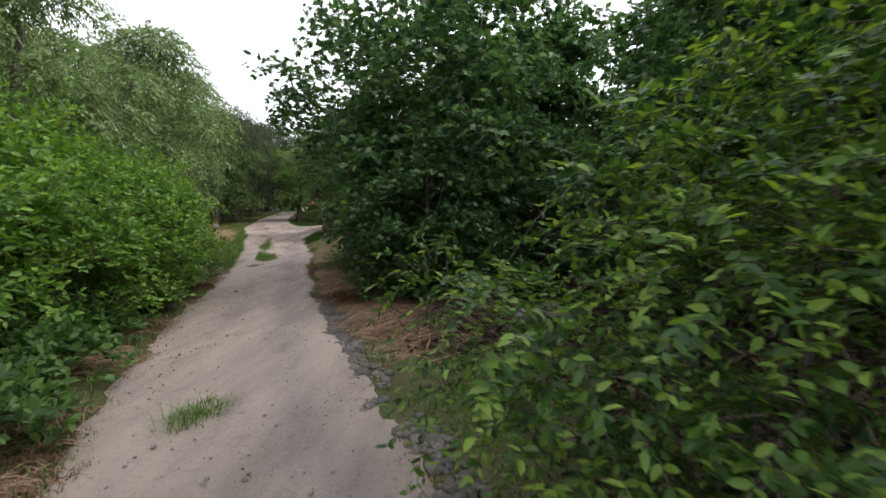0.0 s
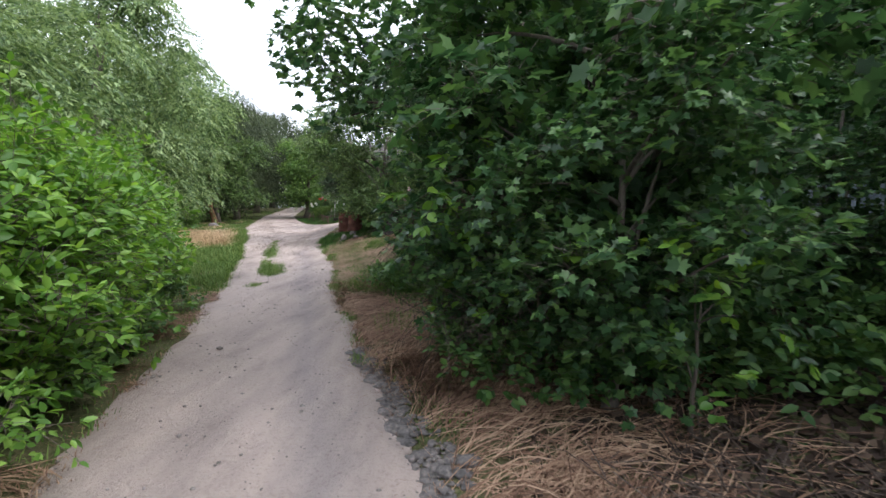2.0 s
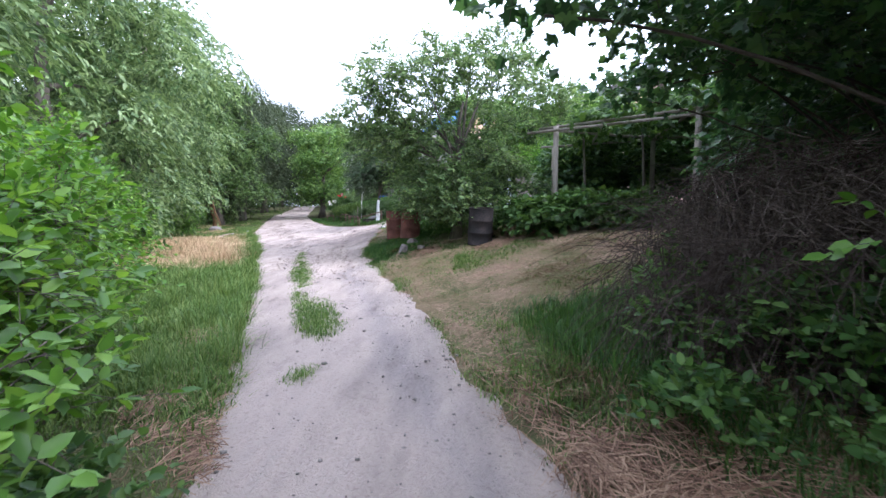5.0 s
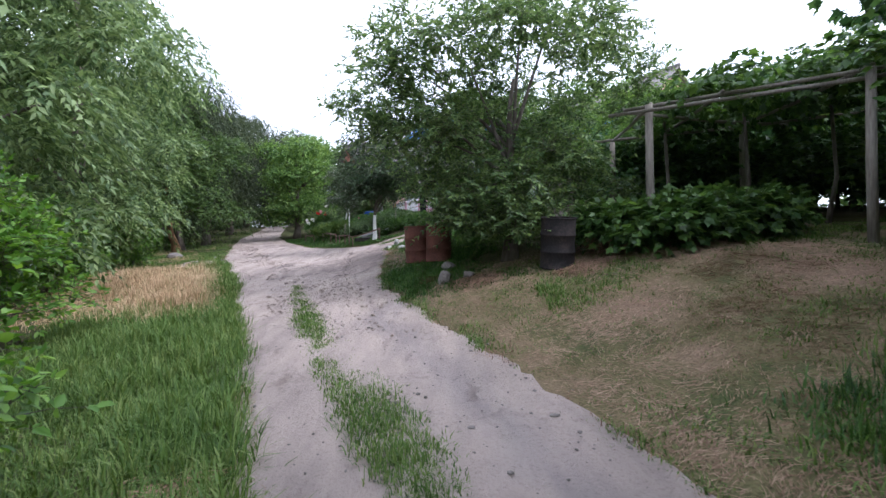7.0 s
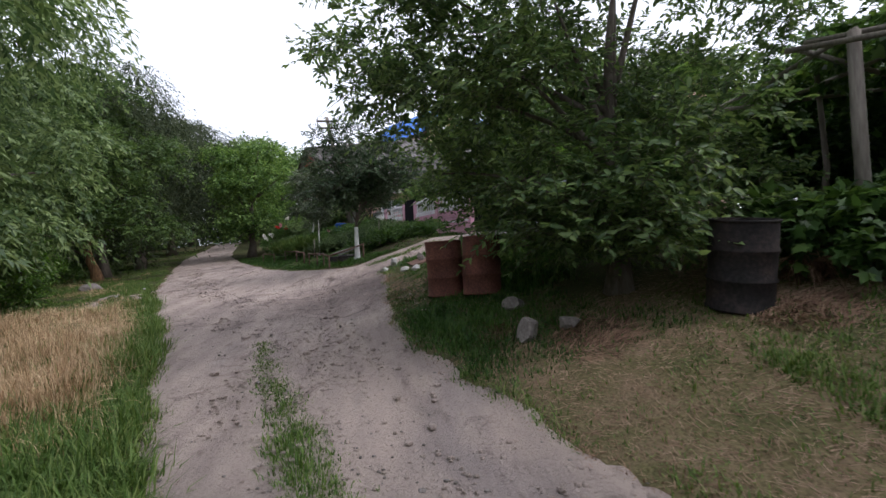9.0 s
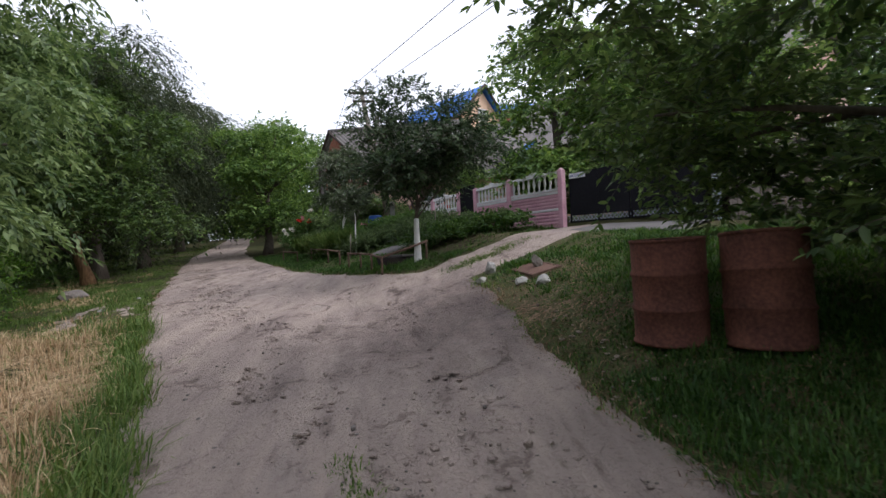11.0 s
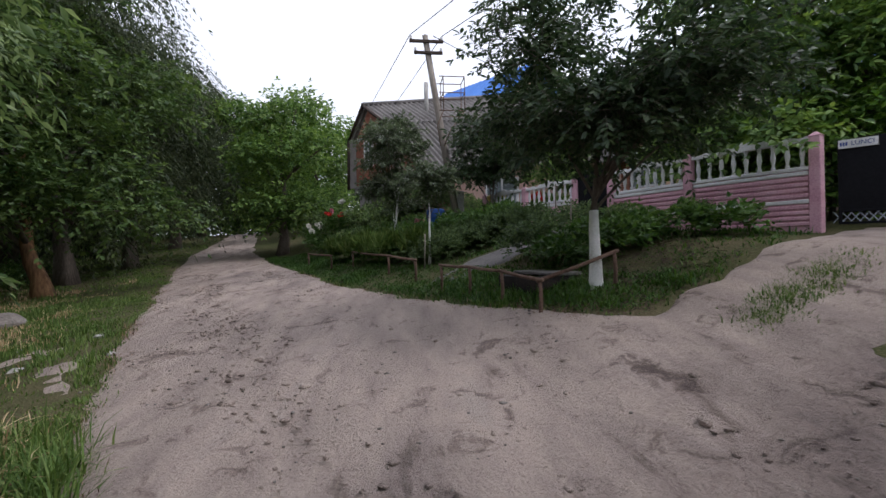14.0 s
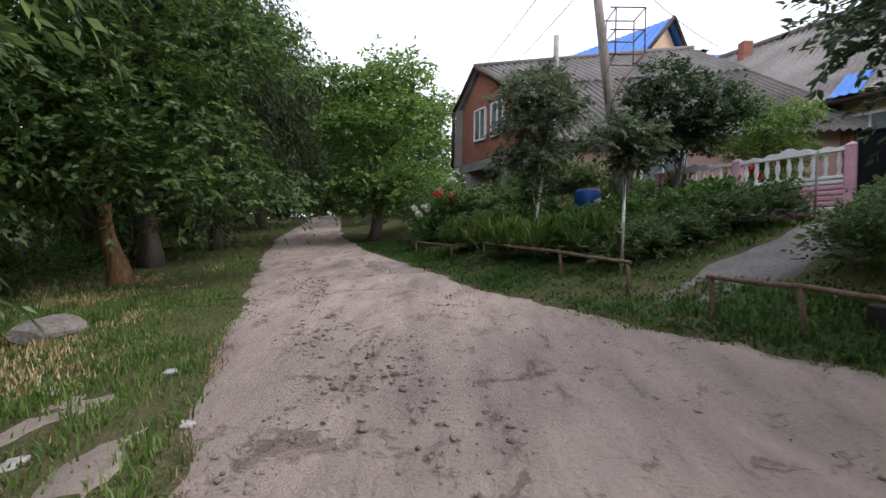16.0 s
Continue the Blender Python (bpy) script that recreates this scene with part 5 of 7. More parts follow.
def median(x, y):
    c = np.interp(y, [15.2, 17.2, 19.6, 22.0, 23.5], [-5.8, -6.53, -7.5, -8.3, -8.8])
    return np.clip(1 - np.abs(x - c) / np.interp(y, [15.2, 16, 20, 23.5], [0.1, 0.42, 0.3, 0.12]), 0, 1) * band(y, 15.2, 23.5, 0.3) * (0.8 + 0.2 * patchy(x * 2, y * 2, 1, -0.3))


grass("median_grass", "strip of grass between the wheel ruts", 12000, median, 0.11, M_GRASS, 53, 0.7, 0.005, box_=(-9.2, 15, -5.2, 23.6), zf=base_z)


grass("driveway_grass", "thin grass strip along the middle of the driveway", 3500, lambda x, y: np.clip(1 - drive_gap(x, y) / 0.32, 0, 1) * band(x, -7.4, -5.3, 0.3) * (0.4 + 0.6 * patchy(x * 2, y * 2)), 0.1, M_GRASS, 77, 0.6, 0.005, box_=(-8, 28, -5, 31), zf=base_z)


grass("verge_grass", "dark lush grass round the drums and stones", 20000, lambda x, y: band(right_gap(x, y), -0.05, 2.3, 0.3) * band(y, 20.6, 25.5, 0.6) * (0.3 + 0.7 * patchy(x, y, 0.9, -0.2)) * off_drive(x, y), 0.13, M_LUSH, 91, 0.7, 0.006, box_=(-8.5, 20, -2, 26))
grass("verge_grass", "green band of grass below the vine bed", 16000, lambda x, y: band(y - 0.25 * x, 19.6, 21.2, 0.5) * (0.35 + 0.65 * patchy(x, y, 0.9, -0.2)), 0.12, M_GRASS, 92, 0.7, 0.006, box_=(-4.2, 18.5, 3.5, 22))


def tuft(cx, cy, r):
    return lambda x, y: np.clip(1 - np.hypot(x - cx, (y - cy) * 0.6) / r, 0, 1)


grass("grass_tuft", "grass tuft growing in the middle of the lane", 420, tuft(-1.84, 3.6, 0.22), 0.15, M_GRASS, 54, 0.9, 0.004, box_=(-2.3, 3, -1.4, 4.2), zf=base_z)
grass("grass_tuft", "small grass tuft in the packed lane", 300, tuft(-5.75, 14.2, 0.2), 0.12, M_GRASS, 55, 0.9, 0.004, box_=(-6.1, 13.7, -5.4, 14.7), zf=base_z)
grass("grass_tuft", "small grass tuft at a wheel rut", 160, tuft(-1.0, 1.2, 0.12), 0.1, M_GRASS, 56, 0.9, 0.004, box_=(-1.3, 0.8, -0.7, 1.6), zf=base_z)


def weeds(name, label, spots, twigs, size, seed, mat, sp=WEED, reach=0.22, category="weeds"):
    """Knee-high leafy weeds over a list of spots (x, y, radius)."""
    rng = np.random.default_rng(seed)
    cl = [((x, y, gz(x, y) + size * 0.35), (r, r, size * 0.6)) for x, y, r in spots]
    me, *_ = foliage(name, rng, cl, twigs, reach, sp)
    return tagged(part_mesh(name, me, mat, None), label, category, kind="stuff")


def along(edge, ys, offs, r, rng, jit=0.3):
    return [(float(edge(np.array([y]))[0]) + o + rng.uniform(-jit, jit), y + rng.uniform(-jit, jit), r * rng.uniform(0.7, 1.3)) for y in ys for o in offs]


rr = np.random.default_rng(60)
weeds("nettles", "low green nettles and ivy at the foot of the shrubs", along(road_left, np.arange(2.2, 12, 0.5), (-0.75, -1.3), 0.34, rr, 0.2), 2300, 0.45, 61, M_WEED)
weeds("nettles", "leafy weeds under the thicket", along(road_right, np.arange(7.5, 12.5, 0.7), (1.2, 2.2), 0.35, rr, 0.35), 900, 0.45, 62, M_WEED)
weeds("nettles", "dark green seedlings under the maples", [(1.7 + 1.2 * math.cos(k * 1.9) + 0.1 * k, 6.9 + 0.4 * k, 0.4) for k in range(10)], 1000, 0.4, 67, M_WEED)
weeds("thicket_boughs", "low dark leafy boughs at the thicket's edge", [(x, y, 0.5) for x, y in ((0.1, 10.6), (0.6, 11.2), (0.9, 10.2), (0.5, 12.6), (0.7, 7.6), (0.2, 8.3), (0.9, 8.6))], 1000, 1.5, 79, M_MAPLE, dict(pairs=3, leaf=0.11, width=0.5, sag=0.25, droop=0.3), 0.35, "undergrowth")
weeds("creeper_leaves", "green shoots growing through the dead creeper", [(-2.0, 13.0, 0.35), (-1.6, 12.5, 0.35), (-2.3, 13.7, 0.3), (-1.2, 12.4, 0.4), (-0.6, 12.3, 0.4), (-1.4, 13.0, 0.5), (-0.6, 13.0, 0.6)], 700, 1.1, 68, M_WEED)
grass("bank_grass", "rank grass at the foot of the dead creeper", 12000, lambda x, y: band(right_gap(x, y), 0.9, 2.9, 0.4) * band(y, 11.2, 16.2, 0.5), 0.42, M_LUSH, 57, 0.7, 0.006, box_=(-4.5, 11, 1.5, 16.5))
weeds("vine_bed", "low broad-leaved vines below the pole", [(x, y, 0.5) for x, y in ((-2.4, 20.6), (-1.9, 20.2), (-1.3, 20.2), (-0.8, 20.5), (-0.2, 20.4), (-1.6, 20.9), (-2.6, 21.1), (0.4, 20.8))], 1200, 0.78, 63, M_VINE, VINE, 0.3)
weeds("willow_undergrowth", "rank weeds at the foot of the willows", along(road_left, np.arange(16, 44, 0.9), (-4.6, -5.6), 0.6, rr, 0.5), 2600, 0.8, 64, M_WEED)
weeds("garden_greenery", "dense green flower-bed foliage in the garden", [(x, y, 0.5) for x, y in ((-8.7, 36.6), (-8.0, 36.4), (-9.4, 37.2), (-10.2, 39.8), (-10.9, 41), (-9.3, 39.8), (-8.4, 37.8), (-7.5, 36.3), (-7.2, 37), (-10.6, 38), (-9.9, 36.9), (-11.4, 42.5),
        (-11.6, 40.6), (-12.6, 44.2), (-11.0, 43.6), (-10.2, 42.0), (-9.4, 41.2), (-12.2, 43))], 4200, 0.75, 65, M_WEED)
weeds("garden_greenery", "low flower-bed foliage beside the cherry", [(x, y, 0.45) for x, y in ((-7.0, 32.6), (-6.4, 32.3), (-6.0, 33.2), (-5.7, 32.0), (-6.8, 32.0), (-5.6, 33.6), (-5.2, 31.6), (-7.6, 32.3))], 900, 0.42, 78, M_WEED)
weeds("garden_greenery", "mixed flower-bed plants along the garden path", [(x, y, 0.36) for x, y in ((-9.4, 35.7), (-9.0, 35.4), (-8.7, 36.0), (-8.3, 35.6), (-9.6, 36.4), (-8.0, 36.0), (-7.6, 35.7), (-8.9, 36.6), (-7.2, 35.9), (-6.8, 35.8), (-10.0, 37.3), (-10.5, 38.6),
        (-7.5, 33.4), (-7.0, 33.8), (-6.5, 34.1), (-7.9, 33.2))], 2400, 0.55, 95, M_PEAR_BED, dict(WEED, leaf=0.075, width=0.4, pairs=4), 0.26)
weeds("iris_leaves", "upright iris leaves along the garden edge", [(x, y, 0.4) for x, y in ((-10.2, 36.7), (-10.7, 37.7), (-9.6, 36.0), (-11.2, 38.8), (-11.8, 40.2), (-10.8, 39.2))], 900, 0.55, 66, M_GRASS,
      dict(pairs=2, leaf=0.3, width=0.09, sag=0.0, droop=-0.9, shape="blade", rise=2.0, tilt=1.2), 0.2)

weeds("hedge_undergrowth", "dense low undergrowth behind the picket fence", [(x, y, 1.0) for x, y in ((6, 15), (7.5, 14.6), (9, 14), (10.5, 13), (8, 17), (10, 16.5), (12, 15), (12, 18.5), (10, 19), (11.5, 11), (11, 8), (9.5, 9.5), (8, 4.5), (9, 2), (7, 0), (5, 14.6), (6.6, 13.8), (8.2, 12.8), (9.4, 11.8))], 3000, 2.4, 75, M_MAPLE,
      dict(pairs=4, leaf=0.2, width=0.62, shape="blade", rise=0.5), 0.5, "undergrowth")
weeds("arbor_undergrowth", "dark low growth behind the vine arbor", [(x, y, 0.9) for x, y in ((-0.6, 24.6), (0.6, 24.8), (1.8, 24.6), (3, 24.2), (4.2, 23.8), (5.2, 22.8), (6, 21.5), (6.4, 20), (6.6, 18.6), (7, 23.5), (8, 20), (4.6, 26), (2.4, 26.5), (7.4, 17), (5.6, 24.4), (6.4, 23.2), (7.2, 22.2), (7.6, 20.8), (7.8, 19.2), (8.2, 18), (3.6, 25.2), (8.6, 16.6), (9, 26), (9.8, 27), (8.4, 27.6), (10.5, 25.5), (11, 28), (9.4, 24.6), (7.4, 24.4))], 4300, 2.2, 76, M_MAPLE,
      dict(pairs=4, leaf=0.2, width=0.62, shape="blade", rise=0.5), 0.5, "undergrowth")
grass("verge_grass", "short green grass by the eroded tracks", 34000, lambda x, y: band(left_gap(x, y), -0.05, 4.5, 0.15) * band(y, 28, 38, 0.8) * (0.35 + 0.65 * patchy(x, y, 0.9, -0.2)) * np.clip(drive_gap(x, y, SIDE_A) / 0.32, 0, 1) * np.clip(drive_gap(x, y, SIDE_B) / 0.3, 0, 1), 0.13, M_GRASS, 58, 0.5, 0.007, box_=(-20, 28, -12, 38))
grass("garden_grass", "short grass along the garden corner", 9000, lambda x, y: band(right_gap(x, y), 0.0, 2.6, 0.3) * band(y, 29.6, 33, 0.4) * np.clip((drive_gap(x, y) - 0.95) / 0.3, 0, 1), 0.09, M_LUSH, 99, 0.9, 0.009, box_=(-10, 29.4, -5, 33.2))
grass("garden_grass", "rough green grass in the garden by the cherry", 16000, lambda x, y: (np.hypot(x + 7.6, y - 31.2) > 1.1) * band(right_gap(x, y), 1.2, 6, 0.4) * band(y, 30.2, 41, 0.5) * np.clip((drive_gap(x, y) - 0.95) / 0.3, 0, 1) * (drive_gap(x, y, GARDEN_PATH) > 0.62), 0.14, M_LUSH, 59, 0.8, 0.01, box_=(-13, 30, -4.2, 41))

# mound of dead brown creeper beside the lane
def tangle(name, label, n, centre, radii, seed, mat, r=0.005, length=0.9):
    rng = np.random.default_rng(seed)
    w = unit(rng.normal(0, 1, (n, 3)) + np.array([0, 0, 0.3]))
    o = np.asarray(centre) + w * np.asarray(radii) * rng.uniform(0.5, 1.0, (n, 1))
    d = unit(np.stack([rng.normal(0, 0.5, n), rng.normal(0, 0.5, n), rng.uniform(-1, 0.6, n)], 1))
    me = twig_mesh(name, o, d, length * rng.uniform(0.5, 1.4, n), 0.4, r)
    return tagged(part_mesh(name, me, mat, None), label, "brush", kind="stuff")


tz = gz(-1.4, 14.0)
tangle("dead_creeper", "mound of dead brown creeper stems", 6500, (-0.9, 13.8, tz + 0.7), (1.75, 1.7, 1.3), 70, M_DEADVINE)
tangle("dead_creeper", "dead brown creeper behind the mound", 3500, (1.3, 13.4, tz + 0.9), (1.8, 1.9, 1.4), 71, M_DEADVINE)
tangle("dead_creeper", "brown dry stalks in the thicket", 1300, (-0.5, 9.6, gz(-0.5, 9.6) + 0.3), (1.5, 2.0, 0.5), 72, M_DEADVINE, 0.004)
tangle("fallen_twigs", "fallen twigs on the bank", 500, (0.6, 6.4, gz(0.6, 6.4) + 0.02), (1.5, 1.0, 0.04), 73, M_DEADVINE, 0.005, 0.5)

tangle("withered_stalks", "withered brown stalks at the foot of the vine bed", 420, (-2.5, 20.75, gz(-2.5, 20.75) + 0.12), (0.55, 0.18, 0.22), 74, M_HAY, 0.006, 0.35)
thatch("dead_grass", "dry hay lying by the fieldstones and drums", 2600, lambda x, y: np.maximum(np.maximum(np.clip(1 - np.hypot(x + 4.95, y - 21.1) / 0.5, 0, 1), np.clip(1 - np.hypot(x + 3.3, y - 20.3) / 0.5, 0, 1)), np.clip(1 - np.hypot(x + 5.7, y - 21.9) / 0.3, 0, 1)), 0.2, M_HAY, 93, (-6.2, 19.6, -2.6, 22.4), 0.003, 0.05)

thatch("dead_grass", "trodden dead grass on the bare corner by the lane", 4000, lambda x, y: band(right_gap(x, y), -0.25, 1.5, 0.4) * band(y, 22.2, 27.6, 0.6) * (0.3 + 0.7 * patchy(x, y, 1.1, -0.2)), 0.1, M_HAY, 96, (-8.2, 22, -4.5, 28), 0.0025, 0.02)
# stalks added over bare soil, their dark tone standing in for the cherry's shade
thatch("dead_grass", "dead stalks on the soil under the cherry, darkened for its shade", 2600, lambda x, y: np.clip(1.3 - np.hypot(x + 7.5, y - 31.3) / 1.5, 0, 1), 0.12, M_SHADED_LITTER, 97, (-9.2, 29.8, -5.8, 33), 0.004, 0.02)
grass("corner_grass", "thin short grass on the bare corner by the lane", 9000, lambda x, y: band(right_gap(x, y), 0.0, 2.4, 0.6) * band(y, 22.4, 28, 0.6) * patchy(x + 1, y, 0.9, -0.3), 0.08, M_LUSH, 98, 0.9, 0.006, box_=(-8, 22, -3.5, 28.4))

# dark hollow of the thicket: more stems and leaves behind
planted(maple, -1.2, 9.2, 220, 0.6)
planted(maple, -0.3, 7.6, 20, 0.55)
planted(maple, 2.7, 9.3, 50, 0.5)


# ---- drums ----
def drum(name, at, label, mat, tilt=(0, 0), turn=0):
    r = root(name, at, label, "drum", "old steel drums", turn)
    r.matrix_world = pose(*at, tilt[0], tilt[1], turn)
    R, H = 0.292, 0.88
    prof = [(0.0, 0.02), (R - 0.015, 0.02), (R - 0.012, 0.0), (R + 0.008, 0.0), (R + 0.008, 0.022), (R, 0.03), (R, 0.27), (R + 0.013, 0.29), (R + 0.013, 0.305), (R, 0.325),
            (R, 0.56), (R + 0.013, 0.58), (R + 0.013, 0.595), (R, 0.615), (R, H - 0.03)]
    v, q = lathe(prof, 32)
    ang = np.arctan2(v[:, 1], v[:, 0])
    v[:, :2] *= (1 + 0.012 * np.sin(3 * ang + v[:, 2] * 5) + 0.008 * np.sin(5 * ang - v[:, 2] * 9))[:, None]
    part_mesh("shell", np_mesh("shell", v, q), mat, r, smooth=True)
    v, q = lathe([(R, H - 0.031), (R + 0.01, H - 0.02), (R + 0.01, H), (R - 0.008, H), (R - 0.01, H - 0.02)], 32)
    part_mesh("rim", np_mesh("rim", v, q), mat, r, smooth=True)
    v, q = lathe([(R - 0.0095, H - 0.01), (R - 0.0095, 0.3), (R - 0.02, 0.25), (0.0, 0.25)], 32)
    part_mesh("inside", np_mesh("inside", v, q), M_RUST_DARK, r, "dark inside")
    return r


drum("steel_drum", (-6.0, 24.05, gz(-6.0, 24.05) - 0.02), "rusty red steel drum standing in the grass", M_RUST_RED, (1, -2))
drum("steel_drum", (-5.52, 23.55, gz(-5.52, 23.55) - 0.02), "rusty red-brown steel drum beside another", M_RUST_RED, (-2, 3), 40)
drum("steel_drum", (-3.58, 20.75, gz(-3.58, 20.75) - 0.03), "burnt black steel drum leaning under the plum tree", M_RUST_DARK, (2, -7), 80)


# ---- stones ----
def stone(name, at, size, seed, label, mat, category="stone", flat=1.0):
    rng = np.random.default_rng(seed)
    bm = bmesh.new()
    bmesh.ops.create_icosphere(bm, subdivisions=3, radius=1)
    off = Vector(rng.uniform(-20, 20, 3))
    planes = [(Vector(rng.normal(0, 1, 3)).normalized(), float(rng.uniform(0.55, 0.85))) for _ in range(14)]
    for v in bm.verts:
        k = 1 + 0.28 * noise.noise(v.co * 1.1 + off) + 0.1 * noise.noise(v.co * 3.1 + off)
        c = v.co * k
        for nx, h in planes:
            over = c.dot(nx) - h
            if over > 0:
                c = c - nx * over
        v.co = Vector((c.x * size[0] / 2, c.y * size[1] / 2, c.z * size[2] / 2))
    ob = part(name, bm, mat, None)
    ob.matrix_world = pose(*at, 0, 0, float(rng.uniform(0, 180)))
    return tagged(ob, label, category)


def laid(name, x, y, size, seed, label, mat, up=0.18):
    return stone(name, (x, y, gz(x, y) + size[2] * up), size, seed, label, mat)


laid("boulder", -5.35, 22.5, (0.36, 0.3, 0.22), 80, "grey fieldstone in the grass by the drums", M_STONE)
laid("boulder", -5.5, 21.5, (0.3, 0.27, 0.36), 81, "upright grey fieldstone near the plum tree", M_STONE)
laid("boulder", -5.05, 21.45, (0.26, 0.24, 0.24), 82, "small brownish fieldstone near the plum tree", M_STONE)
laid("boulder", -6.7, 27.85, (0.2, 0.17, 0.3), 83, "speckled pale stone at the driveway's corner", M_PALE, 0.25)
laid("boulder", -6.93, 27.5, (0.24, 0.17, 0.15), 84, "pale flat stone at the driveway's corner", M_PALE)
laid("boulder", -6.5, 26.77, (0.3, 0.22, 0.15), 85, "flat pale stone in the lush grass", M_PALE)
laid("boulder", -6.29, 26.46, (0.3, 0.2, 0.17), 86, "squared pale stone in the lush grass", M_PALE)
laid("flat_boulder", -16.75, 34.0, (1.05, 0.62, 0.46), 87, "grey flat boulder half sunk in the verge grass", M_STONE, 0.08)
for i, (x, y, s) in enumerate(((-14.45, 32.55, 0.22), (-13.75, 31.6, 0.16), (-14.5, 31.1, 0.2), (-13.6, 32.2, 0.14), (-15.2, 32.2, 0.18))):
    laid("kerb_fragment", x, y, (s, s * 0.8, 0.1), 90 + i, "broken pale concrete lump at the lane's edge", M_PALE, 0.05)
def broken_slab(name, x, y, w, h, thick, seed, label, tilt, turn):
    """A broken half-round slab of cast concrete, leaning on the ground."""
    rng = np.random.default_rng(seed)
    bm = bmesh.new()
    ring = [(-w / 2 + 0.0, 0.05), (-w * 0.46, h * 0.55), (-w * 0.36, h * 0.9), (-w * 0.2, h), (w * 0.1, h * 0.86), (w * 0.5, h * 0.42), (w * 0.48, h * 0.25), (w * 0.3, 0.03), (w * 0.05, -0.03), (-w * 0.3, -0.02)]
    ring = [(a + rng.normal(0, 0.008), b + rng.normal(0, 0.008)) for a, b in ring]
    f = bm.faces.new([bm.verts.new((a, -thick / 2, b)) for a, b in ring])
    ex = bmesh.ops.extrude_face_region(bm, geom=[f])
    bmesh.ops.translate(bm, vec=(0, thick, 0), verts=[v for v in ex["geom"] if isinstance(v, bmesh.types.BMVert)])
    bmesh.ops.recalc_face_normals(bm, faces=bm.faces)
    bmesh.ops.bevel(bm, geom=list(bm.edges), offset=0.012, segments=2, affect="EDGES")
    ob = part(name, bm, M_CONCRETE, None)
    ob.matrix_world = pose(x, y, gz(x, y) + 0.03, tilt, -8, turn)
    return tagged(ob, label, "rubble")


broken_slab("broken_slab", 1.08, 5.5, 0.58, 0.36, 0.09, 97, "broken half-round grey concrete slab under the maples", 28, 25)
broken_slab("broken_slab", 1.43, 5.45, 0.32, 0.34, 0.08, 98, "small broken piece of grey concrete under the maples", 15, -20)
# leaf litter, its dark tone carrying part of the maples' shade
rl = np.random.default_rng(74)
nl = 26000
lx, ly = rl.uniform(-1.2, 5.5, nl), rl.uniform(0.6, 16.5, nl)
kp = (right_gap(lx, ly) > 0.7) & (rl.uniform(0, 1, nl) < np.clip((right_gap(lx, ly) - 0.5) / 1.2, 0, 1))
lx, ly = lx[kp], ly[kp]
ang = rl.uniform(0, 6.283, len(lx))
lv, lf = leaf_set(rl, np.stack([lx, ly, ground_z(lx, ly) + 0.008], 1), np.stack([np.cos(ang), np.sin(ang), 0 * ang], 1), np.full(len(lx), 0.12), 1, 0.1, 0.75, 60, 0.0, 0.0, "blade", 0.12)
tagged(part_mesh("leaf_litter", np_mesh("leaf_litter", lv, lf), M_SHADED_LITTER, None), "brown leaf litter under the maples, darkened for their shade", "leaf litter", kind="stuff")

# loose pebbles and clods on the lane
rr = np.random.default_rng(99)
pv, pf = [], []
bm = bmesh.new()
bmesh.ops.create_icosphere(bm, subdivisions=1, radius=1)
ico_v = np.array([v.co[:] for v in bm.verts])
ico_f = np.array([[v.index for v in f.verts] for f in bm.faces])
bm.free()
py_ = rr.uniform(0.5, 38, 4200)
px_ = road_left(py_) + (road_right(py_) - road_left(py_)) * np.where(rr.uniform(0, 1, 4200) < 0.45, rr.choice([0.05, 0.95, 0.5], 4200) + rr.normal(0, 0.06, 4200), rr.uniform(0.03, 0.97, 4200))
ps_ = np.exp(rr.normal(math.log(0.009), 0.45, 4200))
pz_ = base_z(px_, py_) + 0.004
sc = rr.uniform(0.6, 1.3, (4200, 3)) * np.array([1, 1, 0.6])
pv = (ico_v[None] * sc[:, None, :] * ps_[:, None, None] + np.stack([px_, py_, pz_], 1)[:, None, :]).reshape(-1, 3)
pf = (ico_f[None] + (np.arange(4200) * len(ico_v))[:, None, None]).reshape(-1, 3)
tagged(part_mesh("pebbles", np_mesh("pebbles", pv, pf), M_STONE, None), "loose pebbles and clods on the sandy lane", "pebbles", kind="stuff")

nc = 9000
cy_ = rr.uniform(19, 42, nc)
cx_ = road_left(cy_) + (road_right(cy_) - road_left(cy_)) * rr.uniform(0.02, 0.98, nc) + np.where((cy_ < 27.2) & (cy_ > 22.5), 1.0, 0.0) * rr.uniform(0, 1, nc)
kp = wave(cx_ * 1.1 + 2, cy_ * 0.6) + rr.normal(0, 0.5, nc) > 0.1
cx_, cy_ = cx_[kp], cy_[kp]
nc = len(cx_)
cs_ = np.exp(rr.normal(math.log(0.016), 0.4, nc))
cv = (ico_v[None] * (rr.uniform(0.6, 1.5, (nc, 3)) * np.array([1, 1, 0.5]))[:, None, :] * cs_[:, None, None] + np.stack([cx_, cy_, np.where(cx_ < road_right(cy_) - 0.1, base_z(cx_, cy_), ground_z(cx_, cy_)) + 0.006], 1)[:, None, :]).reshape(-1, 3)
cf = (ico_f[None] + (np.arange(nc) * len(ico_v))[:, None, None]).reshape(-1, 3)
tagged(part_mesh("clods", np_mesh("clods", cv, cf), M_ROAD, None), "crumbled sandy clods churned up on the lane", "clods", kind="stuff")

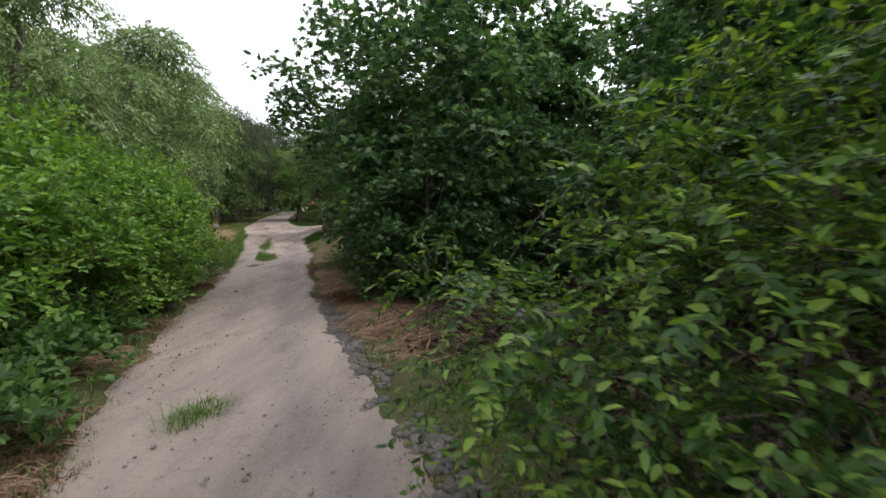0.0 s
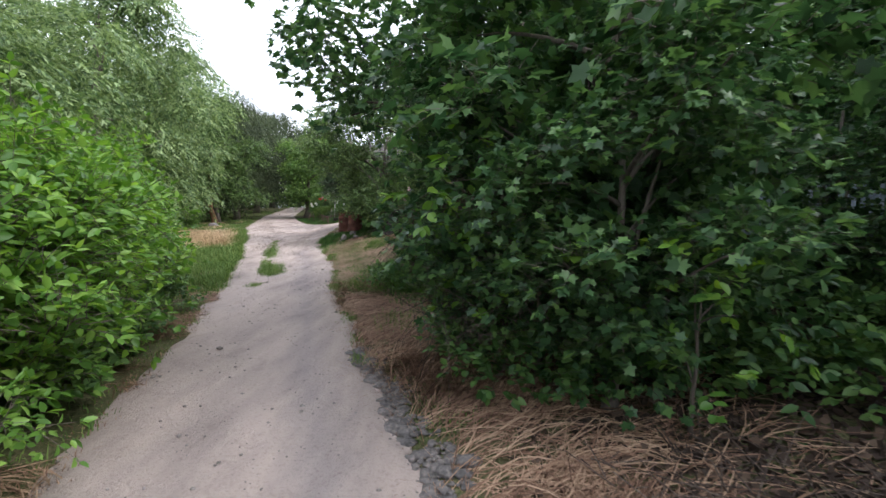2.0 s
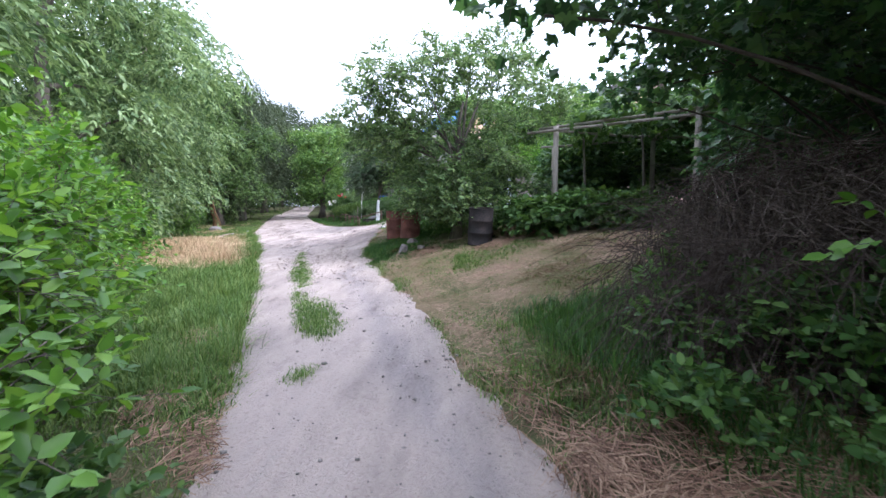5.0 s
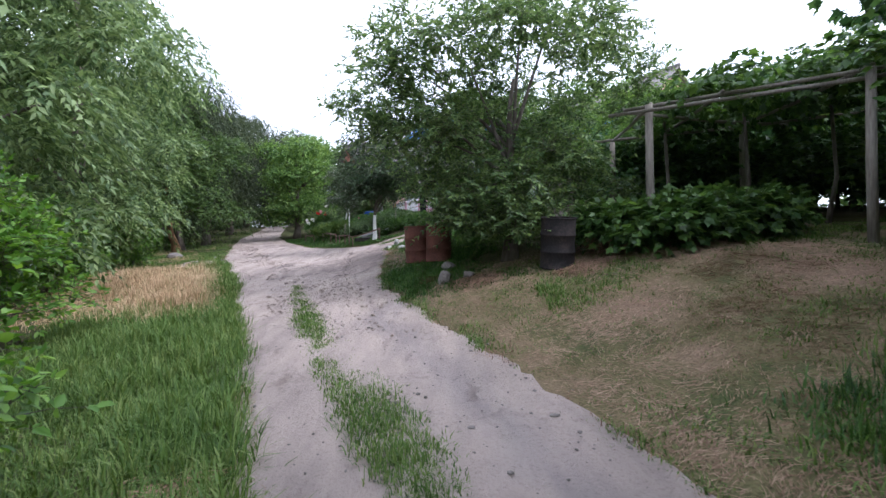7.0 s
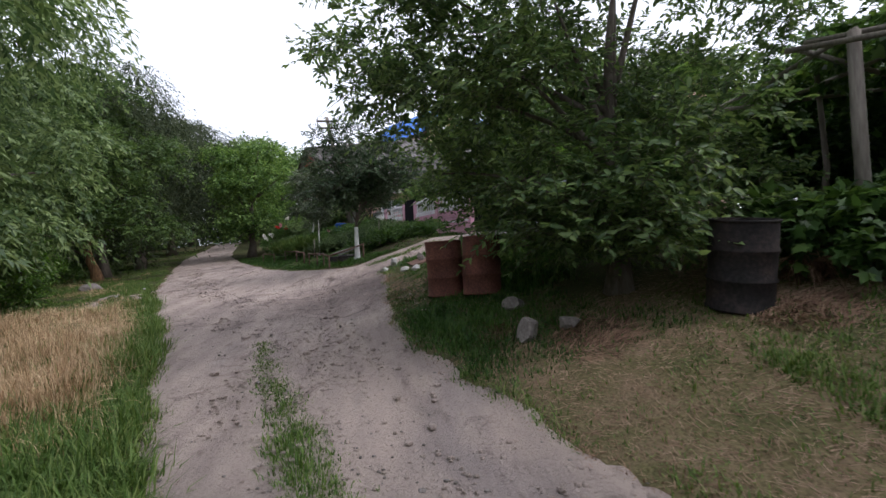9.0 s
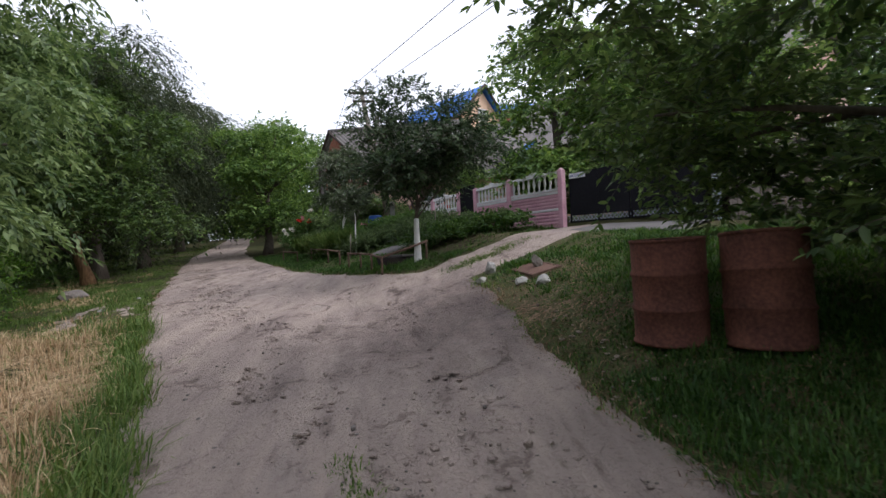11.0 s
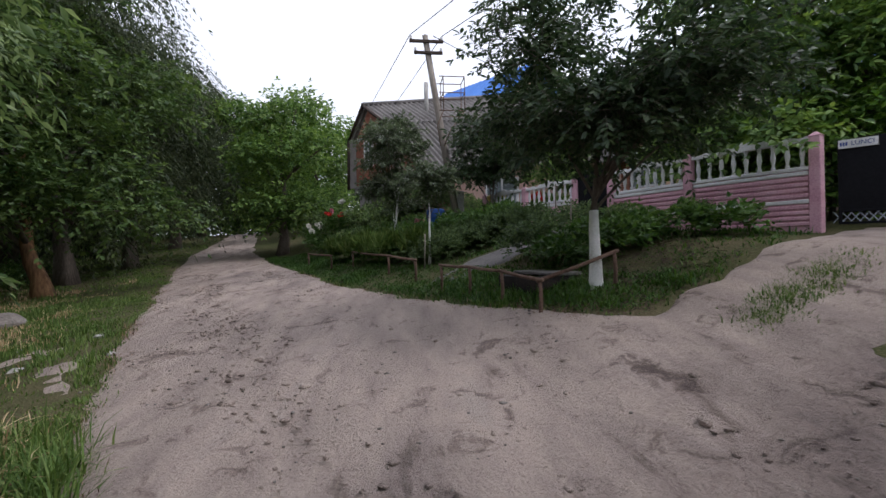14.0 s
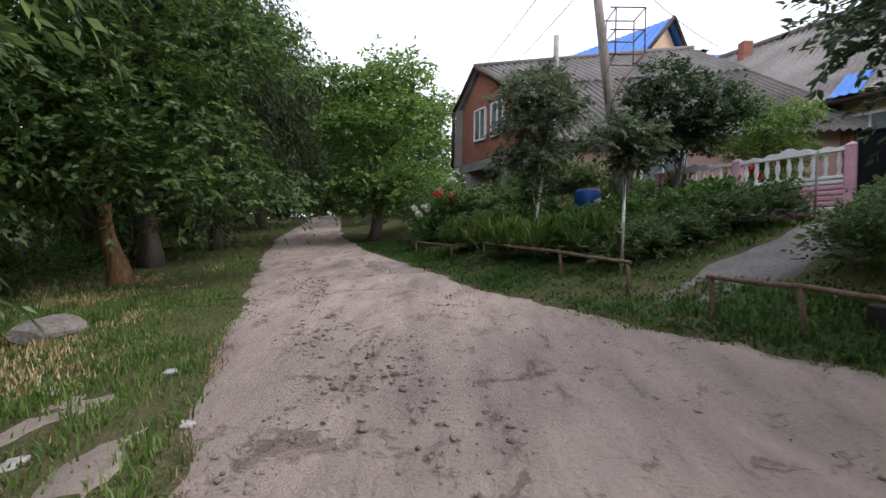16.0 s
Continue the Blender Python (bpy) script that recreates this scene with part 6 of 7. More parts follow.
na = 3000
ay_ = rr.uniform(1.6, 9.6, na)
ax_ = road_right(ay_) + 0.06 + np.abs(rr.normal(0, 0.1, na)) * rr.choice([1, 1, -0.6], na)
kp = wave(ax_ * 2, ay_ * 1.3) > -0.5
ax_, ay_ = ax_[kp], ay_[kp]
na = len(ax_)
as_ = np.exp(rr.normal(math.log(0.022), 0.5, na))
av = (ico_v[None] * (rr.uniform(0.6, 1.6, (na, 3)) * np.array([1, 1, 0.45]))[:, None, :] * as_[:, None, None] + np.stack([ax_, ay_, ground_z(ax_, ay_) + 0.006], 1)[:, None, :]).reshape(-1, 3)
af = (ico_f[None] + (np.arange(na) * len(ico_v))[:, None, None]).reshape(-1, 3)
tagged(part_mesh("asphalt_crumbs", np_mesh("asphalt_crumbs", av, af), M_ASPHALT, None), "crumbled dark asphalt along the lane's edge", "rubble", kind="stuff")

rr = np.random.default_rng(101)
grass("edge_litter", "dry stalks and grass scattered along the lane's edges", 16000, lambda x, y: np.maximum(band(left_gap(x, y), -0.22, 0.25, 0.2), band(right_gap(x, y), -0.22, 0.25, 0.2)) * (0.2 + 0.8 * patchy(x * 1.7, y * 1.7, 1, -0.1)) * (drive_gap(x, y) > 1.1), 0.1, M_HAY, 78, 1.5, 0.0035, box_=(-17, 1, 1, 40), zf=base_z)
grass("edge_grass", "short grass creeping onto the lane's edges", 16000, lambda x, y: np.maximum(band(left_gap(x, y), -0.15, 0.3, 0.2), band(right_gap(x, y), -0.15, 0.3, 0.2)) * patchy(x * 1.3 + 4, y * 1.3, 1, -0.05) * (drive_gap(x, y) > 1.1) * (y > 9), 0.1, M_GRASS, 79, 0.7, 0.005, box_=(-17, 9, -2, 42), zf=base_z)


# ---- well cover ----
wx, wy = -6.14, 27.22
cover = root("well_cover", (wx, wy, gz(wx, wy) + 0.02), "reddish cement well cover sunk in the grass", "well cover")
cover.matrix_world = pose(wx, wy, gz(wx, wy) - 0.012, 4, -14, 6)
part("slab", boxed((0.44, 0.76, 0.08), (0, 0, 0.0), bevel=0.012), M_RUST_SLAB, cover)
for sx, sy, px, py in ((0.49, 0.022, 0, 0.393), (0.49, 0.022, 0, -0.393), (0.022, 0.764, 0.233, 0), (0.022, 0.764, -0.233, 0)):
    part("frame", boxed((sx, sy, 0.088), (px, py, 0.0), bevel=0.005), M_RUST, cover)
stone("boulder", (wx + 0.03, wy + 0.05, gz(wx, wy) + 0.115), (0.2, 0.18, 0.26), 88, "rounded pale grey stone resting on the well cover", M_STONE)

# ---- pipe rail round the flower garden ----
def pipe_rail(name, pts, label, over=0.12):
    x, y = pts[0]
    r = root(name, (x, y, gz(x, y)), label, "rail", "pipe rails of the garden")
    tops = []
    for px, py in pts:
        z0 = gz(px, py)
        p0 = Vector((px - x, py - y, z0 - gz(x, y)))
        tube("post", [p0 - Vector((0, 0, 0.1)), p0 + Vector((0.01, 0, 0.2)), p0 + Vector((0, 0.01, 0.41))], [0.026, 0.025, 0.025], M_RUST, r, 8)
        tops.append(p0 + Vector((0, 0, 0.42)))
    for a, b in zip(tops[:-1], tops[1:]):
        e = (b - a).normalized() * over
        tube("pipe", [a - e * 0.4, (a + b) / 2 + Vector((0, 0, -0.012)), b + e * 0.4], [0.024, 0.024, 0.024], M_RUST, r, 8)
    return r


pipe_rail("pipe_rail", [(-7.5, 30.75), (-8.5, 30.65), (-8.75, 31.5), (-9.05, 32.3), (-9.4, 33.0)], "low rusty pipe rail at the garden corner")
pipe_rail("pipe_rail", [(-9.75, 34.2), (-10.25, 35.6), (-11.2, 38.4)], "low rusty pipe rail along the flower garden")
pipe_rail("pipe_rail", [(-11.9, 39.4), (-12.9, 41.6)], "short rusty pipe rail at the garden's end")

pit = root("drain_pit", (-8.1, 31.9, gz(-8.1, 31.9) - 0.1), "low dark drain pit with a cement lid in the garden", "drain pit", turn=-70)
for sx, sy, px, py in ((0.9, 0.08, 0, 0.36), (0.9, 0.08, 0, -0.36), (0.08, 0.64, 0.41, 0), (0.08, 0.64, -0.41, 0)):
    part("wall", boxed((sx, sy, 0.3), (px, py, 0.06), bevel=0.012), M_RUST_DARK, pit)
part("lid", boxed((0.98, 0.5, 0.05), (0, 0.15, 0.235), bevel=0.012), M_OLD_CONCRETE, pit)

# ---- concrete fence ----
FENCE = [(-4.02, 31.35), (-4.88, 33.0), (-5.52, 34.6), (-5.9, 35.55), (-6.6, 37.2), (-7.3, 38.85)]
TOP = 4.28


def fence_post(x, y, z0, z1):
    r = root("fence_post", (x, y, z0), "pink painted concrete fence post with a pointed cap", "fence post", "fence posts", 24)
    part("shaft", boxed((0.15, 0.15, z1 - z0 + 0.3), (0, 0, (z1 - z0 - 0.3) / 2), bevel=0.012), M_PINK, r)
    bm = bmesh.new()
    bmesh.ops.create_cone(bm, cap_ends=True, segments=4, radius1=0.12, radius2=0.02, depth=0.06, matrix=Matrix.Translation((0, 0, z1 - z0 + 0.03)) @ Matrix.Rotation(radians(45), 4, "Z"))
    part("cap", bm, M_PINK, r)


BALUSTER = [(0.0, 0.0), (0.032, 0.0), (0.034, 0.03), (0.02, 0.06), (0.024, 0.1), (0.036, 0.16), (0.038, 0.2), (0.028, 0.27), (0.02, 0.31), (0.032, 0.34), (0.032, 0.37), (0.0, 0.37)]
bal_v, bal_q = lathe(BALUSTER, 10)
bal_mesh = np_mesh("baluster", bal_v, bal_q)
bal_mesh.materials.append(M_WHITE)
bal_mesh.polygons.foreach_set("use_smooth", [True] * len(bal_mesh.polygons))


def fence_panel(a, b, top, fence):
    (ax, ay), (bx, by) = a, b
    L = math.hypot(bx - ax, by - ay) - 0.15
    turn = math.degrees(math.atan2(by - ay, bx - ax))
    mx, my = (ax + bx) / 2, (ay + by) / 2
    low = min(gz(ax, ay), gz(bx, by)) - 0.1
    base = 0.84
    pan = part("panel", boxed((L, 0.05, base + (top - 1.3 - low)), (0, 0, (base - (top - 1.3 - low)) / 2), bevel=0.008), M_PINK, fence)
    pan.matrix_world = pose(mx, my, top - 1.3, 0, 0, turn)
    n = 10
    for i in range(n):
        mat = M_WHITE if i in (4, 9) else M_PINK
        part("course", boxed((L - 0.01, 0.09, base / n - 0.02), (0, 0, (i + 0.5) * base / n), bevel=0.012), mat, pan, "white painted course" if mat is M_WHITE else "")
    part("bottom_rail", boxed((L, 0.1, 0.06), (0, 0, base + 0.03), bevel=0.01), M_WHITE, pan, "white rail")
    k = 9
    for i in range(k):
        ob = new("baluster", bal_mesh)
        ob.parent = pan
        ob.matrix_local = pose(-L / 2 + (i + 0.5) * L / k, 0, base + 0.06)
    bm = bmesh.new()
    xs = np.linspace(-L / 2, L / 2, 41)
    rings = []
    for x in xs:
        u = x / L * 2
        h = 0.07 + 0.07 * max(0.0, 1 - abs(u) * 2.2) + 0.016 * math.cos(u * 18)
        rings.append([bm.verts.new((x, yy, base + 0.43 + zz)) for yy, zz in ((-0.05, 0), (0.05, 0), (0.04, h), (-0.04, h))])
    for p, q in zip(rings[:-1], rings[1:]):
        for i in range(4):
            bm.faces.new((p[i], p[(i + 1) % 4], q[(i + 1) % 4], q[i]))
    bm.faces.new(rings[0][::-1])
    bm.faces.new(rings[-1])
    bmesh.ops.recalc_face_normals(bm, faces=bm.faces)
    part("crest", bm, M_WHITE, pan, "white scalloped crest")


for i, (x, y) in enumerate(FENCE):
    fence_post(x, y, gz(x, y) - 0.05, TOP + 0.03)
for run in ((0, 1), (3, 4)):
    fence = root("concrete_fence", (0, 0, 0), "pink and white banded concrete fence with balusters", "fence", "concrete fences")
    for i in run:
        fence_panel(FENCE[i], FENCE[i + 1], TOP, fence)

wick = root("wicket_gate", (-5.71, 35.08, gz(-5.71, 35.08)), "black sheet-steel wicket gate in the pink fence", "gate", turn=math.degrees(math.atan2(0.95, -0.38)))
part("sheet", boxed((0.84, 0.02, 1.25), (0, 0, 0.72), bevel=0.004), M_GATE, wick)
for sx, sz, px, pz in ((0.04, 1.3, -0.42, 0.7), (0.04, 1.3, 0.42, 0.7), (0.86, 0.04, 0, 1.36), (0.86, 0.04, 0, 0.08)):
    part("frame_bar", boxed((sx, 0.045, sz), (px, 0, pz), bevel=0.005), M_GATE, wick)

# ---- double gate with the street plate ----
GA, GB = Vector((-3.95, 31.2, 0)), Vector((-2.05, 28.75, 0))
gdir = (GB - GA).normalized()
gturn = math.degrees(math.atan2(gdir.y, gdir.x))
glen = (GB - GA).length
gbase = 2.98
gate = root("double_gate", (GA.x, GA.y, gbase), "black sheet-steel double gate with a lattice foot, closed", "gate", turn=gturn)


def gate_top(u):
    return 1.2 + 0.12 * u / glen


for i, (a, b) in enumerate(((0.08, glen / 2 - 0.01), (glen / 2 + 0.01, glen - 0.08))):
    bm = bmesh.new()
    vs = [bm.verts.new((x, y, z)) for y in (-0.012, 0.012) for x, z in ((a, 0.2), (b, 0.2), (b, gate_top(b)), (a, gate_top(a)))]
    for f in ((0, 1, 2, 3), (7, 6, 5, 4), (0, 4, 5, 1), (1, 5, 6, 2), (2, 6, 7, 3), (3, 7, 4, 0)):
        bm.faces.new([vs[k] for k in f])
    bmesh.ops.recalc_face_normals(bm, faces=bm.faces)
    leaf_ob = part("leaf", bm, M_GATE, gate)
    for u in (a + 0.02, b - 0.02, (a + b) / 2):
        part("upright", boxed((0.04, 0.05, gate_top(u) - 0.02), (u, 0, gate_top(u) / 2 + 0.01), bevel=0.004), M_GATE, leaf_ob)
    for z in (0.03, 0.2):
        part("crossbar", boxed((b - a, 0.045, 0.035), ((a + b) / 2, 0, z), bevel=0.004), M_GATE, leaf_ob)
    bm = bmesh.new()
    n = 16
    for k in range(n + 1):
        x = a + (b - a) * k / n
        for s in (-1, 1):
            box(bm, (0.012, 0.008, 0.2), (x, 0.006 * s, 0.115), Matrix.Rotation(radians(38 * s), 4, "Y"))
    part("lattice", bm, M_STEEL, leaf_ob, "pale diagonal lattice")
for u0, u1 in ((glen * 0.25, glen - 0.1),):
    part("top_rail", boxed((u1 - u0, 0.03, 0.03), ((u0 + u1) / 2, 0, 1.5), bevel=0.004), M_GATE, gate)
    for k in range(11):
        u = u0 + (u1 - u0) * k / 10
        part("spike", boxed((0.016, 0.016, 1.62 - gate_top(u)), (u, 0, (1.62 + gate_top(u)) / 2), bevel=0.003), M_GATE, gate)
plate = root("street_plate", tuple(Vector((GA.x, GA.y, gbase)) + gdir * 0.3 + Vector((gdir.y, -gdir.x, 0)) * -0.0), "white street name plate with blue letters on the gate", "street sign", turn=gturn)
front = -0.03
part("board", boxed((0.42, 0.008, 0.12), (0, front, 1.14), bevel=0.002), M_WHITE, plate)
txt = bpy.data.curves.new("lettering", "FONT")
txt.body, txt.size, txt.extrude, txt.align_x, txt.align_y = "LUNCI", 0.085, 0.001, "CENTER", "CENTER"
tmp = new("lettering_curve", txt)
bpy.context.view_layer.update()
tme = bpy.data.meshes.new_from_object(tmp.evaluated_get(bpy.context.evaluated_depsgraph_get()))
bpy.data.objects.remove(tmp)
letters = part_mesh("lettering", tme, M_SIGN_BLUE, plate, "blue capital letters")
letters.matrix_local = pose(0.05, front - 0.006, 1.14, 90)
for k in range(3):
    part("small_print", boxed((0.02, 0.003, 0.05), (-0.18 + 0.03 * k, front - 0.006, 1.14)), M_SIGN_BLUE, plate, "blue small print")

gp = root("gate_post", (GB.x + 0.1, GB.y - 0.1, gbase - 0.2), "pale grey-blue painted gate post", "gate post", turn=gturn)
part("shaft", boxed((0.14, 0.1, 1.62), (0, 0, 0.81), bevel=0.01), M_STEEL, gp)
dp = root("dark_gate_post", (GB.x - 0.02, GB.y + 0.05, gbase - 0.2), "black steel hinge post of the gate", "gate post", turn=gturn)
part("shaft", boxed((0.1, 0.1, 1.86), (0, 0, 0.93), bevel=0.008), M_GATE, dp)
part("finial", boxed((0.14, 0.14, 0.05), (0, 0, 1.88), bevel=0.015), M_GATE, dp)

pf_dir = Vector((gdir.x, gdir.y, 0))
pfence = root("plank_fence", (GB.x + 0.2, GB.y - 0.25, gz(GB.x + 0.2, GB.y - 0.25)), "weathered brown upright plank fence beside the gate", "fence", turn=gturn)
for k in range(16):
    part("plank", boxed((0.115, 0.022, 1.45 + 0.03 * math.sin(k * 2.3)), (0.1 + 0.125 * k, 0.004 * math.sin(k * 1.7), 0.66), bevel=0.004), M_PLANK, pfence)
for z in (0.4, 1.1):
    part("rail", boxed((2.1, 0.04, 0.06), (1.05, 0.035, z), bevel=0.005), M_PLANK, pfence)

# ---- arbor of vines behind the pole ----
def post(name, x, y, h, r, label, mat, category="post", lean=(0, 0)):
    z = gz(x, y)
    ob = tube(name, [(0, 0, -0.2), (lean[0] * 0.5, lean[1] * 0.5, h / 2), (*lean, h)], [r, r * 0.97, r * 0.92], mat, None, 10, np.random.default_rng(int(abs(x * 10 + y))), 0.04)
    ob.location = (x, y, z)
    return tagged(ob, label, category)


arbor = root("vine_arbor", (-1.75, 21.0, gz(-1.75, 21.0)), "vine arbor of grey wooden posts and beams", "arbor")
az = gz(-1.75, 21.0)
for k, (x, y) in enumerate(((0, 0), (2.6, -1.6), (5.2, -3.2), (0.6, 3.0), (3.2, 2.0), (6.0, 1.0))):
    z0 = gz(-1.75 + x, 21 + y) - az
    tube("arbor_post", [(x, y, z0 - 0.2), (x - 0.03, y, z0 + 1.2), (x - 0.04, y, 2.45 + 0.1 * (k % 3))], [0.075, 0.07, 0.065], M_POLE, arbor, 10, R0, 0.06)
for a, b in (((-0.4, 0.25, 2.42), (5.6, -3.4, 2.75)), ((0.2, 3.2, 2.5), (6.4, 0.8, 2.8)), ((0, 0, 2.47), (0.6, 3.1, 2.5)), ((2.6, -1.6, 2.6), (3.2, 2.1, 2.65)), ((5.2, -3.2, 2.74), (6.0, 1.0, 2.75)), ((-0.7, 0.2, 2.3), (5.4, -3.0, 2.62)), ((-0.2, 0.5, 2.46), (4.4, 2.2, 2.7)), ((0.9, -0.75, 2.5), (1.6, 2.6, 2.55))):
    pa, pb = np.array(a), np.array(b)
    tube("beam", [pa, (pa + pb) / 2 + np.array([0, 0, -0.05]), pb], [0.035, 0.035, 0.03], M_POLE, arbor, 7, R0, 0.1)
wr = np.random.default_rng(34)
vcl = [((1.5 + 1.0 * i + wr.uniform(-0.3, 0.3), -0.55 - 0.6 * i + j * 1.0 + wr.uniform(-0.3, 0.3), 2.65 + 0.1 * i), (0.8, 0.8, 0.3)) for i in range(6) for j in range(6)]
vcl += [((3.0 + 0.9 * i, -1.9 - 0.55 * i, 2.45), (0.5, 0.3, 0.3)) for i in range(3)] + [((0.8 + 1.1 * i, 3.4 - 0.5 * i, 1.4), (0.7, 0.35, 1.1)) for i in range(6)] + [((6.3, -2.0 + 1.2 * i, 1.4), (0.35, 0.7, 1.1)) for i in range(3)]
me, o_, d_, l_ = foliage("vine", wr, vcl, 4200, 0.4, VINE)
vine = root("grape_vine", (-1.75, 21.0, az), "dark leafy grape vine covering the arbor", "vine")
part_mesh("vine_leaves", me, M_VINE, vine)
for k in range(4):
    x = 1.0 + 1.4 * k
    tube("vine_stem", [(x, 1.5 - 0.5 * k, gz(-1.75 + x, 22.5 - 0.5 * k) - az - 0.1), (x + 0.1, 1.4 - 0.5 * k, 1.2), (x, 1.4 - 0.5 * k, 2.6)], [0.05, 0.04, 0.03], M_BARK, vine, 7, wr, 0.2)

# ---- old picket fence behind the thicket ----
pk = root("picket_fence", (4.4, 13.6, gz(4.4, 13.6)), "faded blue-grey wooden picket fence behind the thicket", "fence", turn=-28)
for k in range(30):
    part("picket", boxed((0.07, 0.02, 1.0), (0.13 * k, 0, 0.72), bevel=0.004), M_PICKET, pk)
for z in (0.25, 1.0):
    part("rail", boxed((3.9, 0.04, 0.06), (1.9, 0.035, z), bevel=0.004), M_PICKET, pk)

# ---- utility pole ----
pole = root("utility_pole", (-8.15, 38.7, gz(-8.15, 38.7)), "leaning grey wooden utility pole on a concrete stub", "utility pole")
pz0 = gz(-8.15, 38.7)
lean = Vector((-0.95, -0.5, 8.75 - pz0))
tube("pole", [(0, 0, 0.1), lean * 0.5, lean], [0.11, 0.1, 0.08], M_POLE, pole, 10, R0, 0.04)
part("stub", boxed((0.2, 0.2, 1.5), (0.08, 0.16, 0.55), bevel=0.02), M_PALE, pole, "pale concrete stub")
for h, w in ((0.965, 0.95), (0.91, 0.8)):
    c = lean * h
    part("cross_arm", boxed((w, 0.07, 0.08), tuple(c + Vector((0, -0.09, 0))), bevel=0.008), M_DARKWOOD, pole)
    for s in (-0.45, 0.45):
        v, q = lathe([(0, 0), (0.03, 0), (0.04, 0.03), (0.03, 0.06), (0.035, 0.08), (0.015, 0.11), (0, 0.11)], 10)
        ins = part_mesh("insulator", np_mesh("insulator", v, q), M_WHITE, pole, "white insulator", True)
        ins.location = c + Vector((s * w, -0.09, 0.04))
cage = root("lamp_cage", tuple(Vector((-8.15, 38.7, pz0)) + lean * 0.62), "square rusty steel cage bolted to the utility pole", "steel cage")
for x in (0.12, 0.72):
    for y in (-0.3, 0.3):
        tube("upright", [(x, y, 0.0), (x, y, 0.95)], [0.014, 0.014], M_RUST, cage, 6)
for z in (0.0, 0.5, 0.95):
    for a, b in (((0, -0.3), (0.72, -0.3)), ((0, 0.3), (0.72, 0.3)), ((0.12, -0.3), (0.12, 0.3)), ((0.72, -0.3), (0.72, 0.3))):
        tube("bar", [(*a, z), (*b, z)], [0.014, 0.014], M_RUST, cage, 6)
tube("brace", [(0.72, -0.3, 0), (0.3, -0.15, -0.55), (0.15, -0.05, -0.95)], [0.014, 0.014, 0.014], M_RUST, cage, 6)
tube("brace", [(0.12, -0.3, 0), (-0.05, -0.2, -0.4), (0.05, -0.05, -0.95)], [0.014, 0.014, 0.014], M_RUST, cage, 6)

top = Vector((-8.15, 38.7, pz0)) + lean * 0.975
for k, (ox, far) in enumerate(((-0.45, (-24, 120, 17)), (0.45, (-22, 120, 17)), (-0.45, (10, 8, 15)), (0.45, (12, 9, 14.5)), (0.2, (-1.5, 47, 10.5)))):
    a = top + Vector((ox, -0.09, 0.1))
    b = Vector(far)
    q = np.linspace(0, 1, 24)[:, None]
    line = np.array(a) * (1 - q) + np.array(b) * q - np.array([[0, 0, 1.0]]) * (4 * q * (1 - q)) * 0.018 * (b - a).length
    tagged(tube("power_cable", line, [0.011] * 24, M_WIRE, None, 5), "black overhead power cable from the pole", "cable", "power cables")


# ---- houses ----
def plate_mesh(name, pts, thick, material, parent, uv=False):
    """A flat wall or slab: a polygon in space with thickness towards its back."""
    p = [Vector(q) for q in pts]
    nrm = (p[1] - p[0]).cross(p[-1] - p[0]).normalized()
    bm = bmesh.new()
    f = [bm.verts.new(q) for q in p]
    b = [bm.verts.new(q - nrm * thick) for q in p]
    bm.faces.new(f)
    bm.faces.new(b[::-1])
    for i in range(len(p)):
        j = (i + 1) % len(p)
        bm.faces.new((f[i], b[i], b[j], f[j]))
    bmesh.ops.recalc_face_normals(bm, faces=bm.faces)
    if uv:
        lay = bm.loops.layers.uv.new()
        ex = (p[1] - p[0]).normalized()
        ey = nrm.cross(ex)
        for face in bm.faces:
            for lp in face.loops:
                q = lp.vert.co - p[0]
                lp[lay].uv = (q.dot(ex) + q.dot(nrm), q.dot(ey))
    return part(name, bm, material, parent)


def corrugated(name, a, b, c, d, material, parent, pitch=0.2, amp=0.045, rows=5, sheets=True):
    """Corrugated roofing over the quad a (low left), b (low right), c (high right), d (high left); ridges run up the slope."""
    a, b, c, d = (np.array(q, float) for q in (a, b, c, d))
    n = max(8, int(np.linalg.norm(b - a) / pitch * 6))
    u = np.linspace(0, 1, n + 1)
    v = np.linspace(0, 1, rows * 2 + 1)
    U, V = np.meshgrid(u, v, indexing="ij")
    U, V = U[..., None], V[..., None]
    P = (a * (1 - U) + b * U) * (1 - V) + (d * (1 - U) + c * U) * V
    nrm = np.cross(b - a, d - a)
    nrm /= np.linalg.norm(nrm)
    step = 0.02 * (1 - (V * rows) % 1.0) if sheets else 0
    P = P + nrm * (amp * np.sin(U * np.linalg.norm(b - a) / pitch * 2 * math.pi) + step)
    Q = P - nrm * 0.012
    A, B = P.shape[:2]
    verts = np.concatenate([P.reshape(-1, 3), Q.reshape(-1, 3)])
    i, j = np.meshgrid(np.arange(A - 1), np.arange(B - 1), indexing="ij")
    q = np.stack([i * B + j, (i + 1) * B + j, (i + 1) * B + j + 1, i * B + j + 1], -1).reshape(-1, 4)
    k = A * B
    edge = [(x * B, (x + 1) * B, (x + 1) * B + k, x * B + k) for x in range(A - 1)]
    return part_mesh(name, np_mesh(name, verts, q, q[:, ::-1] + k, np.array(edge)), material, parent)


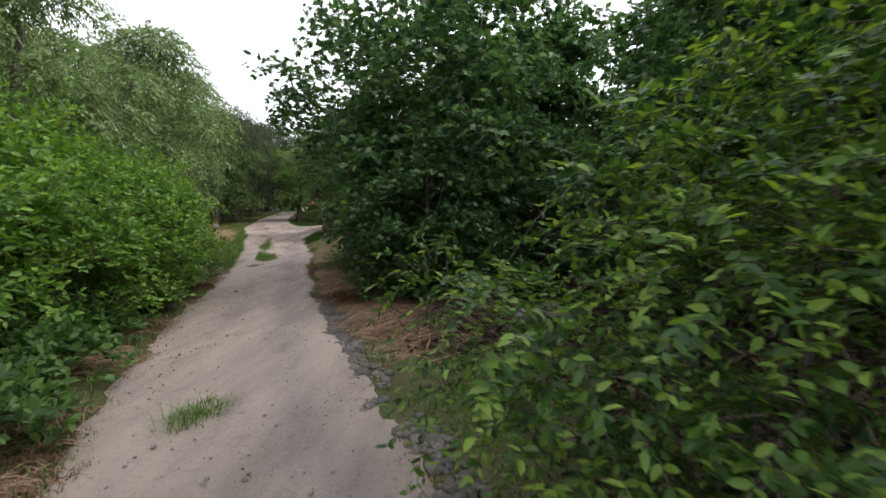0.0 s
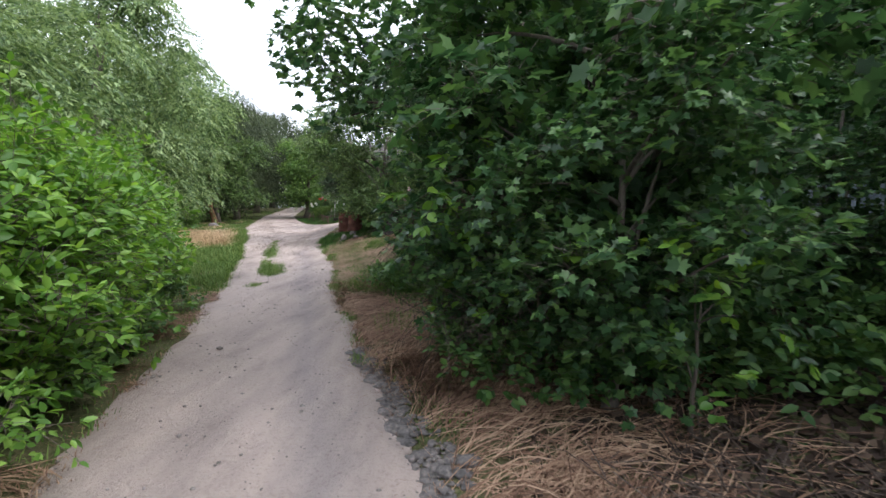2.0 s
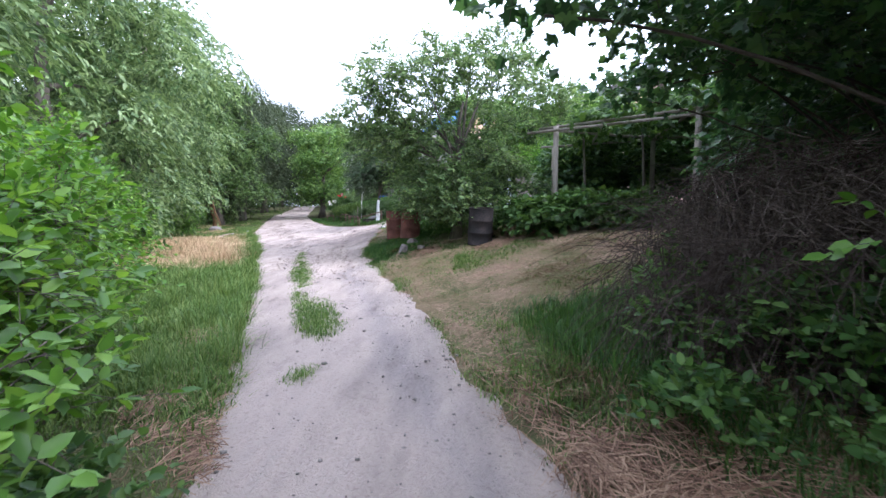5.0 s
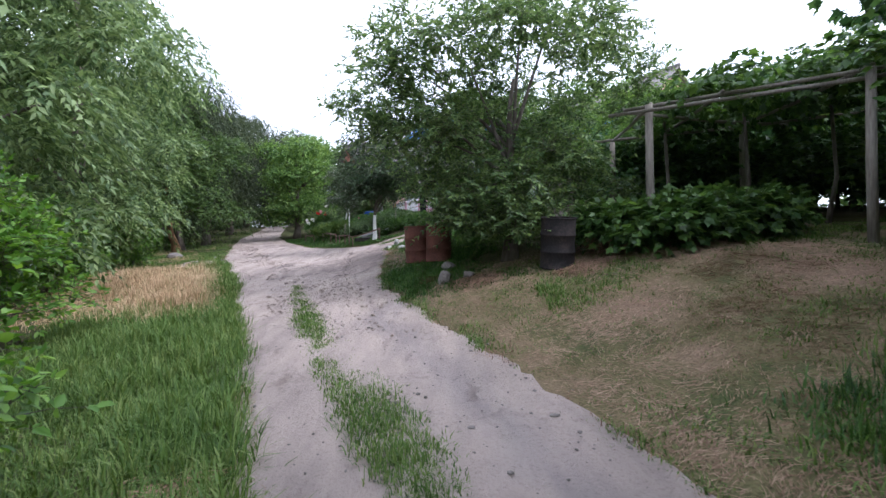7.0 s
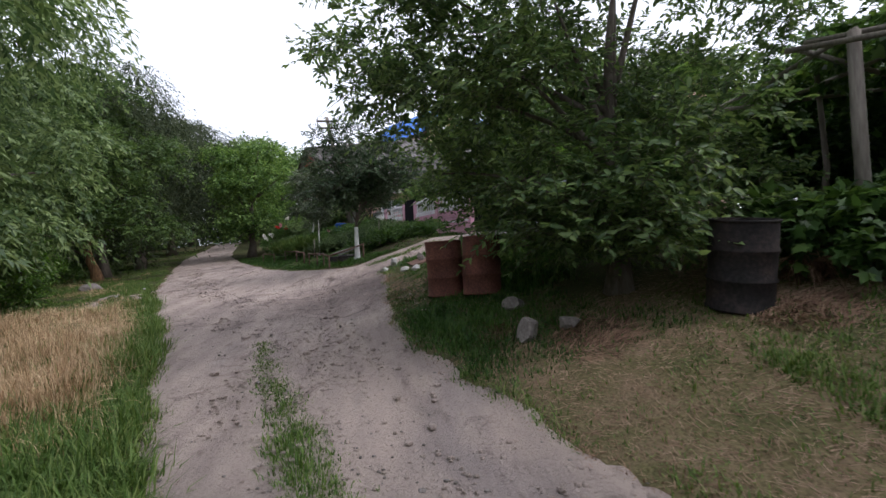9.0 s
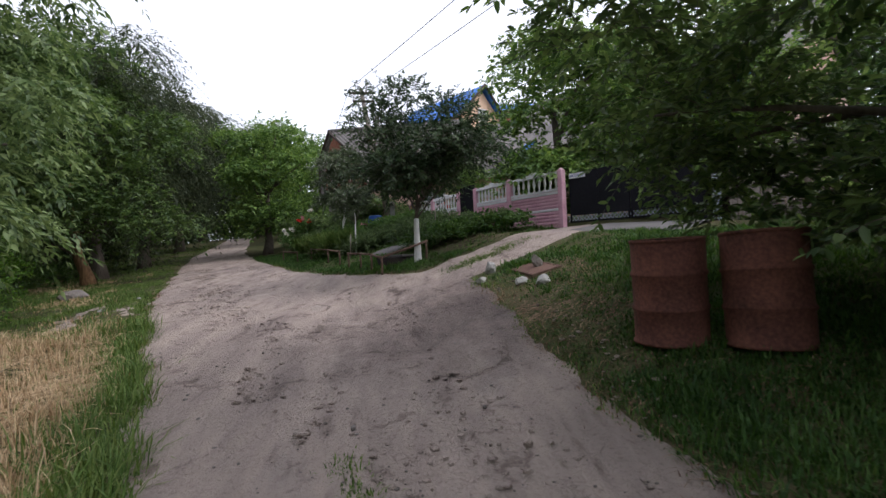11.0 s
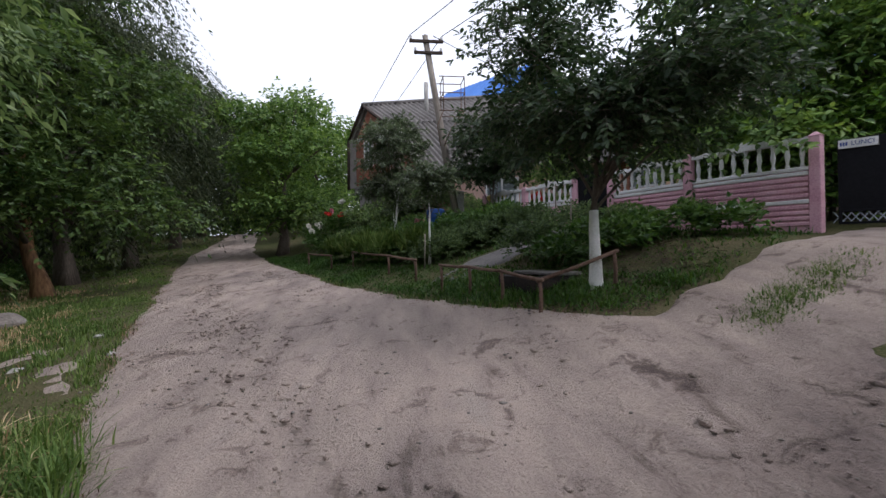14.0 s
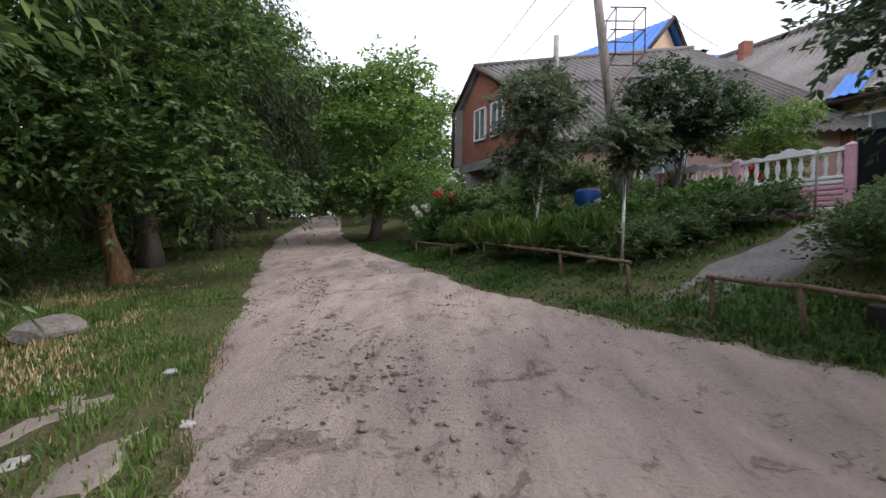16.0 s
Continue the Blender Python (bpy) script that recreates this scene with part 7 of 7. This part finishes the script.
def window(name, o, ex, ez, w, h, parent, sashes=2, frame_mat=None):
    """A framed window at o (lower left), along ex and ez, standing proud of its wall."""
    ex, ez = Vector(ex).normalized(), Vector(ez)
    out = ex.cross(ez).normalized()
    turn = Matrix((ex, -out, ez)).transposed().to_4x4()
    base = Vector(o)

    def bar(nm, cx, cz, sx, sz, depth=0.06, y=0.0, mat=None):
        c = base + ex * cx + ez * cz + out * y
        bm = boxed((sx, depth, sz), (0, 0, 0), None, 0.004)
        bmesh.ops.transform(bm, matrix=Matrix.Translation(c) @ turn, verts=bm.verts)
        return bm, mat or frame_mat or M_WHITE

    bm, mt = bar("f", w / 2, h / 2, w, h, 0.02, 0.012, M_CURTAIN)
    win = part(name, bm, mt, parent, "pale curtained window")
    for nm, cx, cz, sx, sz in (("window_frame", w / 2, h, w + 0.06, 0.06), ("window_frame", w / 2, 0, w + 0.06, 0.06), ("window_frame", 0, h / 2, 0.06, h), ("window_frame", w, h / 2, 0.06, h)):
        bm, mt = bar(nm, cx, cz, sx, sz, 0.08, 0.03)
        part(nm, bm, mt, win)
    for i in range(1, sashes):
        bm, mt = bar("mullion", w * i / sashes, h / 2, 0.05, h, 0.06, 0.03)
        part("mullion", bm, mt, win)
    bm, mt = bar("pane", w / 2, h / 2, w - 0.06, h - 0.06, 0.006, 0.032, M_GLASS)
    part("pane", bm, mt, win)
    return win


# red brick house with a gambrel roof
HA = Vector((-11.5, 46.5, 0))
HW = Vector((0.47, -0.883, 0))
HR = Vector((0.968, -0.25, 0))
HL = 7.4


def hp(s, z, along_=0.0):
    v = HA + HW * s + HR * along_
    return (v.x, v.y, z)


brick_house = root("brick_house", (-9.5, 44.0, 2.9), "red brick house with a grey corrugated gambrel roof", "house")
brick_house.matrix_world = Matrix()
PROF = [(0.0, 5.65), (5.2, 5.65), (5.2, 5.8), (3.4, 7.58), (1.35, 8.85), (0.02, 7.7)]
plate_mesh("wall", [hp(s, z) for s, z in PROF], 0.3, M_BRICK, brick_house, True)
plate_mesh("wall", [hp(5.2, 2.9), hp(5.2, 2.9, HL), hp(5.2, 5.75, HL), hp(5.2, 5.75)], 0.3, M_ROSE, brick_house)
plate_mesh("wall", [hp(0, 2.6, HL), hp(0, 2.6, 2.5), hp(0, 5.65, 2.5), hp(0, 5.65, HL)], 0.3, M_ROSE, brick_house)
# added side wall that blocks the sky and keeps the open carport dark
plate_mesh("wall", [hp(0.12, 2.6, 2.5), hp(0.12, 2.6, 0.2), hp(0.12, 5.3, 0.2), hp(0.12, 5.3, 2.5)], 0.2, M_CONCRETE, brick_house)
plate_mesh("wall", [hp(0, 2.6, 2.6), hp(5.0, 2.6, 2.6), hp(5.0, 5.5, 2.6), hp(0, 5.5, 2.6)], 0.25, M_ROSE, brick_house)
plate_mesh("wall", [hp(5.2, 2.6, HL), hp(0, 2.6, HL), hp(0, 7.1, HL), hp(1.35, 7.3, HL), hp(3.4, 6.7, HL), hp(5.2, 5.6, HL)], 0.3, M_BRICK, brick_house, True)
plate_mesh("floor_slab", [hp(-0.1, 5.62, -0.05), hp(5.3, 5.62, -0.05), hp(5.3, 5.62, 2.6), hp(-0.1, 5.62, 2.6)], 0.32, M_CONCRETE, brick_house)
for s in (0.25, 2.6, 4.9):
    x, y, _ = hp(s, 0, 0.15)
    part("porch_post", boxed((0.25, 0.25, 5.35 - gz(x, y)), (x, y, (5.35 + gz(x, y)) / 2), bevel=0.02), M_CONCRETE, brick_house)
corrugated("roof_slope", hp(5.75, 5.55, -0.25), hp(5.75, 5.55, HL + 0.2), hp(3.38, 7.72, HL - 0.9), hp(3.38, 7.72, -0.25), M_ASBESTOS, brick_house)
corrugated("roof_slope", hp(3.5, 7.68, -0.28), hp(3.5, 7.68, HL - 0.8), hp(1.33, 8.98, HL - 0.6), hp(1.33, 8.98, -0.28), M_ASBESTOS, brick_house)
corrugated("roof_slope", hp(1.3, 8.96, -0.25), hp(1.3, 8.96, HL), hp(-0.15, 7.7, HL), hp(-0.15, 7.7, -0.25), M_ASBESTOS, brick_house)
plate_mesh("roof_slope", [hp(-0.2, 5.6, HL), hp(-0.2, 5.6, -0.2), hp(-0.12, 7.75, -0.2), hp(-0.12, 7.75, HL)], 0.05, M_ASBESTOS, brick_house)
for a, b in ((hp(5.75, 5.6, -0.27), hp(3.4, 7.72, -0.27)), (hp(3.4, 7.72, -0.27), hp(1.33, 9.0, -0.27)), (hp(1.33, 9.0, -0.27), hp(-0.18, 7.72, -0.27)), (hp(-0.18, 7.72, -0.27), hp(-0.2, 5.55, -0.27))):
    tube("barge_board", [a, b], [0.07, 0.07], M_DARKWOOD, brick_house, 4)
tube("ridge_cap", [hp(1.33, 9.03, -0.3), hp(1.33, 9.03, HL - 0.5)], [0.09, 0.09], M_ASBESTOS, brick_house, 8)
wturn = (HW.x, HW.y, 0)
window("attic_window", hp(1.0, 6.35, -0.02), wturn, (0, 0, 1), 0.72, 1.1, brick_house, 2)
window("attic_window", hp(2.1, 6.35, -0.02), wturn, (0, 0, 1), 0.72, 1.1, brick_house, 2)
window("ground_window", hp(5.22, 4.1, 2.4), (HR.x, HR.y, 0), (0, 0, 1), 1.1, 1.1, brick_house, 2)
x, y, _ = hp(2.4, 0, 1.9)
ch = tube("flue_pipe", [(x, y, 8.0), (x, y, 9.5)], [0.09, 0.09], M_PALE, brick_house, 12)
x, y, _ = hp(0.6, 0, 3.7)
part("chimney", boxed((0.5, 0.4, 1.6), (x, y, 8.45), bevel=0.02), M_RED_CHIMNEY, brick_house)

# neighbour's house with a long grey roof
GH0 = Vector((-4.2, 43.1, 0))
GD, GI = Vector((0.46, -0.888, 0)), Vector((0.888, 0.46, 0))
grey_house = root("grey_roof_house", (0, 0, 0), "peach plastered house with a long grey corrugated roof", "house")


def gp_(k, i, z):
    v = GH0 + GD * k + GI * i
    return (v.x, v.y, z)


plate_mesh("wall", [gp_(0, 0.5, 2.6), gp_(13, 0.5, 2.6), gp_(13, 0.5, 6.4), gp_(0, 0.5, 6.4)], 0.35, M_PLASTER, grey_house)
plate_mesh("wall", [gp_(0, 8, 2.6), gp_(0, 0.5, 2.6), gp_(0, 0.5, 6.4), gp_(0, 4.4, 9.9), gp_(0, 8, 6.4)], 0.35, M_PLASTER, grey_house)
plate_mesh("wall", [gp_(13, 0.5, 2.6), gp_(13, 8, 2.6), gp_(13, 8, 6.4), gp_(13, 4.4, 9.9), gp_(13, 0.5, 6.4)], 0.35, M_ROSE, grey_house)
corrugated("roof_slope", gp_(-2.3, 0, 6.35), gp_(13.4, 0, 6.35), gp_(13.4, 4.45, 10.05), gp_(-2.3, 4.45, 10.05), M_ASBESTOS, grey_house)
corrugated("roof_slope", gp_(13.4, 8.4, 6.35), gp_(-2.3, 8.4, 6.35), gp_(-2.3, 4.4, 10.05), gp_(13.4, 4.4, 10.05), M_ASBESTOS, grey_house)
corrugated("blue_sheet", gp_(3.4, -0.1, 6.36), gp_(4.0, -0.1, 6.36), gp_(4.0, 0.75, 7.06), gp_(3.4, 0.75, 7.06), M_BLUE, grey_house, 0.2, 0.02, 2)
corrugated("blue_sheet", gp_(8.2, -0.1, 6.36), gp_(13.45, -0.1, 6.36), gp_(13.45, 1.1, 7.36), gp_(8.2, 1.1, 7.36), M_BLUE, grey_house, 0.2, 0.02, 2)
tube("fascia", [gp_(-0.4, 0.03, 6.3), gp_(13.4, 0.03, 6.3)], [0.08, 0.08], M_DARKWOOD, grey_house, 4)
tube("ridge_cap", [gp_(-2.3, 4.42, 10.12), gp_(13.4, 4.42, 10.12)], [0.1, 0.1], M_ASBESTOS, grey_house, 8)
window("house_window", gp_(3.6, 0.48, 4.7), (GD.x, GD.y, 0), (0, 0, 1), 1.3, 1.25, grey_house, 3)
window("house_window", gp_(8.5, 0.48, 4.7), (GD.x, GD.y, 0), (0, 0, 1), 1.3, 1.25, grey_house, 3)
x, y, _ = gp_(-1.0, 3.9, 0)
part("chimney", boxed((0.36, 0.36, 0.8), (x, y, 9.75), bevel=0.02), M_RED_CHIMNEY, grey_house)
x, y, _ = gp_(5.0, 2.6, 0)
dish = root("satellite_dish", (x, y, 8.95), "white round satellite dish on the grey roof", "satellite dish")
v, q = lathe([(0.0, 0.0), (0.15, 0.02), (0.3, 0.08), (0.36, 0.13), (0.35, 0.14), (0.28, 0.1), (0.0, 0.03)], 24)
d1 = part_mesh("reflector", np_mesh("reflector", v, q), M_WHITE, dish, smooth=True)
d1.matrix_local = pose(0, -0.1, 0.35, 65, 0, 20)
tube("mast", [(0, 0, -0.5), (0, 0, 0.4)], [0.025, 0.025], M_RUST, dish, 8)

# tall peach house with a bright blue roof, further up the slope
blue_house = root("blue_roof_house", (0, 0, 0), "tall peach plastered house with a bright blue metal roof", "house")
part("wall", boxed((11.0, 8.0, 10.5), (4.6, 57.2, 6.6)), M_PLASTER, blue_house)
BD, BI = Vector((0.8, 0.6, 0)), Vector((-0.6, 0.8, 0))
B0 = Vector((-1.3, 51.6, 0))


def bp_(u, i, z):
    v = B0 + BD * u + BI * i
    return (v.x, v.y, z)


plate_mesh("wall", [bp_(-2.0, 0.2, 4), bp_(2.0, 0.2, 4), bp_(2.0, 0.2, 11.7), bp_(0, 0.2, 13.5), bp_(-2.0, 0.2, 11.7)], 0.35, M_PLASTER, blue_house)
plate_mesh("wall", [bp_(-2.0, 8, 4), bp_(-2.0, 0.2, 4), bp_(-2.0, 0.2, 11.7), bp_(-2.0, 8, 11.7)], 0.35, M_PLASTER, blue_house)
corrugated("roof_slope", bp_(-2.5, 7.5, 11.3), bp_(-2.5, -0.2, 11.3), bp_(0, -0.2, 13.7), bp_(0, 7.5, 13.7), M_BLUE, blue_house, 0.35, 0.03, 6)
corrugated("roof_slope", bp_(2.5, -0.2, 11.3), bp_(2.5, 7.5, 11.3), bp_(0, 7.5, 13.7), bp_(0, -0.2, 13.7), M_BLUE, blue_house, 0.35, 0.03, 6)
for s in (-1, 1):
    tube("barge_board", [bp_(2.5 * s, -0.22, 11.3), bp_(0, -0.22, 13.72)], [0.1, 0.1], M_DARKWOOD, blue_house, 4)
corrugated("roof_slope", (-1.2, 52.9, 11.8), (10.5, 52.9, 11.8), (9.0, 57.2, 14.2), (1.0, 57.2, 14.2), M_BLUE, blue_house, 0.35, 0.03, 6)
window("house_window", bp_(-0.4, 0.15, 11.2), (BD.x, BD.y, 0), (0, 0, 1), 0.8, 0.9, blue_house, 2)


# ---- flowers ----
def bloom_mesh(seed):
    rng = np.random.default_rng(seed)
    n = 34
    d = unit(rng.normal(0, 1, (n, 3)) + np.array([0, 0, 0.6]))
    side = unit(np.cross(d, rng.normal(0, 1, (n, 3))))
    up = np.cross(side, d)
    tp = OVAL * np.array([0.085, 0.075, 0.05])
    v = d[:, None, :] * 0.02 + side[:, None, :] * tp[None, :, 1, None] + unit(d + up * 0.6)[:, None, :] * tp[None, :, 0, None] + d[:, None, :] * tp[None, :, 2, None]
    f = OVAL_F[None] + (np.arange(n) * 6)[:, None, None]
    return np_mesh("bloom", v.reshape(-1, 3), f.reshape(-1, 4))


BLOOM = []
for k, pm in enumerate(M_PETALS):
    bm_ = bloom_mesh(200 + k)
    bm_.materials.append(pm)
    BLOOM.append(bm_)
TONES = ("white", "red", "pink", "yellow", "orange")
FLOWERS = [(-13.01, 42.45, 3.68, 0),
           (-12.76, 42.65, 3.75, 0),
           (-12.88, 42.25, 3.5, 0),
           (-12.25, 42.95, 4.28, 2),
           (-11.98, 43.25, 4.63, 0),
           (-12.33, 42.65, 4.13, 1),
           (-11.89, 42.85, 4.11, 1),
           (-9.17, 39.45, 3.61, 2),
           (-9.12, 38.05, 3.03, 1),
           (-8.57, 38.45, 3.65, 0),
           (-8.48, 38.45, 3.62, 0),
           (-8.68, 38.05, 3.24, 1),
           (-7.9, 37.35, 3.12, 2),
           (-7.29, 38.45, 4.2, 3),
           (-6.9, 38.45, 4.24, 3),
           (-6.44, 37.75, 4.15, 4),
           (-6.23, 37.65, 4.15, 1),
           (-6.22, 36.75, 3.28, 0),
           (-5.79, 36.95, 3.42, 0),
           (-7.3, 37.95, 3.58, 4),
           (-9.15, 38.15, 3.03, 4),
           (-9.3, 38.95, 3.21, 0)]
for k, (x, y, z, c) in enumerate(FLOWERS):
    rng = np.random.default_rng(300 + k)
    g = gz(x, y)
    h = max(0.25, z - g)
    f = root("flowering_plant", (x, y, g), "flowering garden plant with " + TONES[c] + " blooms in the bed", "flower", "garden flowers")
    tube("stem", [(0.05, 0.03, -0.05), (0.02, 0, h * 0.5), (0, 0, h)], [0.008, 0.006, 0.004], M_WEED, f, 5)
    me, *_ = foliage("leaves", rng, [((0, 0, h * 0.55), (0.14, 0.14, h * 0.35))], 34, 0.16, WEED)
    part_mesh("leaves", me, M_WEED, f)
    for q in range(3):
        b = new("bloom", BLOOM[c])
        b.parent = f
        b.matrix_local = pose(*(0.1 * rng.normal(0, 1, 2) if q else (0, 0)), h + (0.06 * float(rng.normal()) if q else 0), 15, 10, 50 * q) @ Matrix.Diagonal((*([float(rng.uniform(0.75, 1.1))] * 3), 1))

barrel = root("blue_barrel", (-8.75, 39.3, gz(-8.75, 39.3)), "blue plastic barrel standing in the garden", "barrel")
v, q = lathe([(0, 0), (0.26, 0), (0.28, 0.04), (0.29, 0.3), (0.3, 0.32), (0.3, 0.36), (0.29, 0.38), (0.29, 0.6), (0.3, 0.62), (0.3, 0.66), (0.28, 0.85), (0.24, 0.9), (0, 0.9)], 24)
part_mesh("body", np_mesh("body", v, q), M_BLUE_PLASTIC, barrel, smooth=True)
for x, y, h in ((-9.5, 35.1, 0.75), (-7.0, 33.3, 0.9), (-6.4, 35.6, 1.1)):
    post("garden_stake", x, y, h, 0.016, "thin wooden stake in the flower bed", M_POLE, "stake", (0.03, 0.02))
